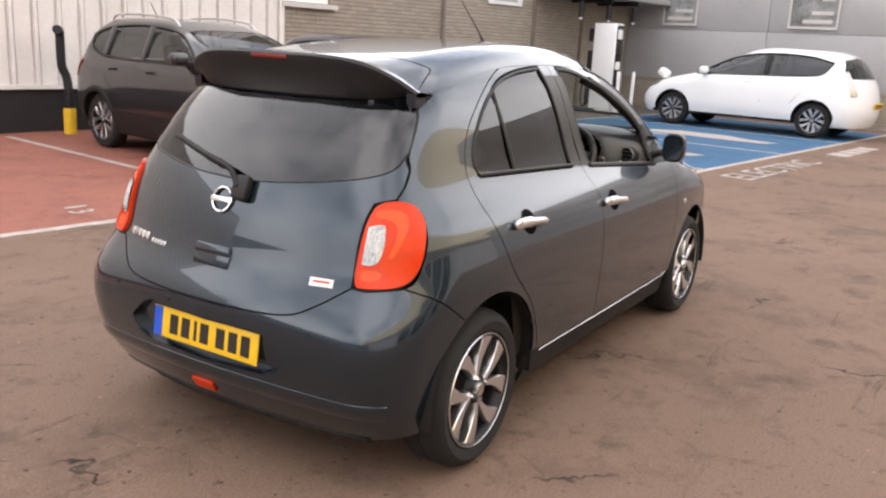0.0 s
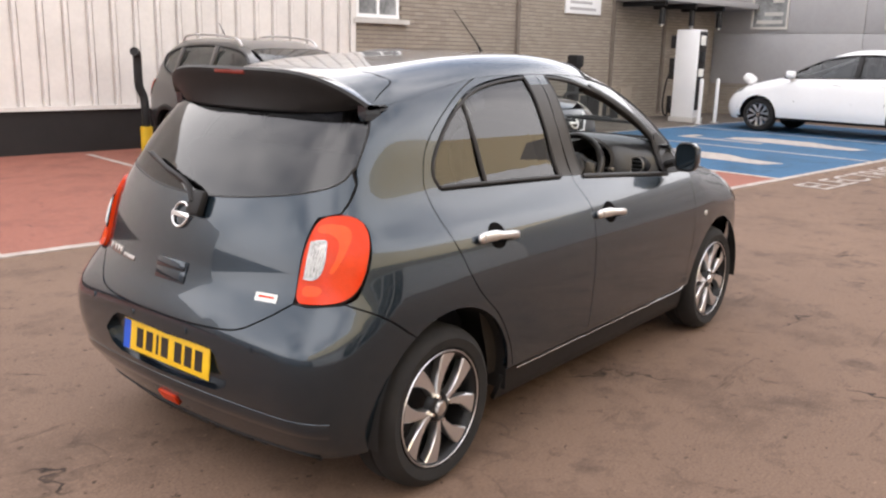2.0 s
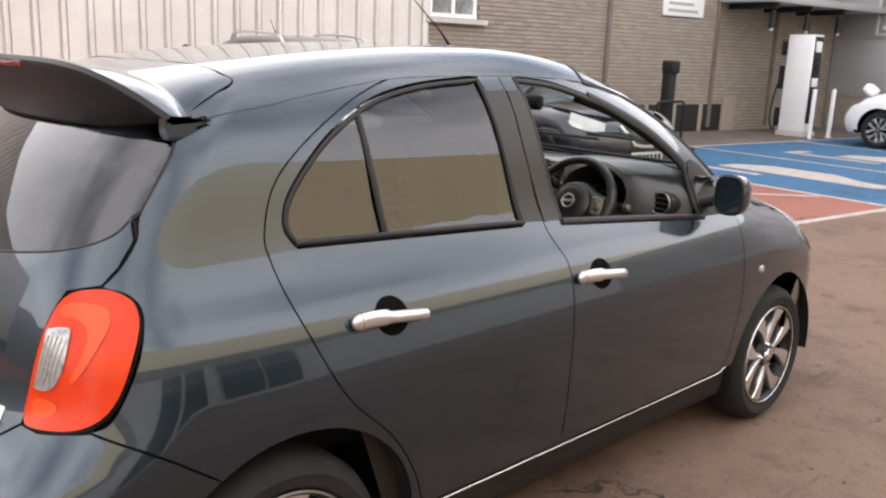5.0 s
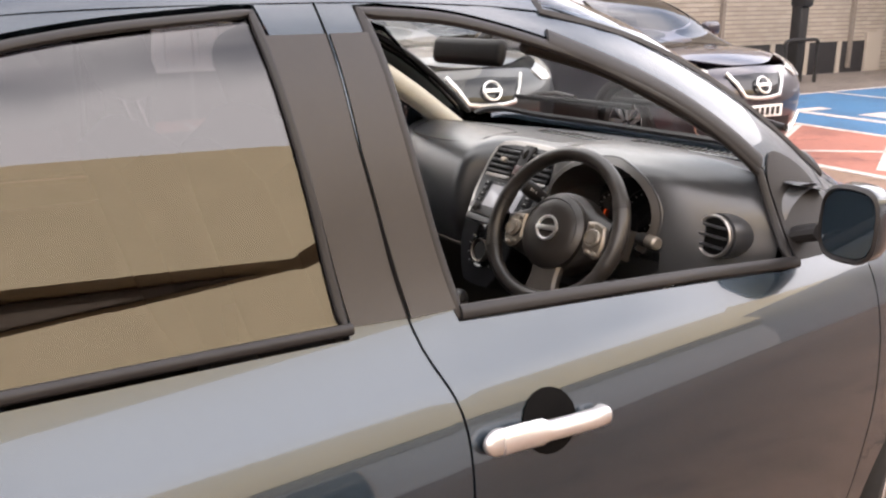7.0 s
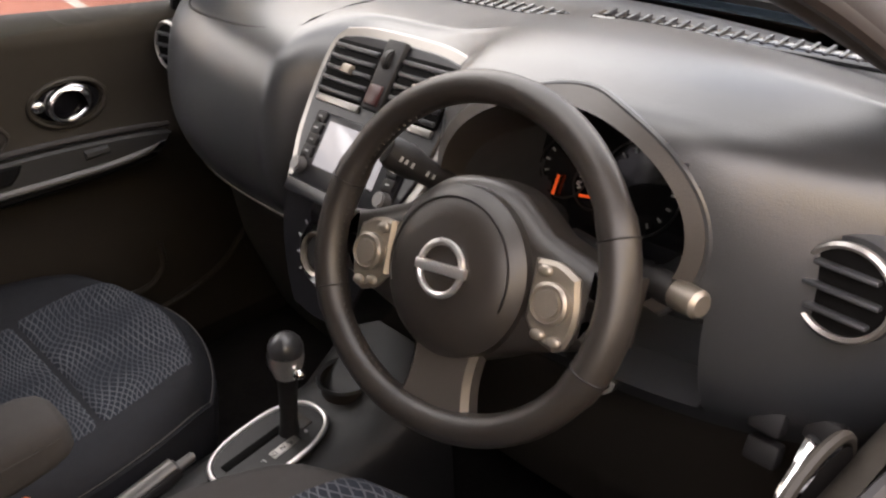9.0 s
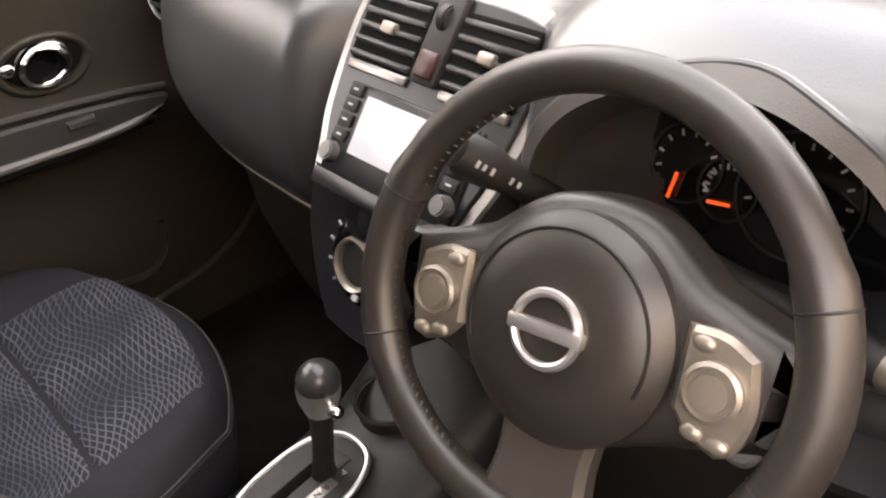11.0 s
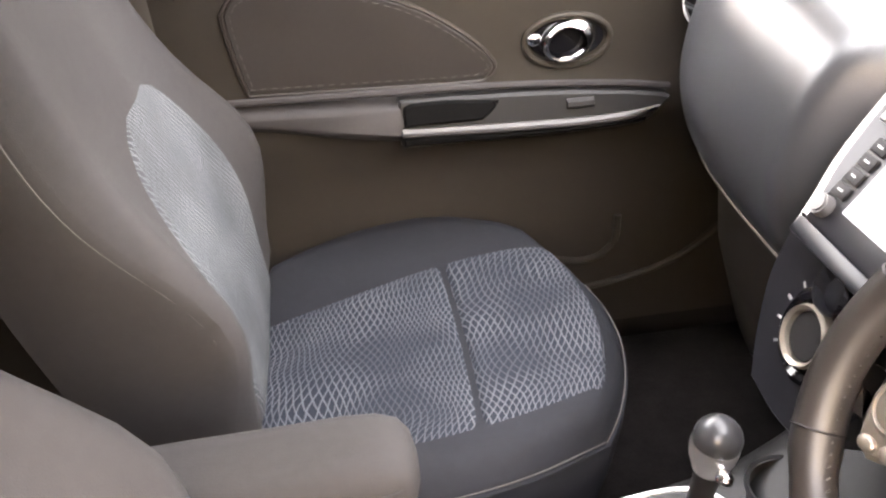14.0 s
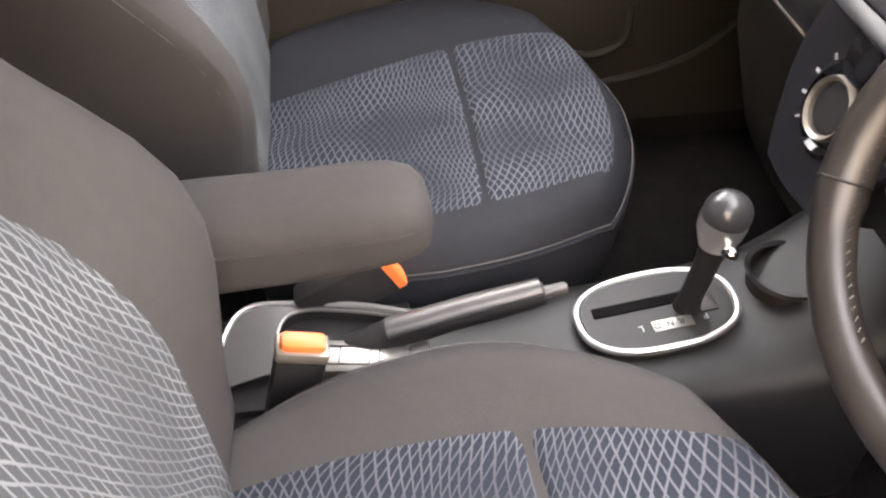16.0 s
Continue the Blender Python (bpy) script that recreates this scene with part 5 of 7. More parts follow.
# front wipers lying on the foot of the windscreen
for y0, y1, xa in ((-0.52, 0.06, 2.10), (0.02, 0.46, 2.13)):
    pts = SK.up(np.array([[xa + 0.09 * (1 - ((y0 + (y1 - y0) * f) / 0.6) ** 2), y0 + (y1 - y0) * f] for f in np.linspace(0, 1, 9)]))
    wp = part("front_wiper", tube([Vector(q) + Vector((0.012, 0, 0.016)) for q in pts], (0.006, 0.011), 8), M_BLACK, CAR, "black front wiper on the glass")
    part("wiper_arm", tube([Vector(pts[4]) + Vector((0.016, 0, 0.026)), Vector(pts[6]) + Vector((0.05, 0, 0.03)), Vector(pts[8]) + Vector((0.13, 0.03, 0.01))], (0.007, 0.009), 8), M_BLACK, wp)


# ---- inside the hatchback ----
M_DASH = mat("dash_plastic", (0.030, 0.031, 0.033), 0.29, grain=0.3, grain_scale=700, vary=0.12, vary_scale=5, spec=0.75)
M_CARD = mat("door_plastic", (0.026, 0.022, 0.0175), 0.48, grain=0.35, grain_scale=700, vary=0.12, vary_scale=5, spec=0.25)
M_SOFTCARD = mat("soft_door_armrest", (0.030, 0.027, 0.027), 0.55, grain=0.4, grain_scale=600, vary=0.12, vary_scale=6, spec=0.25)
M_FASCIA = mat("satin_black_fascia", (0.010, 0.010, 0.012), 0.30, vary=0.1, vary_scale=12, spec=0.35)
M_CONSOLE = mat("console_plastic", (0.020, 0.0195, 0.0195), 0.45, grain=0.35, grain_scale=700, vary=0.12, vary_scale=5, spec=0.3)
M_LEATHER = mat("dark_leather", (0.021, 0.0178, 0.0155), 0.36, grain=0.3, grain_scale=900, vary=0.15, vary_scale=9, rough_vary=0.06, spec=0.54)
# one grey seat cloth twice: a shaded tone, then a lit tone
M_SEATSHADE = mat("grey_seat_cloth_shaded", (0.0165, 0.0172, 0.0205), 0.8, grain=0.5, grain_scale=900, vary=0.12, vary_scale=7, spec=0.12)
M_SEATLIT = mat("grey_seat_cloth_lit", (0.0365, 0.0340, 0.0332), 0.75, grain=0.5, grain_scale=900, vary=0.12, vary_scale=7, spec=0.12)
M_CARPET = mat("black_carpet", (0.013, 0.0115, 0.011), 0.95, grain=0.8, grain_scale=260, vary=0.4, vary_scale=14, spec=0.05)
M_BEIGE = mat("beige_lining", (0.50, 0.46, 0.38), 0.85, grain=0.3, grain_scale=500, vary=0.06, vary_scale=4)
M_SILVER = mat("silver_trim", (0.27, 0.255, 0.24), 0.32, 0.8, vary=0.05, vary_scale=18)
M_WARM = mat("warm_satin_trim", (0.27, 0.238, 0.20), 0.36, 0.7, vary=0.08, vary_scale=25)
M_ORANGE = mat("orange_button", (0.85, 0.16, 0.04), 0.4, vary=0.06, vary_scale=30)
M_NEEDLE = mat("orange_needle", (0.8, 0.10, 0.02), 0.4, emit=(1.0, 0.12, 0.02, 0.12))
M_SCREEN = mat("bright_screen", (0.12, 0.12, 0.13), 0.12, emit=(0.95, 0.97, 1.0, 0.11))
M_DIALMARK = mat("dial_marks", (0.38, 0.38, 0.38), 0.5)
M_GRABSTRIP = mat("satin_grey_strip", (0.085, 0.080, 0.078), 0.35, 0.2, vary=0.08, vary_scale=20)
M_THREAD = mat("grey_thread", (0.075, 0.07, 0.066), 0.8)


def lattice(name, ground, line, sx, sy, turn=0.0, bend=0.05, upright=False):
    """Woven cloth: two leaning sets of pale wavy lines that cross into small diamonds."""
    m = mat(name, ground, 0.85, grain=0.45, grain_scale=900, spec=0.15)
    nt = m.node_tree
    b = nt.nodes["Principled BSDF"]
    tc = nt.nodes.new("ShaderNodeTexCoord")
    warp = nt.nodes.new("ShaderNodeTexNoise")
    warp.inputs["Scale"].default_value, warp.inputs["Detail"].default_value = 6.0, 1
    nt.links.new(tc.outputs["Object"], warp.inputs["Vector"])
    mul = nt.nodes.new("ShaderNodeVectorMath")
    mul.operation = "MULTIPLY_ADD"
    nt.links.new(warp.outputs["Color"], mul.inputs[0])
    mul.inputs[1].default_value = (bend, bend, bend)
    nt.links.new(tc.outputs["Object"], mul.inputs[2])
    flat_ = mul.outputs[0]
    if upright:
        sep, com = nt.nodes.new("ShaderNodeSeparateXYZ"), nt.nodes.new("ShaderNodeCombineXYZ")
        nt.links.new(flat_, sep.inputs[0])
        nt.links.new(sep.outputs["Z"], com.inputs["X"])
        nt.links.new(sep.outputs["Y"], com.inputs["Y"])
        flat_ = com.outputs[0]
    facs = []
    for ang, sc in ((turn + 0.50, sx), (turn - 0.16, sy)):
        mp = nt.nodes.new("ShaderNodeMapping")
        mp.inputs["Rotation"].default_value = (0, 0, ang)
        nt.links.new(flat_, mp.inputs["Vector"])
        w = nt.nodes.new("ShaderNodeTexWave")
        w.wave_type, w.bands_direction = "BANDS", "X"
        w.inputs["Scale"].default_value, w.inputs["Distortion"].default_value, w.inputs["Detail"].default_value, w.inputs["Detail Scale"].default_value = sc, 0.7, 1.0, 3.0
        nt.links.new(mp.outputs[0], w.inputs["Vector"])
        r = nt.nodes.new("ShaderNodeMapRange")
        r.inputs["From Min"].default_value, r.inputs["From Max"].default_value = 0.83, 0.99
        nt.links.new(w.outputs["Fac"], r.inputs["Value"])
        facs.append(r.outputs["Result"])
    mx = nt.nodes.new("ShaderNodeMath")
    mx.operation = "MAXIMUM"
    nt.links.new(facs[0], mx.inputs[0])
    nt.links.new(facs[1], mx.inputs[1])
    fade = nt.nodes.new("ShaderNodeTexNoise")
    fade.inputs["Scale"].default_value = 9.0
    nt.links.new(tc.outputs["Object"], fade.inputs["Vector"])
    fr = nt.nodes.new("ShaderNodeMapRange")
    fr.inputs["From Min"].default_value, fr.inputs["From Max"].default_value, fr.inputs["To Min"].default_value, fr.inputs["To Max"].default_value = 0.35, 0.62, 0.35, 1.0
    nt.links.new(fade.outputs["Fac"], fr.inputs["Value"])
    ml = nt.nodes.new("ShaderNodeMath")
    ml.operation = "MULTIPLY"
    nt.links.new(mx.outputs[0], ml.inputs[0])
    nt.links.new(fr.outputs["Result"], ml.inputs[1])
    nt.links.new(tri_mix(nt, ml.outputs[0], ground, line), b.inputs["Base Color"])
    return m


# same weave twice: cushions toned darker as shaded, backrests paler as lit
M_LATTICE = lattice("patterned_cloth_shaded", (0.0150, 0.0175, 0.024), (0.085, 0.089, 0.100), 42, 36, 0.0, bend=0.085)
M_LATTICE_B = lattice("patterned_cloth_lit", (0.044, 0.047, 0.050), (0.155, 0.163, 0.168), 44, 49, 1.57, upright=True)

# floor, tunnel, rear seat, lining
part("carpet", box(2.0, 1.34, 0.03, 0.01, at=(1.15, 0, 0.315)), M_CARPET, CAR, "black carpet floor")
part("bulkhead", box(0.05, 1.30, 0.75, 0.01, at=(2.14, 0, 0.62)), M_CARPET, CAR)
bench = part("rear_bench", box(0.5, 1.25, 0.18, 0.06, 3, at=(0.35, 0, 0.55)), M_SEATSHADE, CAR, "dark grey rear bench seat")
part("bench_back", box(0.14, 1.2, 0.6, 0.05, 3, at=pose(0.06, 0, 0.86, 0, -14, 0)), M_SEATLIT, bench)
HEAD_ = runs([(-0.06, 0.46), (0.5, 0.47), (1.1, 0.47), (1.40, 0.46)], [(1.40, 0.46), (1.44, 0.0), (1.40, -0.46)], [(1.40, -0.46), (1.1, -0.47), (0.5, -0.47), (-0.06, -0.46)], [(-0.06, -0.46), (-0.06, 0.46)])
panel(SK, "headlining", "up", HEAD_, M_BEIGE, CAR, lift=-0.035, thick=0.0, step=0.1)
for s in (-1, 1):
    p = np.array([(x, s * ((0.455 if s > 0 else 0.495) + max(0, x - 1.45) * 0.235), z - (0.0 if s > 0 else -0.004)) for x, z in ((1.38, 1.374), (1.55, 1.325), (1.7, 1.254), (1.85, 1.170), (2.0, 1.074), (2.1, 1.009))])
    part("pillar_trim", tube(spl(p, 4), (0.030, 0.034) if s > 0 else (0.016, 0.018), 12), M_BEIGE if s > 0 else M_CARD, CAR, "beige windscreen pillar trim" if s > 0 else "dark windscreen pillar trim")
    pb = np.array([(1.0, s * 0.64, 0.95), (1.0, s * 0.60, 1.1), (0.985, s * 0.52, 1.3), (0.975, s * 0.46, 1.38)])
    part("door_pillar_trim", tube(spl(pb, 4), (0.035, 0.05), 12, flat=(0, 1, 0)), M_CARD, CAR)
    # blacked inner sheet of doors and quarters, so that no light leaks under the belt
    panel(SK, "inner_door_skin", "side", runs([(0.35, 0.30), (0.2, 0.7), (0.1, 1.0)], [(0.1, 1.0), (1.1, 0.985), (2.1, 0.91)], [(2.1, 0.91), (2.08, 0.6), (2.05, 0.30)], [(2.05, 0.30), (0.35, 0.30)]), M_CARD, CAR, s=s, lift=-0.055, thick=0.0, step=0.12)
part("interior_mirror", box(0.03, 0.235, 0.062, 0.018, 3, at=pose(1.62, -0.02, 1.335, 0, 12, 6)), M_BLACK, CAR, "black interior mirror")
part("mirror_stem", tube([(1.70, -0.02, 1.385), (1.66, -0.02, 1.36), (1.635, -0.02, 1.34)], 0.012, 8), M_BLACK, CAR)


# dashboard skin
POD_Y, POD_Z, POD_A, POD_B = -0.335, 1.0, 0.160, 0.112


def dash_ctrl(y):
    a = abs(y) / 0.70
    end = 0.16 * a ** 5
    mid = math.exp(-(y / 0.155) ** 8)
    c = 0.040 * math.exp(-((y + 0.335) / 0.25) ** 4)
    pts = [(2.275 - 0.22 * a * a, 1.060), (2.10 - 0.12 * a * a, 1.078 + c * 0.4), (1.93, 1.090 + c * 0.8), (1.85 + end + 0.05 * mid, 1.085 + c), (1.79 + end + 0.07 * mid, 1.066 + 1.2 * c),
           (1.752 + end + 0.08 * mid, 1.028 + 1.6 * c), (1.730 + end + 0.09 * mid, 0.965 + 1.1 * c), (1.722 + end + 0.09 * mid, 0.90),
           (1.735 + end + 0.07 * mid, 0.84), (1.765 + end + 0.04 * mid, 0.79)]
    return [(x, y, z) for x, z in pts]


def dash_curve(y):
    return [tuple(q) for q in spl(dash_ctrl(y), 5)]


def dash_front(y, z):
    """The dashboard's near face at a height."""
    p = [q for q in dash_curve(y)]
    top = max(range(len(p)), key=lambda k: p[k][2])
    f = p[top:]
    return float(np.interp(-z, [-q[2] for q in f], [q[0] for q in f]))


def dash_row(y):
    """One section, hollowed where the instrument well is."""
    out = []
    for x, _, z in dash_curve(y):
        r = math.hypot((y - POD_Y) / POD_A, (z - POD_Z) / POD_B)
        dig = 0.17 * max(0.0, min(1.0, (0.95 - r) / 0.15)) if x < 1.84 else 0.0
        low = max(0.0, min(1.0, (0.93 - z) / 0.03)) if abs(y - POD_Y) < POD_A else 0.0
        out.append((x + dig + (0.06 * low if z < 0.93 and z > 0.82 else 0.0) * (dig == 0), y, z))
    return out


dash = part("dashboard", loft([dash_row(y) for y in np.linspace(-0.69, 0.69, 185)], False, False), M_DASH, CAR, "dark grey soft dashboard with a pale sheen")
low_ = lambda y: [(1.765 + 0.16 * (abs(y) / 0.7) ** 5 + 0.04 * math.exp(-(y / 0.155) ** 8), y, 0.792), (1.80 + 0.16 * (abs(y) / 0.7) ** 5, y, 0.74), (1.815 + 0.16 * (abs(y) / 0.7) ** 5, y, 0.62), (1.86 + 0.16 * (abs(y) / 0.7) ** 5, y, 0.48), (1.97, y, 0.40)]
part("lower_dash", loft([low_(y) for y in np.linspace(-0.69, 0.69, 61)], False, False), M_CARD, dash, "dark lower dashboard")
POD_RIM = []
for a in np.linspace(radians(-38), radians(218), 64):
    y, z = POD_Y + POD_A * math.cos(a), POD_Z + POD_B * math.sin(a)
    z = min(z, max(q[2] for q in dash_curve(y)) - 0.004)
    POD_RIM.append(Vector((dash_front(y, z), y, z)))
part("well_lip", tube([p + Vector((0.003, 0, 0)) for p in POD_RIM], 0.0045, 10), M_DASH, dash)
POD_INNER = []
for a in np.linspace(radians(-38), radians(218), 64):
    y, z = POD_Y + 0.90 * POD_A * math.cos(a), POD_Z + 0.90 * POD_B * math.sin(a)
    z = min(z, max(q[2] for q in dash_curve(y)) - 0.010)
    POD_INNER.append(Vector((dash_front(y, z), y, z)))
part("glovebox_line", tube([(dash_front(y, 0.803) - 0.0005, y, 0.803) for y in np.linspace(0.15, 0.50, 16)], 0.0028, 8), M_WARM, dash, "pale line along the glovebox edge")
air = runs([(1.83, 0.20), (1.96, 0.20)], [(1.96, 0.20), (2.0, 0.3), (2.0, 0.48), (1.95, 0.56)], [(1.95, 0.56), (1.86, 0.56), (1.81, 0.48), (1.80, 0.3), (1.83, 0.20)])


def dash_z(x, y):
    p = dash_ctrl(y)[:5]
    return float(np.interp(x, [q[0] for q in p][::-1], [q[2] for q in p][::-1]))


part("airbag_seam", tube([(p[0], p[1], dash_z(p[0], p[1]) + 0.0003) for p in even(air, 0.02)], 0.0022, 6, True), M_TRIM, dash)
for y0, y1 in ((-0.60, -0.14), (-0.08, 0.22)):
    vent = part("demister_vent", box(0.028, y1 - y0, 0.006, 0.002, at=pose(2.065 - 0.05 * ((y0 + y1) / 2) ** 2, (y0 + y1) / 2, dash_z(2.06, (y0 + y1) / 2) + 0.002, 0, -6, 0)), M_GLOSSBLACK, dash, "slotted black demister vent")
    for k in range(int((y1 - y0) / 0.018)):
        part("vent_rib", box(0.026, 0.004, 0.004, at=pose(2.065, y0 + 0.012 + 0.018 * k, dash_z(2.06, (y0 + y1) / 2) + 0.006, 0, -6, 0)), M_DASH, vent, smooth=False)
part("cowl", box(0.16, 1.1, 0.02, 0.006, at=pose(2.24, 0, 1.02, 0, 10, 0)), M_BLACK, CAR)

# round end vents
for s, vx, vy, vz in ((-1, 1.797, -0.603, 0.990), (1, 1.815, 0.60, 0.985)):
    face = look((vx, vy, vz), (vx + 1, vy * 1.12, vz - 0.14)) @ Matrix.Scale(0.92, 4)
    pod_ = part("round_vent", cyl(0.056, 0.050, 0.12, 36, face @ Matrix.Translation((0, 0, -0.06)), 0.006), M_DASH, dash, "round air vent with a satin ring")
    part("vent_ring", lathe([(0.047, 0.0), (0.048, 0.007), (0.045, 0.010), (0.0415, 0.008), (0.040, 0.0)], 36, face), M_SILVER, pod_)
    part("vent_dark", cyl(0.042, 0.042, 0.004, 32, face @ Matrix.Translation((0, 0, 0.003))), M_HOLE, pod_)
    for k in (-1, 0, 1):
        part("vent_slat", box(0.072 - 0.012 * abs(k), 0.005, 0.012, 0.002, at=face @ Matrix.Translation((0, 0.022 * k, 0.008))), M_DASH, pod_)

# centre stack: a leaning panel
ST = Matrix.Translation((1.756, -0.003, 0.968)) @ Matrix((Vector((0, -1, 0)), Vector((0.60, 0, 0.80)).normalized(), Vector((-0.80, 0, 0.60)).normalized())).transposed().to_4x4()


def st(x, y, z=0.0, turn=0.0):
    return ST @ pose(x, y, z, 0, 0, turn)


def plate(outline, depth, bevel=0.003):
    """A thin flat slab of any outline, its front edge eased."""
    o = [np.array(p, float) for p in outline]
    a = inset(o, bevel)
    return loft([[(p[0], p[1], -depth) for p in o], [(p[0], p[1], -bevel) for p in o], [(p[0], p[1], 0.0) for p in a]])


def soft_plate(outline, depth, r):
    """A slab whose front rounds off over a wide edge."""
    o = [np.array(q, float) for q in outline]
    rings = [[(q[0], q[1], -depth) for q in o]]
    for a in (0, 18, 36, 54, 72, 90):
        ins_ = inset(o, r * (1 - math.cos(radians(a)))) if a else o
        rings.append([(q[0], q[1], -r * 0.8 * (1 - math.sin(radians(a)))) for q in ins_])
    return loft(rings)


SURR = runs([(-0.118, 0.150), (-0.06, 0.158), (0.06, 0.158), (0.118, 0.150)], [(0.118, 0.150), (0.137, 0.13), (0.143, 0.08), (0.135, 0.0), (0.122, -0.045), (0.113, -0.080)],
            [(0.113, -0.080), (0.0, -0.085), (-0.113, -0.080)], [(-0.113, -0.080), (-0.122, -0.045), (-0.135, 0.0), (-0.143, 0.08), (-0.137, 0.13), (-0.118, 0.150)], n=5)
bm = plate(SURR, 0.07)
bmesh.ops.transform(bm, matrix=ST, verts=bm.verts)
stack = part("console_surround", bm, M_SILVER, dash, "satin silver centre stack surround")
bm = plate(inset(SURR, 0.0145), 0.01, 0.002)
bmesh.ops.transform(bm, matrix=st(0, 0, 0.004), verts=bm.verts)
part("black_fascia", bm, M_FASCIA, dash, "gloss black centre fascia")
part("fascia_foot", box(0.212, 0.018, 0.012, 0.002, at=st(0, -0.0755, 0.0)), M_FASCIA, dash)
for sx in (-1, 1):
    vo_ = part("air_vent", box(0.096, 0.078, 0.012, 0.004, at=st(sx * 0.069, 0.092, 0.003)), M_HOLE, dash, "black slatted air vent")
    for k in range(5):
        part("vent_slat", box(0.092, 0.0065, 0.012, 0.002, at=st(sx * 0.069, 0.060 + 0.0155 * k, 0.006) @ pose(0, 0, 0, 18, 0, 0)), M_DASH, vo_)
    part("vent_tab", box(0.020, 0.013, 0.012, 0.003, at=st(sx * 0.069, 0.092, 0.011)), M_WARM, vo_)
    part("vent_sill", box(0.090, 0.010, 0.006, 0.002, at=st(sx * 0.069, 0.047, 0.006)), M_SILVER, dash)
part("hazard_panel", box(0.036, 0.095, 0.014, 0.004, at=st(0, 0.098, 0.006)), M_BLACK, dash)
part("hazard_button", box(0.026, 0.028, 0.012, 0.004, at=st(0, 0.070, 0.011)), mat("dim_red_button", (0.035, 0.010, 0.009), 0.35), dash)
part("thumb_wheel", cyl(0.014, 0.014, 0.012, 28, st(0, 0.118, 0.008) @ pose(0, 0, 0, 0, 90, 0), 0.002), M_BLACK, dash)
radio = part("radio", box(0.196, 0.098, 0.012, 0.004, at=st(0, -0.018, 0.002)), M_FASCIA, dash, "touch screen radio with two round knobs")
part("screen", box(0.122, 0.062, 0.003, 0.001, at=st(-0.002, -0.010, 0.009)), M_SCREEN, radio, "pale lit screen")
for sx in (-1, 1):
    part("radio_knob", cyl(0.0118, 0.0102, 0.016, 28, st(sx * 0.086, -0.047, 0.012), 0.002), M_GRABSTRIP, radio, "ribbed satin knob")
    for k in range(4):
        part("radio_key", box(0.020, 0.014, 0.004, 0.0015, at=st(sx * 0.083, 0.020 - 0.0165 * k + 0.003, 0.009)), M_BLACK, radio)
        part("key_mark", box(0.007, 0.0018, 0.0006, at=st(sx * 0.083, 0.020 - 0.0165 * k + 0.003, 0.0114)), M_DIALMARK, radio, smooth=False)
# climate panel
CL = Matrix.Translation((1.702, 0.024, 0.842)) @ Matrix((Vector((0, -1, 0)), Vector((0.30, 0, 0.954)).normalized(), Vector((-0.954, 0, 0.30)).normalized())).transposed().to_4x4()
bm = plate(runs([(-0.10, 0.055), (0.0, 0.06), (0.10, 0.055)], [(0.10, 0.055), (0.098, 0.0), (0.075, -0.06), (0.05, -0.10)], [(0.05, -0.10), (0.0, -0.105), (-0.05, -0.10)], [(-0.05, -0.10), (-0.075, -0.06), (-0.098, 0.0), (-0.10, 0.055)]), 0.08)
bmesh.ops.transform(bm, matrix=CL, verts=bm.verts)
clim = part("climate_panel", bm, M_FASCIA, dash, "gloss black climate panel with a round dial")
part("dial_ring", lathe([(0.029, 0.0), (0.031, 0.010), (0.029, 0.015), (0.0255, 0.012), (0.024, 0.002)], 36, CL @ Matrix.Translation((0.0, -0.012, 0))), M_WARM, clim)
part("dial_face", cyl(0.0242, 0.0242, 0.01, 32, CL @ Matrix.Translation((0.0, -0.012, 0.004)), 0.002), M_BLACK, clim)
part("dial_bezel", lathe([(0.044, 0.0), (0.047, 0.004), (0.042, 0.007), (0.036, 0.004), (0.034, 0.0)], 36, CL @ Matrix.Translation((0.0, -0.012, 0))), M_GLOSSBLACK, clim)
for k in (0, 1, 2, 6, 7, 8, 9, 10):
    a = radians(-40 + 26 * k)
    part("dial_mark", box(0.0028, 0.006, 0.001, at=CL @ pose(0.052 * math.cos(a), -0.012 + 0.052 * math.sin(a), 0.002, 0, 0, math.degrees(a) + 90)), M_DIALMARK, clim, smooth=False)
part("upper_dial", lathe([(0.024, 0.0), (0.025, 0.008), (0.020, 0.011), (0.0, 0.011)], 32, CL @ Matrix.Translation((-0.0, 0.040, 0.002))), M_GLOSSBLACK, clim)

# gauges
GA = Matrix.Translation((1.868, -0.33, 0.965)) @ Matrix((Vector((0, -1, 0)), Vector((0.35, 0, 0.937)).normalized(), Vector((-0.937, 0, 0.35)).normalized())).transposed().to_4x4()
bm = plate([(0.155 * math.cos(a), 0.092 * math.sin(a)) for a in np.linspace(0, 2 * math.pi, 48, endpoint=False)], 0.02)
bmesh.ops.transform(bm, matrix=GA, verts=bm.verts)
ga = part("instrument_panel", bm, M_GLOSSBLACK, dash, "dark instrument panel with orange needles")
well = [[q + Vector((-0.003, 0, 0.002)) for q in POD_RIM], [q + Vector((-0.006, 0, 0.003)) for q in POD_INNER]]
for f in (0.15, 0.5, 1.0):
    row = []
    for k, a in enumerate(np.linspace(radians(-38), radians(218), 64)):
        q = GA @ Vector((0.150 * -math.cos(a), 0.090 * math.sin(a), 0.002))
        row.append(POD_INNER[k].lerp(q, f) + Vector((0.012 * math.sin(math.pi * f), 0, 0)))
    well.append(row)
part("instrument_well", loft(well, False, False), mat("instrument_well_plastic", (0.040, 0.035, 0.031), 0.5, grain=0.3, grain_scale=700, vary=0.12, vary_scale=6, spec=0.4), dash, "dark well round the instruments")
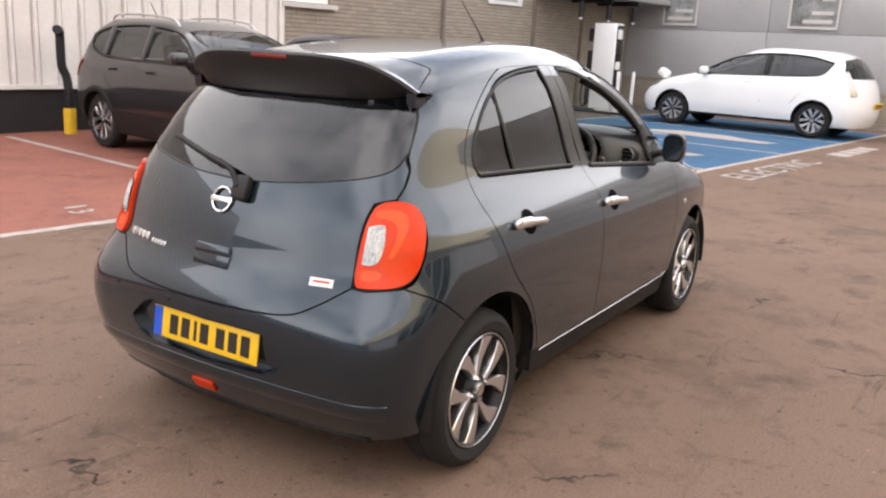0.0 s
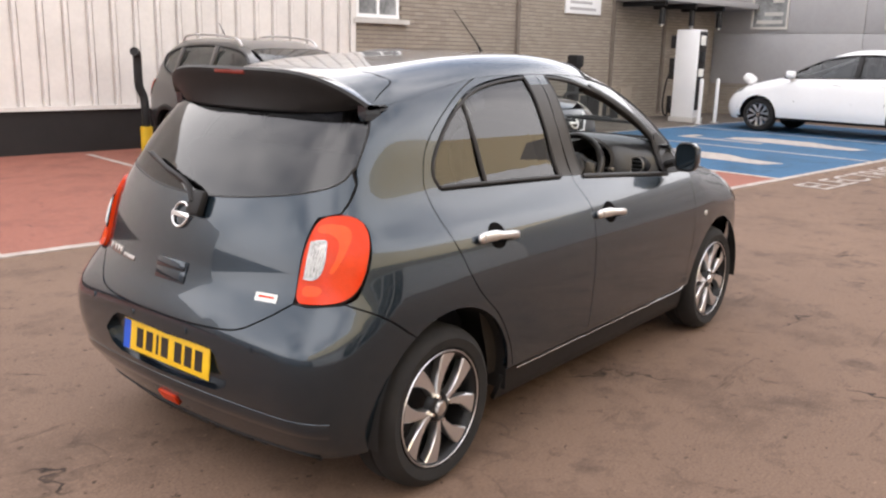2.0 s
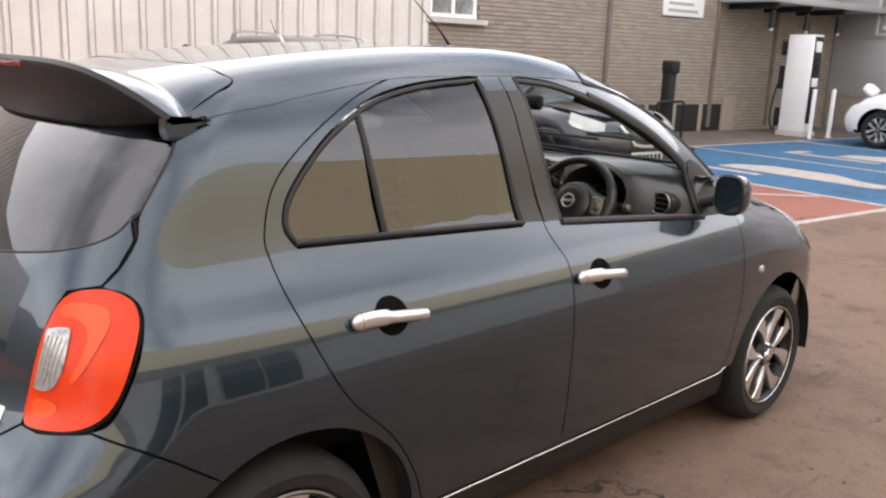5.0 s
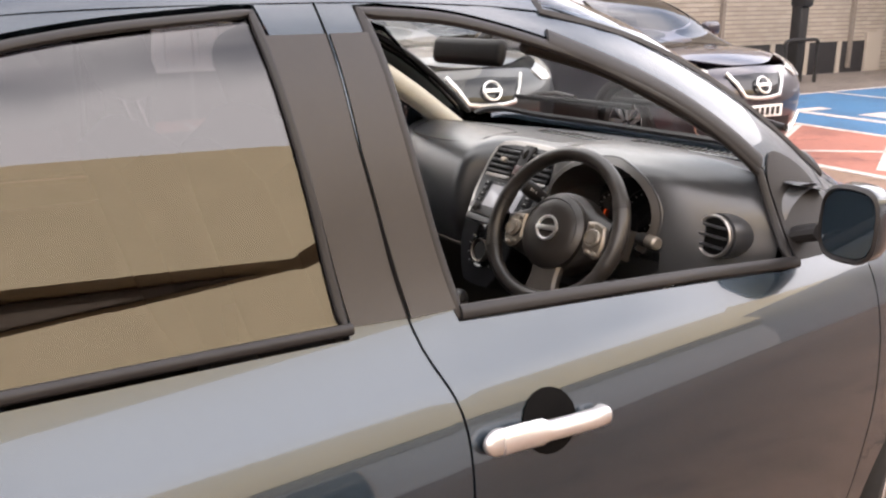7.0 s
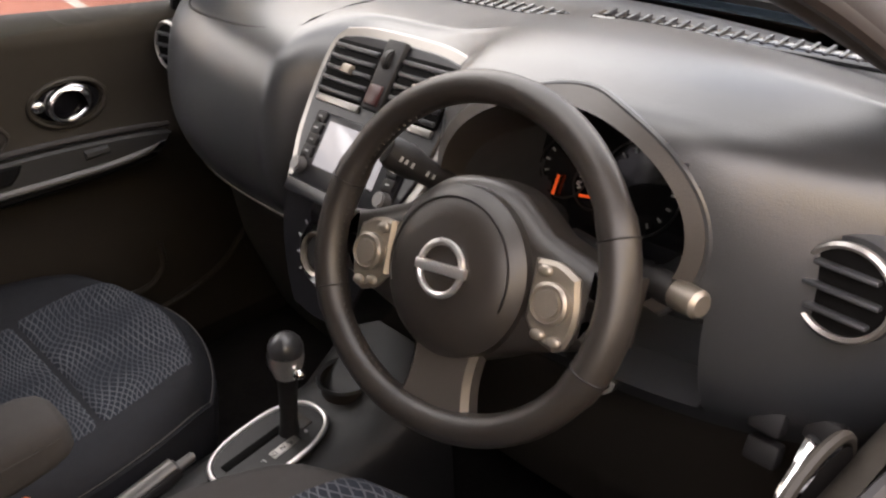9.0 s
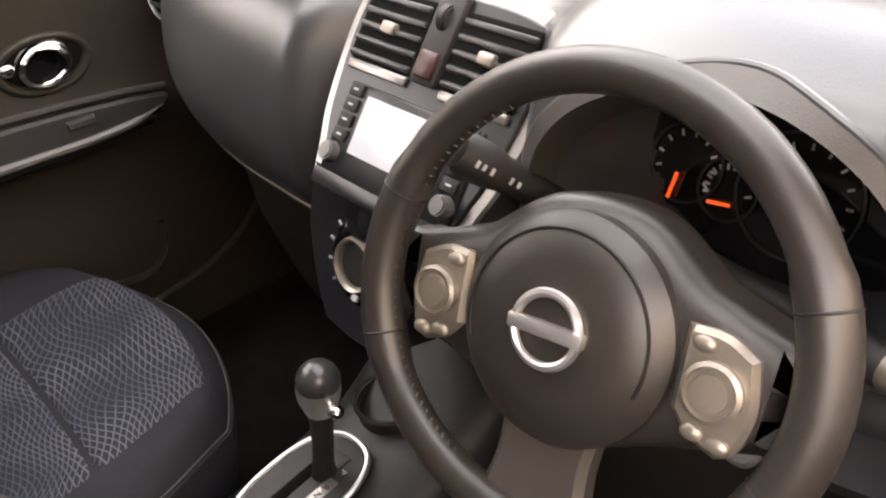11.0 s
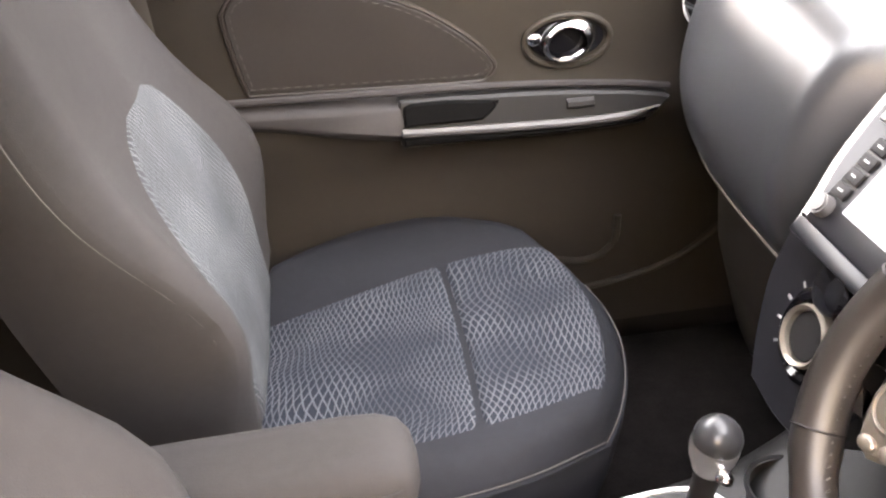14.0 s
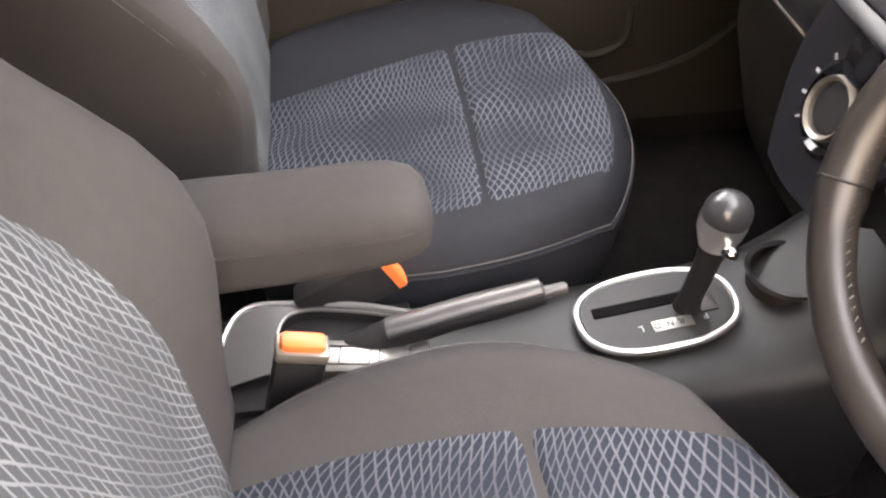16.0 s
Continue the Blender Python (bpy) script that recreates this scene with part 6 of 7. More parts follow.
for gx, gy, r, arc in ((-0.084, 0.010, 0.031, 230), (-0.040, 0.000, 0.023, 150), (0.018, 0.014, 0.048, 260)):
    part("gauge_ring", tube([(GA @ Vector((gx + (r + 0.004) * math.cos(a), gy + (r + 0.004) * math.sin(a), 0.004))) for a in np.linspace(0, 2 * math.pi, 40, endpoint=False)], 0.0013, 6, True), M_CONSOLE if r > 0.04 else M_BLACK, ga)
    for k in range(9 if r < 0.04 else 13):
        a = radians(200 - arc / (8 if r < 0.04 else 12) * k)
        part("gauge_mark", box(0.0055, 0.0022, 0.0008, at=GA @ pose(gx + 0.86 * r * math.cos(a), gy + 0.86 * r * math.sin(a), 0.003, 0, 0, math.degrees(a))), M_DIALMARK, ga, smooth=False)
part("needle", box(0.003, 0.024, 0.002, at=GA @ pose(-0.089, -0.012, 0.006, 0, 0, -6)), M_NEEDLE, ga, smooth=False)
part("needle", box(0.021, 0.003, 0.002, at=GA @ pose(-0.043, -0.013, 0.006, 0, 0, 8)), M_NEEDLE, ga, smooth=False)

# steering wheel
SWZ = Vector((-math.cos(0.4531) * math.cos(0.0773), -math.cos(0.4531) * math.sin(0.0773), math.sin(0.4531)))
SWX = Vector((0, 0, 1)).cross(SWZ).normalized()
SW = Matrix.Translation(Vector((1.6374, -0.3028, 0.9661)) + SWZ * 0.021) @ Matrix((SWX, SWZ.cross(SWX), SWZ)).transposed().to_4x4() @ pose(0, 0, 0, 0, 0, 5.2)


def sw(x, y, z=0.0, rx=0, ry=0, rz=0):
    return SW @ pose(x, y, z, rx, ry, rz)


RW_ = 0.1735


def rim_at(a, b=0.0, r=0.0):
    """A place on the wheel's rim, slightly flatter below."""
    R = RW_ - 0.020 * max(0.0, -math.sin(a)) ** 2
    return SW @ Vector(((R + r * math.cos(b)) * math.cos(a), (R + r * math.cos(b)) * math.sin(a), -0.021 + r * math.sin(b)))


wheel_ = part("steering_wheel", tube([rim_at(a) for a in np.linspace(0, 2 * math.pi, 72, endpoint=False)],
                                     [0.0162 + 0.0022 * (abs(math.sin(a)) < 0.45) for a in np.linspace(0, 2 * math.pi, 72, endpoint=False)], 16, True), M_LEATHER, CAR, "black leather steering wheel with silver spokes")
for a0 in (20, 160, 200, 340):
    part("rim_seam", tube([rim_at(radians(a0), b, 0.0186) for b in np.linspace(0, 2 * math.pi, 16, endpoint=False)], 0.0010, 6, True), M_TRIM, wheel_)
for a0 in list(range(118, 242, 3)):
    a = radians(a0)
    q = SW.inverted() @ rim_at(a, radians(165), 0.0178)
    part("stitch", box(0.0042, 0.0010, 0.0010, at=sw(q[0], q[1], q[2], 0, 0, a0 + 35)), M_THREAD, wheel_, smooth=False)
prof = [(0.0, 0.001), (0.05, -0.001), (0.072, -0.007), (0.0835, -0.018), (0.086, -0.06), (0.06, -0.075)]
part("airbag_pad", lathe(prof, 48, SW @ Matrix.Translation((0, -0.004, 0.0))), M_LEATHER, wheel_, "round black airbag pad")
part("pad_groove", tube([SW @ Vector((0.071 * math.cos(a), -0.004 + 0.071 * math.sin(a), -0.0065)) for a in np.linspace(radians(-20), radians(200), 40)], 0.0013, 6), M_TRIM, wheel_)
hub_o = runs([(-0.09, 0.042), (-0.035, 0.078), (0.035, 0.078), (0.09, 0.042)], [(0.09, 0.042), (0.15, 0.022), (0.17, 0.02)], [(0.17, 0.02), (0.166, -0.045)], [(0.166, -0.045), (0.12, -0.06), (0.075, -0.075), (0.03, -0.095), (0.0, -0.10), (-0.03, -0.095), (-0.075, -0.075), (-0.12, -0.06), (-0.166, -0.045)],
             [(-0.166, -0.045), (-0.17, 0.02)], [(-0.17, 0.02), (-0.15, 0.022), (-0.09, 0.042)])
bm = soft_plate(hub_o, 0.055, 0.026)
bmesh.ops.transform(bm, matrix=sw(0, 0.008, -0.026), verts=bm.verts)
part("hub_cover", bm, M_LEATHER, wheel_)
for sx in (-1, 1):
    tr_ = [(sx * a, b) for a, b in runs([(0.086, 0.016), (0.112, 0.016), (0.134, 0.006)], [(0.134, 0.006), (0.139, -0.028), (0.132, -0.055), (0.120, -0.063)], [(0.120, -0.063), (0.10, -0.055), (0.086, -0.040)], [(0.086, -0.040), (0.086, 0.016)])]
    bm = plate(tr_, 0.012, 0.004)
    bmesh.ops.transform(bm, matrix=sw(0, 0.012, -0.019), verts=bm.verts)
    tr = part("spoke_trim", bm, M_WARM, wheel_, "satin silver spoke trim with buttons")
    part("round_button", lathe([(0.0195, 0.0), (0.020, 0.007), (0.017, 0.009), (0.0158, 0.0065), (0.013, 0.0065), (0.012, 0.009), (0.0, 0.0095)], 32, sw(sx * 0.112, -0.0085, -0.0195)), M_WARM, tr)
    for bx, by in ((0.1, 0.007), (0.104, -0.050), (0.122, -0.053)):
        part("small_button", ball(0.0065, (1.2, 0.9, 0.6), sw(sx * bx, by + 0.012, -0.0185)), M_WARM, tr)
lo_ = runs([(-0.042, -0.07), (0.042, -0.07)], [(0.042, -0.07), (0.038, -0.12), (0.05, -0.172)], [(0.05, -0.172), (0.0, -0.176), (-0.05, -0.172)], [(-0.05, -0.172), (-0.038, -0.12), (-0.042, -0.07)])
bm = plate(lo_, 0.02, 0.006)
bmesh.ops.transform(bm, matrix=sw(0, 0.012, -0.030, -4, 0, 0), verts=bm.verts)
part("lower_spoke", bm, mat("grey_spoke", (0.07, 0.062, 0.055), 0.38, 0.4, vary=0.06, vary_scale=20), wheel_, "grey lower spoke")
ring_badge("wheel_badge", 0.0255, 0.0035, sw(0, -0.002, 0.003), wheel_, M_SATIN)
part("column_shroud", loft([[SW @ Vector((w_ * math.cos(a), -0.012 + h_ * math.sin(a), z_)) for a in np.linspace(0, 2 * math.pi, 24, endpoint=False)] for z_, w_, h_ in ((-0.05, 0.06, 0.05), (-0.07, 0.075, 0.062), (-0.15, 0.07, 0.06), (-0.21, 0.05, 0.05))]), M_BLACK, CAR, "black steering column shroud")
S0, S1 = Vector((1.772, -0.21, 0.951)), Vector((1.683, -0.158, 1.032))
stl = part("wiper_stalk", tube([S0.lerp(S1, f) for f in (-0.5, 0.0, 0.35, 0.70, 0.78, 0.97, 1.03)], [0.0125, 0.0125, 0.0140, 0.0155, 0.0185, 0.0185, 0.0150], 16), M_BLACK, CAR, "black wiper stalk with white marks")
cross_ = (S1 - S0).cross(Vector((-0.6, -0.75, 0.3))).normalized()
out_ = cross_.cross((S1 - S0).normalized())
STM = Matrix((cross_, (S1 - S0).normalized(), out_)).transposed().to_4x4()
for f, w_ in ((0.32, 0.004), (0.36, 0.006), (0.60, 0.005), (0.66, 0.006), (0.82, 0.006), (0.88, 0.005), (0.93, 0.006)):
    part("stalk_mark", box(w_, 0.0028, 0.001, at=Matrix.Translation(S0.lerp(S1, f) - out_ * (-0.0152 if f < 0.75 else -0.0187)) @ STM), M_DIALMARK, stl, smooth=False)
R0, R1 = Vector((1.772, -0.37, 0.952)), Vector((1.738, -0.506, 0.962))
str_ = part("indicator_stalk", tube([R0.lerp(R1, f) for f in (-0.3, 0.0, 0.55, 0.62, 0.80)], [0.010, 0.010, 0.0115, 0.0150, 0.0150], 16), M_BLACK, CAR, "black indicator stalk with a satin end")
part("stalk_end", tube([R0.lerp(R1, f) for f in (0.78, 0.80, 0.99, 1.02)], [0.013, 0.0145, 0.0140, 0.010], 20), M_WARM, str_)
part("start_button", lathe([(0.018, 0.0), (0.019, 0.01), (0.014, 0.013), (0.0, 0.012)], 28, look((1.775, -0.385, 0.80), (2.7, -0.385, 0.45))), M_SATIN, dash, "round start button")
for k, (y, z) in enumerate(((-0.56, 0.83), (-0.605, 0.83), (-0.56, 0.79), (-0.605, 0.79), (-0.65, 0.79))):
    part("dash_switch", box(0.02, 0.034, 0.026, 0.004, at=pose(1.795 + (0.02 if y < -0.6 else 0), y, z, 0, 20, 0)), M_BLACK, dash)

# centre console
CON_Z = 0.56
con = part("centre_console", loft([[(x, 0.022 + w_ * math.copysign(abs(math.cos(a)) ** 0.5, math.cos(a)), 0.30 + (zt - 0.30) * (0.5 + 0.5 * math.copysign(abs(math.sin(a)) ** 0.35, math.sin(a)))) for a in np.linspace(0, 2 * math.pi, 32, endpoint=False)]
                                   for x, w_, zt in ((1.02, 0.085, 0.53), (1.06, 0.098, 0.555), (1.3, 0.10, 0.555), (1.45, 0.098, 0.556), (1.60, 0.105, 0.566), (1.70, 0.115, 0.58), (1.76, 0.12, 0.62), (1.80, 0.12, 0.66))]), M_CONSOLE, CAR, "dark grey centre console with a gear selector")
OV = Matrix.Translation((1.572, 0.028, 0.576)) @ pose(0, 0, 0, 0, -5, 3)
ovl = [(0.088 * math.copysign(abs(math.cos(a)) ** 0.8, math.cos(a)), 0.054 * math.copysign(abs(math.sin(a)) ** 0.8, math.sin(a))) for a in np.linspace(0, 2 * math.pi, 48, endpoint=False)]
part("selector_ring", tube([OV @ Vector((p[0], p[1], 0.002)) for p in ovl], 0.0040, 10, True), M_SATIN, con, "oval satin selector ring")
bm = plate([np.array(p) * 0.965 for p in ovl], 0.016, 0.002)
bmesh.ops.transform(bm, matrix=OV @ Matrix.Translation((0, 0, 0.003)), verts=bm.verts)
selp = part("selector_plate", bm, M_CONSOLE, con, "dark oval gear selector plate")
part("selector_slot", box(0.115, 0.014, 0.003, 0.001, at=OV @ pose(-0.012, 0.010, 0.0035)), M_HOLE, selp)
part("selector_slot", box(0.02, 0.035, 0.003, 0.001, at=OV @ pose(0.055, 0.0, 0.0037)), M_INK, selp)
part("gate_plate", box(0.045, 0.015, 0.002, 0.0008, at=OV @ pose(0.010, -0.024, 0.0035)), M_SILVER, selp)
for ch_, gx in (("P", 0.058), ("R", 0.024), ("N", 0.008), ("D", -0.010), ("L", -0.032)):
    flat_text("gate_letter", ch_, 0.011, OV @ pose(gx * 0.8, -0.024, 0.0052, 0, 0, 180 + 90 - 90), M_DIALMARK if ch_ in "PL" else M_INK, "", selp, 0.0003)
lev = part("gear_lever", tube([(1.604, 0.026, 0.572), (1.607, 0.025, 0.60), (1.613, 0.023, 0.655), (1.617, 0.021, 0.70)], [0.016, 0.0125, 0.0135, 0.017], 16), M_BLACK, con, "black gear lever with a round knob")
part("lever_knob", ball(0.0245, (1, 1, 1.0), (1.618, 0.0205, 0.720), 28, 18), mat("satin_black_knob", (0.05, 0.05, 0.052), 0.28, 0.3, vary=0.05, vary_scale=20), lev)
part("knob_collar", lathe([(0.0245, 0.008), (0.0251, 0.002), (0.0235, -0.010), (0.0190, -0.021), (0.0160, -0.029)], 28, pose(1.6165, 0.0215, 0.706, 0, 6, 0)), M_SATIN, lev, "bright satin collar")
part("release_button", ball(0.0085, (1.1, 1.2, 0.9), (1.616, -0.008, 0.694)), M_CHROME, lev)
part("cup_holder", lathe([(0.041, 0.0), (0.041, -0.05), (0.0, -0.05)], 32, pose(1.725, 0.045, 0.60)), M_INK, con)
part("cup_holder", lathe([(0.041, 0.002), (0.045, 0.005), (0.047, 0.0)], 32, pose(1.725, 0.045, 0.60)), M_DASH, con)
# handbrake and rear tray
hb = part("handbrake", tube([(1.235, 0.032, 0.560), (1.29, 0.033, 0.583), (1.36, 0.034, 0.600), (1.43, 0.036, 0.614), (1.445, 0.036, 0.616)], [(0.018, 0.015), (0.018, 0.015), (0.016, 0.014), (0.0155, 0.0135), (0.012, 0.011)], 14), M_BLACK, con, "black handbrake with a satin top")
part("brake_cap", tube([(1.275, 0.032, 0.590), (1.36, 0.034, 0.611), (1.440, 0.036, 0.626)], [(0.008, 0.0135), (0.008, 0.013), (0.007, 0.012)], 12, flat=(0, 0, 1)), mat("worn_satin_grip", (0.10, 0.095, 0.09), 0.35, 0.4, vary=0.15, vary_scale=30), hb)
part("brake_button", cyl(0.0075, 0.0065, 0.03, 16, pose(1.455, 0.0365, 0.618, 0, 78, 0), 0.002), M_GRABSTRIP, hb)
tray = part("tray_surround", box(0.27, 0.13, 0.012, 0.004, at=(1.17, 0.03, 0.556)), M_CONSOLE, con, "satin tray with a rounded well and switches")
t_out = spl([(1.09, -0.02), (1.105, 0.065), (1.130, 0.094), (1.175, 0.093), (1.216, 0.087), (1.26, 0.077), (1.306, 0.060)], 6)
t_in = spl([(1.156, 0.0), (1.158, 0.050), (1.168, 0.074), (1.190, 0.081), (1.22, 0.077), (1.26, 0.067), (1.298, 0.053)], 6)
level = lambda line, z: [(q[0], q[1], z) for q in line]
part("tray_frame", loft([level(t_out, 0.556), level(t_out, 0.578), level(t_in, 0.578)], False, False), M_GRABSTRIP, tray, "satin tray frame")
part("tray_wall", loft([level(t_in, 0.578), level(t_in, 0.561)], False, False), M_BLACK, tray)
part("tray_rim", tube(level(t_out, 0.579), 0.0032, 8), M_SATIN, tray, "bright tray rim")
part("well_rim", tube(level(t_in, 0.578), 0.0018, 8), M_SILVER, tray)
SWP = pose(1.243, 0.012, 0.568, 0, 0, -9)
swp = part("switch_panel", box(0.15, 0.044, 0.014, 0.004, at=SWP), M_SILVER, tray, "silver switch panel")
for x0 in (-0.052, -0.020, 0.022):
    part("switch_gap", tube([SWP @ Vector((x0 + a * 0.032, b * 0.024 - 0.012, 0.0072)) for a, b in ((0, 0), (1, 0), (1, 1), (0, 1))], 0.0013, 6, True), M_INK, swp)


# seats
def pillow(hx, hy, zf, skirt, k=0.55, n=26, taper=0.0):
    """A cushion over a rounded plan: zf(s, t) is its top, skirt its depth."""
    bm = bmesh.new()
    g = [[None] * (n + 1) for _ in range(n + 1)]
    for i in range(n + 1):
        for j in range(n + 1):
            s, t = math.sin(math.pi / 2 * (2 * i / n - 1)), math.sin(math.pi / 2 * (2 * j / n - 1))
            x, y = hx * s * math.sqrt(1 - k * t * t / 2), hy * t * math.sqrt(1 - k * s * s / 2) * (1 - taper * (s + 1) / 2)
            e = max(abs(s), abs(t))
            g[i][j] = bm.verts.new((x, y, zf(s, t) - 0.035 * max(0.0, (e - 0.82) / 0.18) ** 2.2))
    for i in range(n):
        for j in range(n):
            bm.faces.new((g[i][j], g[i + 1][j], g[i + 1][j + 1], g[i][j + 1]))
    rim = [g[i][0] for i in range(n + 1)] + [g[n][j] for j in range(1, n + 1)] + [g[i][n] for i in range(n - 1, -1, -1)] + [g[0][j] for j in range(n - 1, 0, -1)]
    prev = rim
    for dz, f in ((0.012, 1.012), (0.035, 1.015), (skirt * 0.6, 0.99), (skirt, 0.93)):
        cur = [bm.verts.new((v.co.x * f, v.co.y * f, v.co.z - dz if dz < 0.05 else min(v.co.z - 0.05, -dz))) for v in rim]
        for a in range(len(rim)):
            b = (a + 1) % len(rim)
            bm.faces.new((prev[a], cur[a], cur[b], prev[b]))
        prev = cur
    bm.faces.new(prev)
    bmesh.ops.recalc_face_normals(bm, faces=bm.faces)
    return bm


def patch(hx, hy, zf, s0, s1, edge, k=0.55, up=0.004, n=22, m_=16, taper=0.0, sink=None, inner=None, far=None):
    """The middle panel of a cushion, from s0 to s1, between -edge(s) and edge(s)."""
    bm = bmesh.new()
    rows = []
    for i in range(n + 1):
        s = s0 + (s1 - s0) * i / n
        row = []
        for j in range(m_ + 1):
            t = 2 * j / m_ - 1
            t *= far(s) if far and t > 0 else edge(s)
            if inner and t * inner[1] > 0:
                t *= inner[0] / 0.64
            x, y = hx * s * math.sqrt(1 - k * t * t / 2), hy * t * math.sqrt(1 - k * s * s / 2) * (1 - taper * (s + 1) / 2)
            b = min(i, n - i, j, m_ - j)
            d = sink(s) if sink else 0.0
            e = max(abs(s), abs(t))
            row.append(bm.verts.new((x, y, zf(s, t) - 0.035 * max(0.0, (e - 0.82) / 0.18) ** 2.2 + (up if b else -0.003) - d)))
        rows.append(row)
    for i in range(n):
        for j in range(m_):
            bm.faces.new((rows[i][j], rows[i + 1][j], rows[i + 1][j + 1], rows[i][j + 1]))
    bmesh.ops.recalc_face_normals(bm, faces=bm.faces)
    return bm


def seat(ym, dx=0.0, dz=0.0, hy=0.253, bdx=0.0, tin=0.64, hx=0.262, cloth=None, kp=0.92):
    own = "driver's seat" if ym < 0 else "front passenger seat"
    zc = lambda s, t: (0.028 if ym < 0 or t < 0 else 0.043) * abs(t) ** 2.5 + 0.018 * (s + 1) - 0.016 - 0.03 * max(0.0, s - 0.7) ** 2 * 4 - 0.040 * max(0.0, s) ** 2 * t * t
    at = pose(1.345 + dx, ym, 0.612 + dz, 0, -1.5, 0)

    def put(bm, m):
        bmesh.ops.transform(bm, matrix=m, verts=bm.verts)
        return bm
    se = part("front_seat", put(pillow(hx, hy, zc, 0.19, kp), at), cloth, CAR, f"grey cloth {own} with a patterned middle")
    groove = lambda s: 0.0068 * math.exp(-((s - 0.22) / 0.020) ** 2)
    part("seat_panel", put(patch(hx, hy, zc, -0.92, 0.90, lambda s: (0.64 if ym < 0 else 0.57) - 0.03 * s, kp, sink=groove, inner=(tin, -1 if ym > 0 else 1), n=84, far=(lambda s: 0.48 + 0.20 * s) if ym > 0 else None), at), M_LATTICE, se, "bluish cloth woven with pale diamonds, coloured as in shade")
    def rim_line(drop, grow):
        ring = [(q, -1.0) for q in np.linspace(-0.9, 0.999, 26)] + [(1.0, q) for q in np.linspace(-0.99, 0.99, 26)] + [(q, 1.0) for q in np.linspace(0.999, -0.9, 26)]
        return [at @ Vector((hx * p * math.sqrt(1 - kp * q * q / 2) * grow, hy * q * math.sqrt(1 - kp * p * p / 2) * grow, zc(p, q) - drop)) for p, q in ring]
    part("piping", tube(rim_line(0.043, 1.0125), 0.0030, 6), cloth, se, "raised cloth welt")
    part("seam", tube(rim_line(0.0360, 1.0105), 0.0007, 6), M_THREAD, se)
    # backrest: local x up the back, z forward
    bh = 0.255 if ym < 0 else 0.268
    lean = 17
    zb = lambda s, t: (0.014 + 0.078 * math.exp(-((s + 0.28) / 0.44) ** 2)) * abs(t) ** 2.6 + 0.02 * (1 - s * s) * (1 - abs(t)) - 0.02 * max(0.0, -s - 0.4)
    bt = Matrix.Translation((1.165 + bdx, ym, 0.60 + dz)) @ Matrix((Vector((-math.sin(radians(lean)), 0, math.cos(radians(lean)))), Vector((0, 1, 0)), Vector((-math.cos(radians(lean)), 0, -math.sin(radians(lean)))) * -1)).transposed().to_4x4() @ Matrix.Translation((0.315, 0, -0.02))
    part("backrest", put(pillow(0.33, bh, zb, 0.13, 0.5, taper=0.16), bt), M_SEATLIT, se, "tall grey cloth backrest with side bolsters")
    part("back_panel", put(patch(0.33, bh, zb, -0.95, 0.31, lambda s: 0.66 * max(0.03, 1 - ((s + 0.95) / 1.27) ** 6) ** 0.5, 0.5, taper=0.16), bt), M_LATTICE_B, se, "woven pale diamond cloth, coloured as if lit")
    for e in (-1, 1):
        ln = []
        for s in np.linspace(-0.95, 0.9, 26):
            t = e * 0.985
            x, y = 0.33 * s * math.sqrt(1 - 0.25 * t * t), bh * t * math.sqrt(1 - 0.25 * s * s) * (1 - 0.16 * (s + 1) / 2)
            ln.append(bt @ Vector((x, y * 1.015, zb(s, t) - 0.045)))
        part("piping", tube(ln, 0.003, 6), M_THREAD, se)
    part("headrest", put(box(0.17, 0.25, 0.10, 0.045, 4), bt @ Matrix.Translation((0.45 - dz, 0, 0.0))), M_SEATLIT, se)
    for e in (-1, 1):
        part("headrest_post", put(cyl(0.007, 0.007, 0.12, 12), bt @ pose(0.35, e * 0.06, -0.01, 0, 90, 0)), M_CHROME, se)
    part("seat_base", box(0.42, 0.40, 0.10 + dz, 0.02, at=(1.32 + dx, ym, 0.375 + dz / 2)), M_BLACK, se)
    return se


# passenger cushion is coloured as in shade, driver's as in light
ps = seat(0.388, 0.008, 0.0, 0.292, 0.018, 0.90, 0.280, M_SEATSHADE)
ds = seat(-0.368, -0.032, 0.10, 0.268, 0.016, 0.66, 0.270, M_SEATLIT)
rings = []
for x, w_, h_, hb_, dz_ in ((0.98, 0.042, 0.036, 0.034, 0.0), (1.06, 0.044, 0.037, 0.033, 0.002), (1.14, 0.045, 0.038, 0.030, 0.004), (1.20, 0.045, 0.038, 0.026, 0.005), (1.26, 0.045, 0.038, 0.020, 0.007), (1.285, 0.0435, 0.036, 0.017, 0.008), (1.302, 0.038, 0.031, 0.014, 0.009), (1.311, 0.028, 0.023, 0.012, 0.009), (1.315, 0.012, 0.010, 0.006, 0.009)):
    rings.append([(x, -0.066 + w_ * math.copysign(abs(math.cos(a)) ** 0.55, math.cos(a)), 0.824 + dz_ + (h_ if math.sin(a) > 0 else hb_) * math.copysign(abs(math.sin(a)) ** 0.6, math.sin(a))) for a in np.linspace(0, 2 * math.pi, 32, endpoint=False)])
arm_ = part("armrest", loft(rings), M_SEATLIT, ds, "grey cloth folding armrest")
for e in (-1, 1):
    line = spl([(1.0, -0.066 + e * 0.0435, 0.862), (1.15, -0.066 + e * 0.0455, 0.865), (1.26, -0.066 + e * 0.0455, 0.867), (1.30, -0.066 + e * 0.042, 0.867), (1.318, -0.066 + e * 0.028, 0.864)], 8)
    part("armrest_seam", tube([Vector(q) - Vector((0.010, 0, 0.018)) for q in line], 0.0010, 6), M_SEATLIT, arm_)
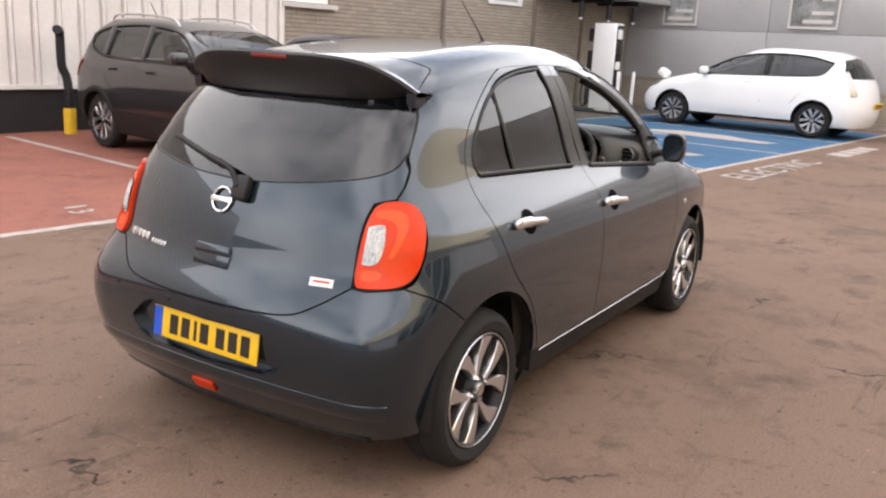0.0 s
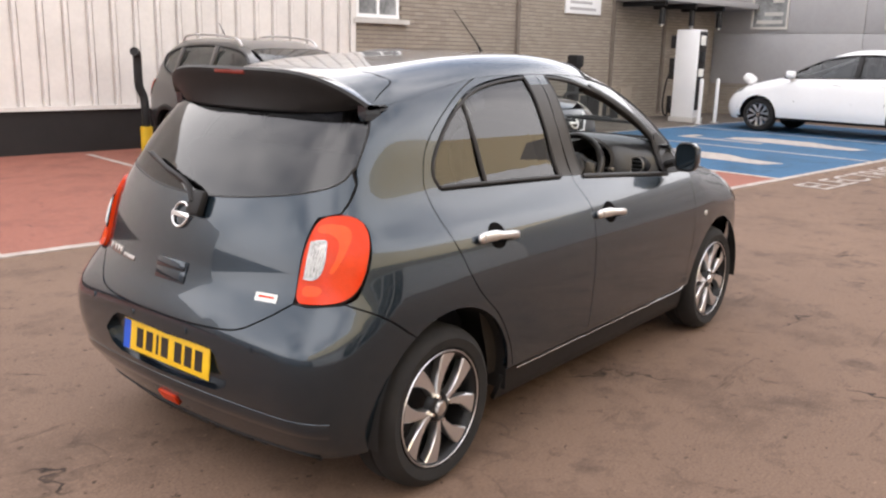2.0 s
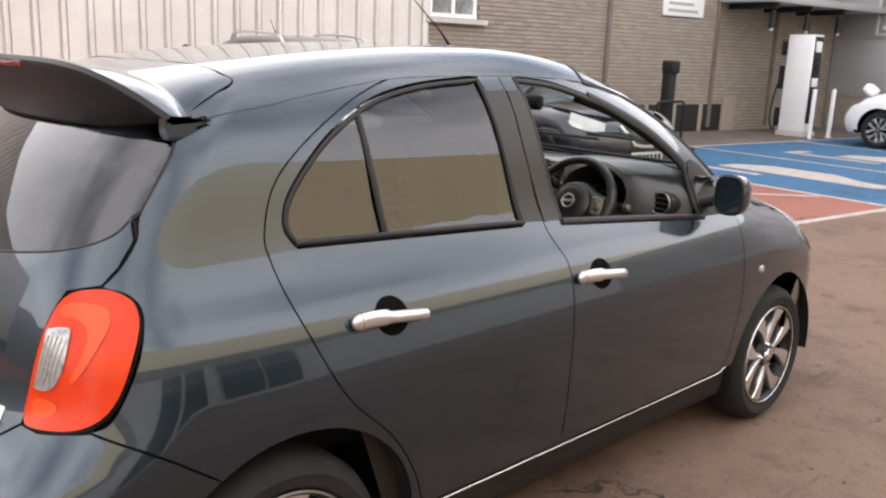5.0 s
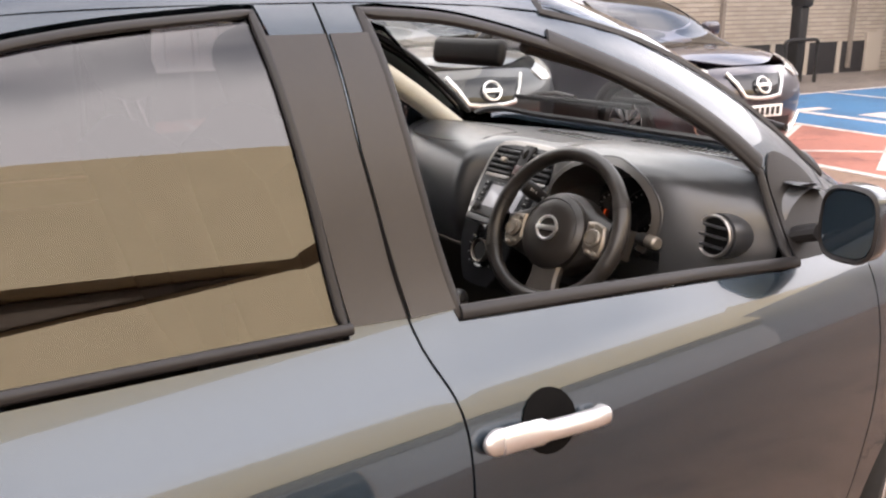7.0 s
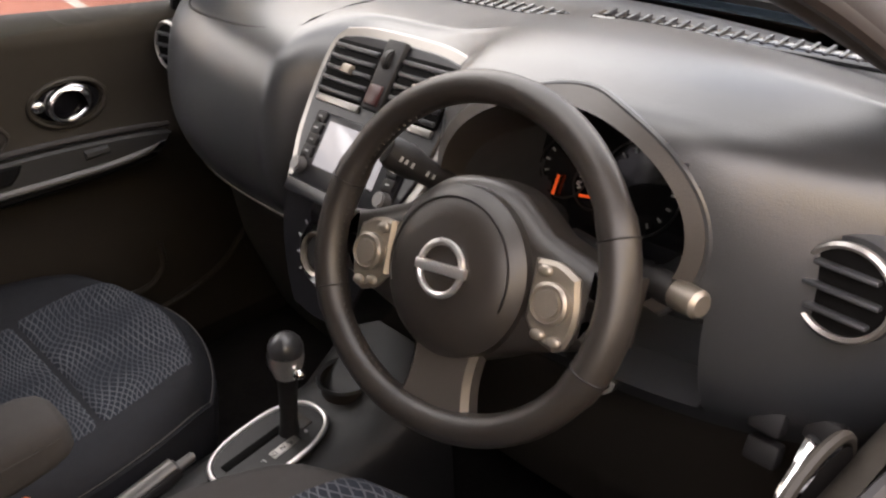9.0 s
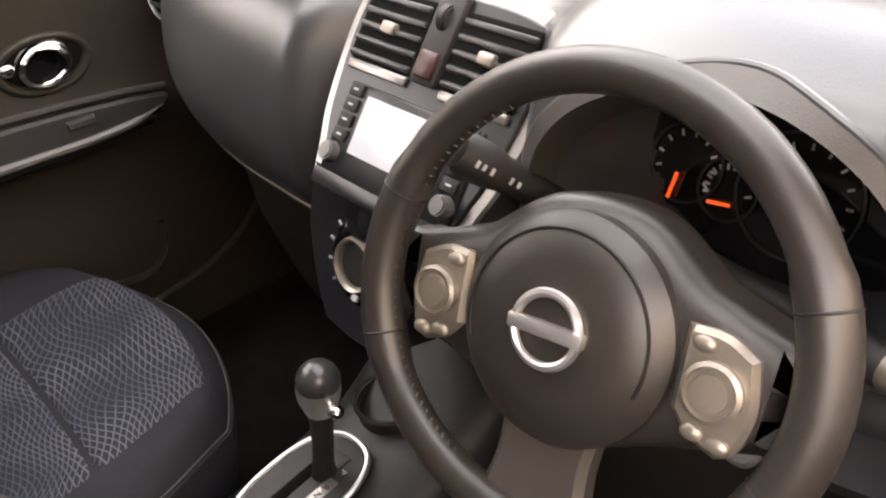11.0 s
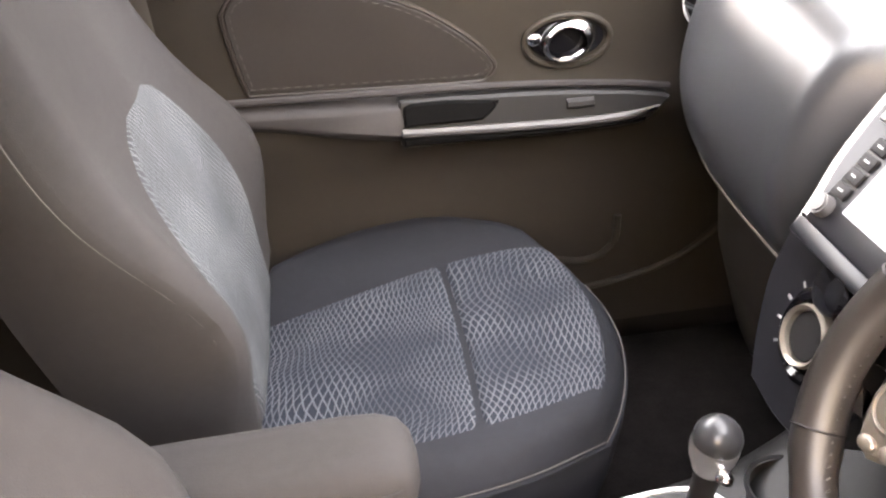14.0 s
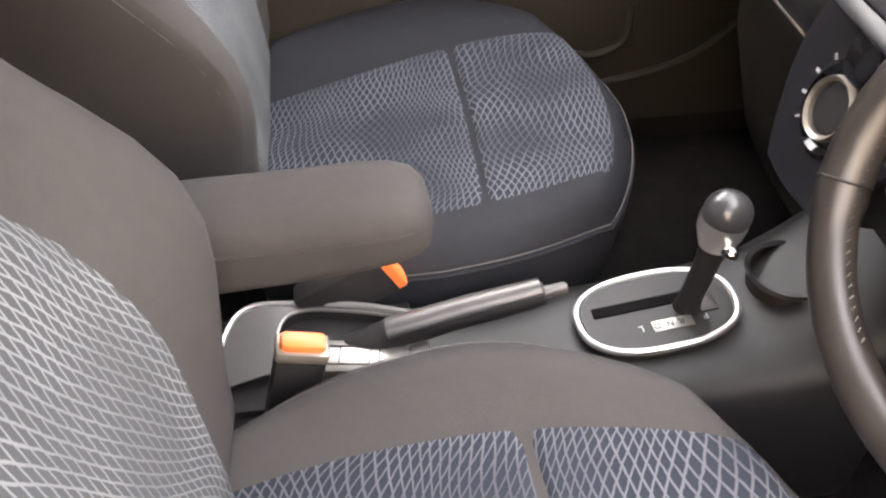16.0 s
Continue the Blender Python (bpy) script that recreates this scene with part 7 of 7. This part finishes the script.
bk = part("seat_belt_buckle", box(0.046, 0.026, 0.12, 0.006, at=pose(1.183, -0.075, 0.64, 0, 14, 0)), M_BLACK, CAR, "black belt buckle with an orange button")
part("buckle_frame", box(0.048, 0.028, 0.014, 0.005, at=pose(1.197, -0.075, 0.697, 0, 14, 0)), M_WARM, bk)
part("buckle_button", box(0.040, 0.020, 0.018, 0.005, at=pose(1.198, -0.075, 0.702, 0, 14, 0)), M_ORANGE, bk)
bk = part("seat_belt_buckle", box(0.11, 0.030, 0.056, 0.006, at=pose(1.236, 0.100, 0.588, 0, -28, 0)), M_BLACK, CAR, "black belt buckle beside the passenger seat")
part("buckle_button", box(0.018, 0.022, 0.050, 0.005, at=pose(1.286, 0.098, 0.612, 0, -28, 0)), M_ORANGE, bk)

# door cards

def card_y(x, z):
    return 0.665 - 0.02 * math.exp(-((z - 0.80) / 0.055) ** 2) + 0.06 * max(0.0, 0.60 - z) + 0.01 * max(0.0, z - 0.9)


def s_up(x, s):
    """The passenger door's lining rises above the belt towards the back."""
    return -0.012 - 0.05 * max(0.0, min(1.0, (x - 1.05) / 0.85)) if s < 0 else 0.055 + 0.065 * max(0.0, min(1.0, (1.86 - x) / 0.6))


def door_card(s):
    n, m_ = 34, 30
    bm = bmesh.new()
    rows = []
    for i in range(n + 1):
        rows.append([bm.verts.new((0.98 + 1.03 * i / n, s * (card_y(0.98 + 1.03 * i / n, 0.36 + (0.62 + s_up(0.98 + 1.03 * i / n, s)) * j / m_) + (0.012 if j == m_ else 0.0)), 0.36 + (0.62 + s_up(0.98 + 1.03 * i / n, s)) * j / m_)) for j in range(m_ + 1)] + [bm.verts.new((0.98 + 1.03 * i / n, s * (SK.side(np.array([[min(0.98 + 1.03 * i / n, 1.98), 1.0]]), 1)[0][1] - 0.006), 0.988 + s_up(0.98 + 1.03 * i / n, s)))])
    for a, b in zip(rows[:-1], rows[1:]):
        for j in range(m_ + 1):
            bm.faces.new((a[j], b[j], b[j + 1], a[j + 1]))
    bmesh.ops.recalc_face_normals(bm, faces=bm.faces)
    dc = part("door_card", bm, M_CARD, CAR, "dark moulded door lining with a grab bar")

    def on(pts, out=0.0):
        return [(p[0], s * (card_y(p[0], p[1]) - out), p[1]) for p in pts]

    def slab_on(outline, out, name, material, label="", depth=0.012):
        o = [np.array(p, float) for p in outline]
        a = inset(o, 0.004)
        bm = loft([on(o, out - depth), on(o, out - 0.004), on(a, out)])
        return part(name, bm, material, dc, label)
    # cushioned insert with a stitched edge
    lift_ = lambda z: z if s > 0 else 0.87 + (z - 0.87) * 0.6
    ins = [(x, lift_(z)) for x, z in runs([(1.157, 0.878), (1.307, 0.873), (1.45, 0.868), (1.508, 0.868)], [(1.508, 0.868), (1.523, 0.891), (1.483, 0.936), (1.407, 0.986), (1.312, 1.019), (1.213, 1.030), (1.16, 1.023), (1.138, 0.998)], [(1.138, 0.998), (1.141, 0.962), (1.148, 0.917), (1.157, 0.878)])]
    slab_on(ins, 0.006, "door_insert", M_LEATHER, "soft dark insert with stitching")
    part("insert_piping", tube(on(even(inset([np.array(q) for q in ins], -0.001), 0.02), 0.003), 0.0035, 6, True), M_INK, dc)
    ring = even(inset([np.array(q) for q in ins], 0.010), 0.011)
    for q, r in zip(ring[::2], ring[1::2]):
        if q[0] > 1.1 and s > 0:
            part("stitch", tube(on([q, (q + np.array(r)) / 2, r], 0.0065), 0.0007, 5), M_THREAD, dc)
    # arm rest and grab bar
    arm = runs([(0.99, 0.848), (1.17, 0.829), (1.28, 0.808), (1.395, 0.790)], [(1.395, 0.790), (1.395, 0.858)], [(1.395, 0.858), (1.2, 0.868), (0.99, 0.876)], [(0.99, 0.876), (0.99, 0.848)])
    o_ = [np.array(p, float) for p in arm]
    part("door_armrest", loft([on(o_, -0.006), on(o_, 0.010), on(inset(o_, 0.003), 0.020), on(inset(o_, 0.009), 0.028), on(inset(o_, 0.016), 0.032)]), M_SOFTCARD, dc, "soft grey door armrest")
    bez = runs([(1.372, 0.789), (1.562, 0.786), (1.70, 0.787), (1.75, 0.793), (1.780, 0.817)], [(1.780, 0.817), (1.775, 0.834), (1.6, 0.852), (1.372, 0.860)], [(1.372, 0.860), (1.372, 0.789)])
    slab_on(bez, 0.034, "grab_bezel", M_CONSOLE, "dark grab panel with a window switch", 0.044)
    slab_on(runs([(1.376, 0.792), (1.562, 0.789), (1.69, 0.790), (1.742, 0.797)], [(1.742, 0.797), (1.742, 0.801), (1.62, 0.797), (1.376, 0.807)], [(1.376, 0.807), (1.376, 0.792)]), 0.0375, "grab_slot", M_HOLE, "", 0.004)
    slab_on(runs([(1.374, 0.808), (1.62, 0.798), (1.72, 0.801), (1.772, 0.818)], [(1.772, 0.818), (1.72, 0.813), (1.62, 0.811), (1.374, 0.820)], [(1.374, 0.820), (1.374, 0.808)]), 0.041, "grab_bar", M_GRABSTRIP, "satin strip along the grab", 0.008)
    part("top_bead", tube(on(spl([(0.99, 0.884), (1.155, 0.876), (1.505, 0.866), (1.70, 0.852), (1.79, 0.840)], 6), 0.024), 0.0060, 8), M_SOFTCARD, dc)
    pk = runs([(1.378, 0.822), (1.44, 0.822), (1.496, 0.822)], [(1.496, 0.822), (1.514, 0.836), (1.522, 0.849)], [(1.522, 0.849), (1.45, 0.855), (1.390, 0.856)], [(1.390, 0.856), (1.378, 0.848), (1.378, 0.822)])
    # raised black slab: the pocket's inner shade put into colour
    slab_on(pk, 0.0375, "grab_pocket_shade", M_HOLE, "", 0.004)
    slab_on(rect(1.625, 0.826, 1.668, 0.840), 0.040, "window_switch", M_BLACK, "", 0.008)
    # inner handle in an oval cup
    hx, hz = 1.636, 0.916
    cup = [(hx + 0.066 * math.cos(a), hz + 0.039 * math.sin(a)) for a in np.linspace(0, 2 * math.pi, 32, endpoint=False)]
    part("handle_cup", tube(on(cup, 0.003), 0.005, 8, True), M_CARD, dc)
    slab_on(inset([np.array(p) for p in cup], 0.006), 0.002, "handle_hollow", M_GLOSSBLACK, "", 0.004)
    part("inner_handle", tube(on([(hx + 0.034 * math.cos(a) + 0.006 * math.sin(a), hz + 0.027 * math.sin(a)) for a in np.linspace(0, 2 * math.pi, 32, endpoint=False)], 0.012), [(0.0050 + 0.0095 * max(0.0, math.cos(a - 0.5)) ** 1.5, 0.005) for a in np.linspace(0, 2 * math.pi, 32, endpoint=False)], 10, True), M_CHROME, dc, "chrome inner door handle")
    part("lock_tab", ball(0.011, (1.1, 0.5, 0.9), on([(hx - 0.052, hz + 0.006)], 0.008)[0]), M_CHROME, dc)
    # map pocket and foot bead
    part("map_pocket", tube(on(spl([(1.15, 0.52), (1.4, 0.535), (1.58, 0.53), (1.68, 0.51), (1.73, 0.54), (1.735, 0.60)], 6), 0.002), 0.007, 8), M_CARD, dc)
    part("foot_bead", tube(on(spl([(1.5, 0.44), (1.7, 0.45), (1.85, 0.49), (1.95, 0.58)], 6), 0.001), 0.007, 8), M_CARD, dc)


door_card(1)
door_card(-1)


# ---- parked cars ----
def parked(name, label, at, paint, side, tail, nose, top, windows, base, R, arches, lower=None, vgrille=False, rails=False, spokes=5, shut=(), lamp="red", plate_rear=True):
    """A whole parked car, x ahead from its rear axle."""
    car = tagged(new(name), label, "car", "parked cars", "thing")
    sk = Skin(side, tail, nose, top, 0.28, 0.30, 0.07, 0.14, floor=0.2, k=0.22, ktop=0.16, taper=(0.2, 0.06, base - 0.2, 0.07))
    xr, xf = float(sk.xr(0.5)), float(sk.xf(0.5))
    yr = 0.52
    zr = lambda x, y: float(sk.up(np.array([[x, y]]))[0, 2])
    rail_x = list(np.linspace(xr + 0.62, arches[2], 8))
    rail = [(x, zr(x, yr)) for x in rail_x]
    belt_f = (base + 0.05, zr(base + 0.05, 0.66) - 0.01)
    ra = [(0 + (R + 0.055) * math.cos(a), R + (R + 0.055) * math.sin(a)) for a in np.linspace(radians(-4), radians(184), 16)]
    fa = [(base + (R + 0.055) * math.cos(a), R + (R + 0.055) * math.sin(a)) for a in np.linspace(radians(-4), radians(184), 16)]
    tq = (xr + 0.30, 0.85)
    out = runs([(xr + 0.35, 0.30), tq, (xr + 0.42, 1.1), rail[0]], rail, [rail[-1], (arches[2] + 0.35, zr(arches[2] + 0.35, 0.56) - 0.01), belt_f], [belt_f, (xf - 0.42, zr(xf - 0.42, 0.62) - 0.015)],
               [(xf - 0.42, zr(xf - 0.42, 0.62) - 0.015), (xf - 0.30, 0.6), (xf - 0.36, 0.30)], [(xf - 0.36, 0.30), fa[0]], fa, [fa[-1], ra[0]], ra, [ra[-1], (xr + 0.35, 0.30)])
    win_o = runs(*windows)
    for s in (-1, 1):
        body = panel(sk, "body_side", "side", out, paint, car, [win_o], s, step=0.09, gap=0)
        g = panel(sk, "side_window", "side", win_o, M_DARKGLASS, body, s=s, lift=-0.008, thick=0, gap=0, step=0.12)
        seam(sk, "window_trim", "side", win_o, 0.01, M_TRIM, body, s, 0.0, flat=(0.016, 0.008))
        for k, ln in enumerate(shut):
            seam(sk, "shut_line", "side", ln, 0.004, M_TRIM, body, s, 0.002, False)
        for x in (0.42, 1.25):
            z = 0.93 if not vgrille else 1.0
            p = sk.side(np.array([[x - 0.08, z - 0.004], [x, z], [x + 0.08, z + 0.004]]), s)
            n = sk.normal(p)
            part("door_handle", tube([p[0] + n[0] * 0.012, p[1] + n[1] * 0.03, p[2] + n[2] * 0.012], (0.013, 0.010), 8), paint if not vgrille else M_BLACK, body)
        mx, mz = windows[0][0][0] - 0.18, windows[0][0][1] + 0.07
        my = float(sk.side(np.array([[mx, mz]]), 1)[0, 1])
        mr = part("door_mirror", box(0.15, 0.2, 0.14, 0.05, 3, at=(mx, s * (my + 0.14), mz)), paint, body)
        part("mirror_arm", box(0.06, 0.1, 0.04, 0.01, at=(mx + 0.02, s * (my + 0.02), mz - 0.05)), M_BLACK, mr)
        if lower:
            panel(sk, "lower_cladding", "side", [(ra[0][0], 0.22), (ra[0][0], lower), (fa[-1][0], lower), (fa[-1][0], 0.22)], M_BLACK, body, s=s, lift=0.008, thick=0.01, step=0.1, gap=0)
            for arc in (ra, fa):
                seam(sk, "arch_trim", "side", arc, 0.01, M_BLACK, body, s, -0.004, False, flat=(0.035, 0.012))
        # lamps
        ho = [(s * a, z) for a, z in runs([(0.55, 0.78), (0.75, 0.83), (0.98, 0.88)], [(0.98, 0.88), (0.95, 0.76), (0.75, 0.70), (0.58, 0.70)], [(0.58, 0.70), (0.55, 0.78)])]
        panel(sk, "headlamp", "round_fore", [(a, z + (0.1 if vgrille else 0.0)) for a, z in ho], M_CLEARLENS, car, lift=0.008, thick=0.02, gap=0, step=0.05, label="clear headlamp")
        to = [(s * a, z) for a, z in (runs([(0.52, 0.86), (0.74, 0.88), (0.80, 1.08)], [(0.80, 1.08), (0.66, 1.06), (0.52, 1.0)], [(0.52, 1.0), (0.52, 0.86)]) if lamp == "red" else runs([(0.56, 0.80), (0.66, 0.80), (0.70, 1.2)], [(0.70, 1.2), (0.62, 1.2)], [(0.62, 1.2), (0.56, 0.80)]))]
        panel(sk, "tail_lamp", "round_back", to, M_REDLENS if lamp == "red" else M_CLEARLENS, car, lift=0.008, thick=0.02, gap=0, step=0.05)
    panel(sk, "tail", "round_back", both([(0, 0.22), (0.80, 0.22), (0.81, 0.6), (0.80, 0.9), (0.74, 1.08), (0, 1.08)]), paint, car, step=0.09, gap=0, lift=-0.002)
    zt = zr(xr + 0.62, 0)
    gy = lambda z: 0.60 - (z - 1.08) * 0.2
    bk = panel(sk, "rear_glass", "back", both([(0, 1.09), (gy(1.09), 1.09), (gy(zt - 0.1), zt - 0.1), (0, zt - 0.06)]), M_DARKGLASS, car, lift=-0.002, thick=0, step=0.1)
    panel(sk, "rear_pillar", "round_back", both([(0, zt - 0.07), (0.62, zt - 0.12), (0.72, 1.08), (0.80, 1.08), (0.80, zt - 0.02), (0, zt + 0.0)]), paint, car, step=0.06, gap=0, lift=-0.004)
    rb_, rf_ = xr + 0.55, arches[2] + 0.02
    panel(sk, "roof", "up", [(rb_, yr), (rf_, yr), (rf_ + 0.06, 0), (rf_, -yr), (rb_, -yr)], paint, car, step=0.09, gap=0)
    wb = base - 0.12
    panel(sk, "windscreen", "up", runs([(rf_, yr - 0.01), (wb, 0.66)], [(wb, 0.66), (wb + 0.12, 0.35), (wb + 0.16, 0), (wb + 0.12, -0.35), (wb, -0.66)], [(wb, -0.66), (rf_, -yr + 0.01)], [(rf_, -yr + 0.01), (rf_ + 0.06, 0), (rf_, yr - 0.01)]), M_DARKGLASS, car, lift=-0.003, thick=0, step=0.1, label="windscreen full of pale sky")
    panel(sk, "bonnet", "up", runs([(wb + 0.02, 0.68), (xf - 0.45, 0.62)], [(xf - 0.45, 0.62), (xf - 0.24, 0.3), (xf - 0.19, 0), (xf - 0.24, -0.3), (xf - 0.45, -0.62)], [(xf - 0.45, -0.62), (wb + 0.02, -0.68)], [(wb + 0.02, -0.68), (wb + 0.14, -0.35), (wb + 0.18, 0), (wb + 0.14, 0.35), (wb + 0.02, 0.68)]), paint, car, step=0.09)
    fz = 0.90 if vgrille else 0.78
    panel(sk, "front_bumper", "round_fore", both([(0, 0.22), (0.93, 0.22), (1.0, 0.5), (0.95, fz - 0.08), (0.5, fz), (0, fz + 0.01)]), paint, car, step=0.09, gap=0)
    part("cabin", box(base * 0.8, 1.1, 0.55, 0.05, at=(base * 0.42, 0, 0.72)), M_BLACK, car)
    part("dash_shelf", box(0.4, 1.15, 0.12, 0.03, at=(base - 0.45, 0, 0.95)), M_BLACK, car)
    for y in (-0.36, 0.36):
        part("seat_back", box(0.12, 0.46, 0.65, 0.05, at=pose(base * 0.42, y, 1.0, 0, -12, 0)), M_BLACK, car)
        part("headrest", box(0.1, 0.26, 0.18, 0.04, at=pose(base * 0.42 - 0.1, y, 1.36, 0, -12, 0)), M_BLACK, car)
    part("underbody", box(xf - xr - 0.7, 1.35, 0.2, 0.03, at=((xf + xr) / 2, 0, 0.33)), M_BLACK, car)
    fore = lambda y, z, o=0.0: Vector(sk.fore(np.array([[y, z]]))[0] + sk.normal(sk.fore(np.array([[y, z]])))[0] * o)
    if vgrille:
        zc = 0.74
        gr = panel(sk, "grille", "fore", both([(0, zc - 0.10), (0.22, zc - 0.09), (0.36, zc + 0.09), (0, zc + 0.11)]), M_GLOSSBLACK, car, lift=0.006, thick=0.01, gap=0, step=0.06)
        part("grille_bar", tube([fore(y, z, 0.018) for y, z in ((0.34, zc + 0.11), (0.28, zc + 0.02), (0.21, zc - 0.085), (0.1, zc - 0.10), (0, zc - 0.102), (-0.1, zc - 0.10), (-0.21, zc - 0.085), (-0.28, zc + 0.02), (-0.34, zc + 0.11))], (0.014, 0.018), 8), M_SATIN, car, "bright chrome V of the grille")
        p, q = fore(0, zc, 0.034), fore(0, zc, 1.0)
        ring_badge("front_badge", 0.075, 0.01, look(p, p - (q - p)), car, M_SATIN)
        panel(sk, "lower_intake", "fore", both([(0, 0.30), (0.5, 0.30), (0.46, 0.44), (0, 0.46)]), M_BLACK, car, lift=0.006, thick=0.01, gap=0, step=0.08)
        for s in (-1, 1):
            part("bumper_blade", tube([fore(s * y, z, 0.012) for y, z in ((0.52, 0.28), (0.62, 0.36), (0.66, 0.46))], (0.010, 0.014), 8), M_CHROME, car)
    zp = 0.52
    pl = part("number_plate", box(0.012, 0.52, 0.111, 0.003, at=fore(0, zp, 0.008)), M_PLATEWHITE, car, "white number plate with dark bars")
    for k in range(7):
        part("plate_bar", box(0.004, 0.044, 0.07, at=fore(0, zp, 0.0145) + Vector((0, 0.2 - 0.066 * k, 0))), M_INK, pl, smooth=False)
    bp_ = Vector(sk.back(np.array([[0.0, 0.62]]))[0]) + Vector((-0.012, 0, 0))
    pl = part("number_plate", box(0.012, 0.52, 0.111, 0.003, at=bp_), M_PLATE, car, "yellow number plate with dark bars")
    for k in range(7):
        part("plate_bar", box(0.004, 0.044, 0.07, at=bp_ + Vector((-0.006, 0.2 - 0.066 * k, 0))), M_INK, pl, smooth=False)
    if rails:
        for s in (-1, 1):
            pts = [(x, s * (yr + 0.02), zr(x, yr) + h) for x, h in ((rb_ + 0.15, 0.0), (rb_ + 0.28, 0.055), (rb_ + 0.8, 0.06), (rf_ - 0.35, 0.055), (rf_ - 0.18, 0.0))]
            part("roof_rail", tube(spl(pts, 5), 0.014, 8), M_SATIN, car, "satin roof rail")
        part("aerial", tube([(rb_ + 0.3, 0, zr(rb_ + 0.3, 0)), (rb_ + 0.12, 0, zr(rb_ + 0.3, 0) + 0.2)], [0.008, 0.004], 8), M_BLACK, car)
    hw = float(sk.w(R)) - 0.03
    for x in (0.0, base):
        for s in (-1, 1):
            wheel(car, x, s * hw, s, R=R, rim=R * 0.68, pairs=spokes, width=0.2, lean=0.3 + x)
            part("wheel_arch_liner", loft([[(x + (R + 0.06) * math.cos(t), y_, R + (R + 0.06) * math.sin(t)) for t in np.linspace(radians(-10), radians(190), 18)] for y_ in (s * (hw - 0.005), s * (hw - 0.3))], False, False), M_BLACK, car)
    car.matrix_world = at
    return car


ev = parked("electric_hatchback", "white electric hatchback parked in a blue bay", on_site(16.75, 2.9, 0.004, 90) @ Matrix.Scale(1.12, 4), M_WHITEPAINT,
            ((0.2, 0.35, 0.6, 0.8, 0.95, 1.05, 1.3, 1.5), (0.80, 0.86, 0.885, 0.875, 0.85, 0.80, 0.70, 0.58)),
            ((0.2, 0.4, 0.6, 0.8, 1.0, 1.15, 1.4, 1.52), (-0.78, -0.86, -0.87, -0.83, -0.76, -0.66, -0.48, -0.34)),
            ((0.2, 0.45, 0.65, 0.8, 0.95), (3.48, 3.56, 3.50, 3.36, 3.0)),
            ((-0.6, -0.3, 0.3, 0.9, 1.4, 1.9, 2.4, 2.8, 3.3, 3.6), (1.42, 1.51, 1.56, 1.57, 1.52, 1.33, 1.08, 0.97, 0.82, 0.62)),
            ([(2.28, 1.02), (1.85, 1.26), (1.4, 1.415), (0.8, 1.465), (0.2, 1.43), (-0.2, 1.34)], [(-0.2, 1.34), (-0.08, 1.16), (0.1, 1.10), (0.6, 1.07)], [(0.6, 1.07), (2.28, 1.02)]),
            2.70, 0.315, (0, 0, 1.45), shut=([(1.98, 1.03), (2.0, 0.6), (1.95, 0.3)], [(0.95, 1.05), (0.96, 0.6), (0.93, 0.3)], [(0.12, 1.1), (0.25, 0.8), (0.42, 0.6)]), lamp="clear")
for sd in (-1, 1):
    part("window_pillar", box(0.09, 0.03, 0.38, 0.01, at=pose(0.95, sd * 0.728, 1.25, sd * 22, 0, 0)), M_TRIM, ev)
part("charge_flap", box(0.22, 0.24, 0.16, 0.05, 3, at=pose(3.28, 0.12, 0.97, 0, -35, 0)), M_WHITEPAINT, ev, "open white charging flap")
SUVK = dict(side=((0.25, 0.5, 0.8, 1.0, 1.1, 1.3, 1.55), (0.82, 0.89, 0.90, 0.885, 0.845, 0.76, 0.63)),
            tail=((0.3, 0.6, 0.9, 1.1, 1.5, 1.65), (-0.75, -0.85, -0.81, -0.74, -0.52, -0.36)),
            nose=((0.2, 0.5, 0.8, 0.95, 1.1), (3.45, 3.53, 3.50, 3.36, 2.95)),
            top=((-0.6, -0.2, 0.5, 1.1, 1.6, 2.1, 2.4, 2.8, 3.3, 3.6), (1.52, 1.60, 1.635, 1.615, 1.52, 1.28, 1.12, 1.05, 0.96, 0.78)),
            windows=([(2.08, 1.12), (1.7, 1.37), (1.35, 1.49), (0.7, 1.535), (0.05, 1.50), (-0.32, 1.40)], [(-0.32, 1.40), (-0.22, 1.24), (0.1, 1.15), (0.5, 1.13)], [(0.5, 1.13), (2.08, 1.10)]),
            base=2.65, R=0.345, arches=(0, 0, 1.50))
SUV_SHUT = ([(2.05, 1.1), (2.08, 0.8), (2.03, 0.45)], [(1.0, 1.12), (1.02, 0.8), (0.98, 0.45)], [(0.1, 1.15), (0.22, 0.9), (0.42, 0.7)])
suv = parked("family_suv", "black family SUV with roof rails, nose out in a red bay", on_site(4.12, 7.72, 0.004, -90), M_BLACKPAINT, lower=0.52, vgrille=True, rails=True, spokes=5, shut=SUV_SHUT, **SUVK)
for px_, h_ in ((1.0, 0.42), (0.16, 0.36)):
    for sd in (-1, 1):
        part("window_pillar", box(0.09, 0.03, h_, 0.01, at=pose(px_, sd * 0.752, 1.33, sd * 22, 0, 0)), M_BLACKPAINT, suv)
cross = parked("small_crossover", "dark plum small crossover, nose out in a red bay", on_site(6.5, 7.0, 0.004, -90) @ Matrix.Scale(0.95, 4), M_PURPLEPAINT, lower=0.5, vgrille=True, spokes=5, shut=SUV_SHUT, **SUVK)
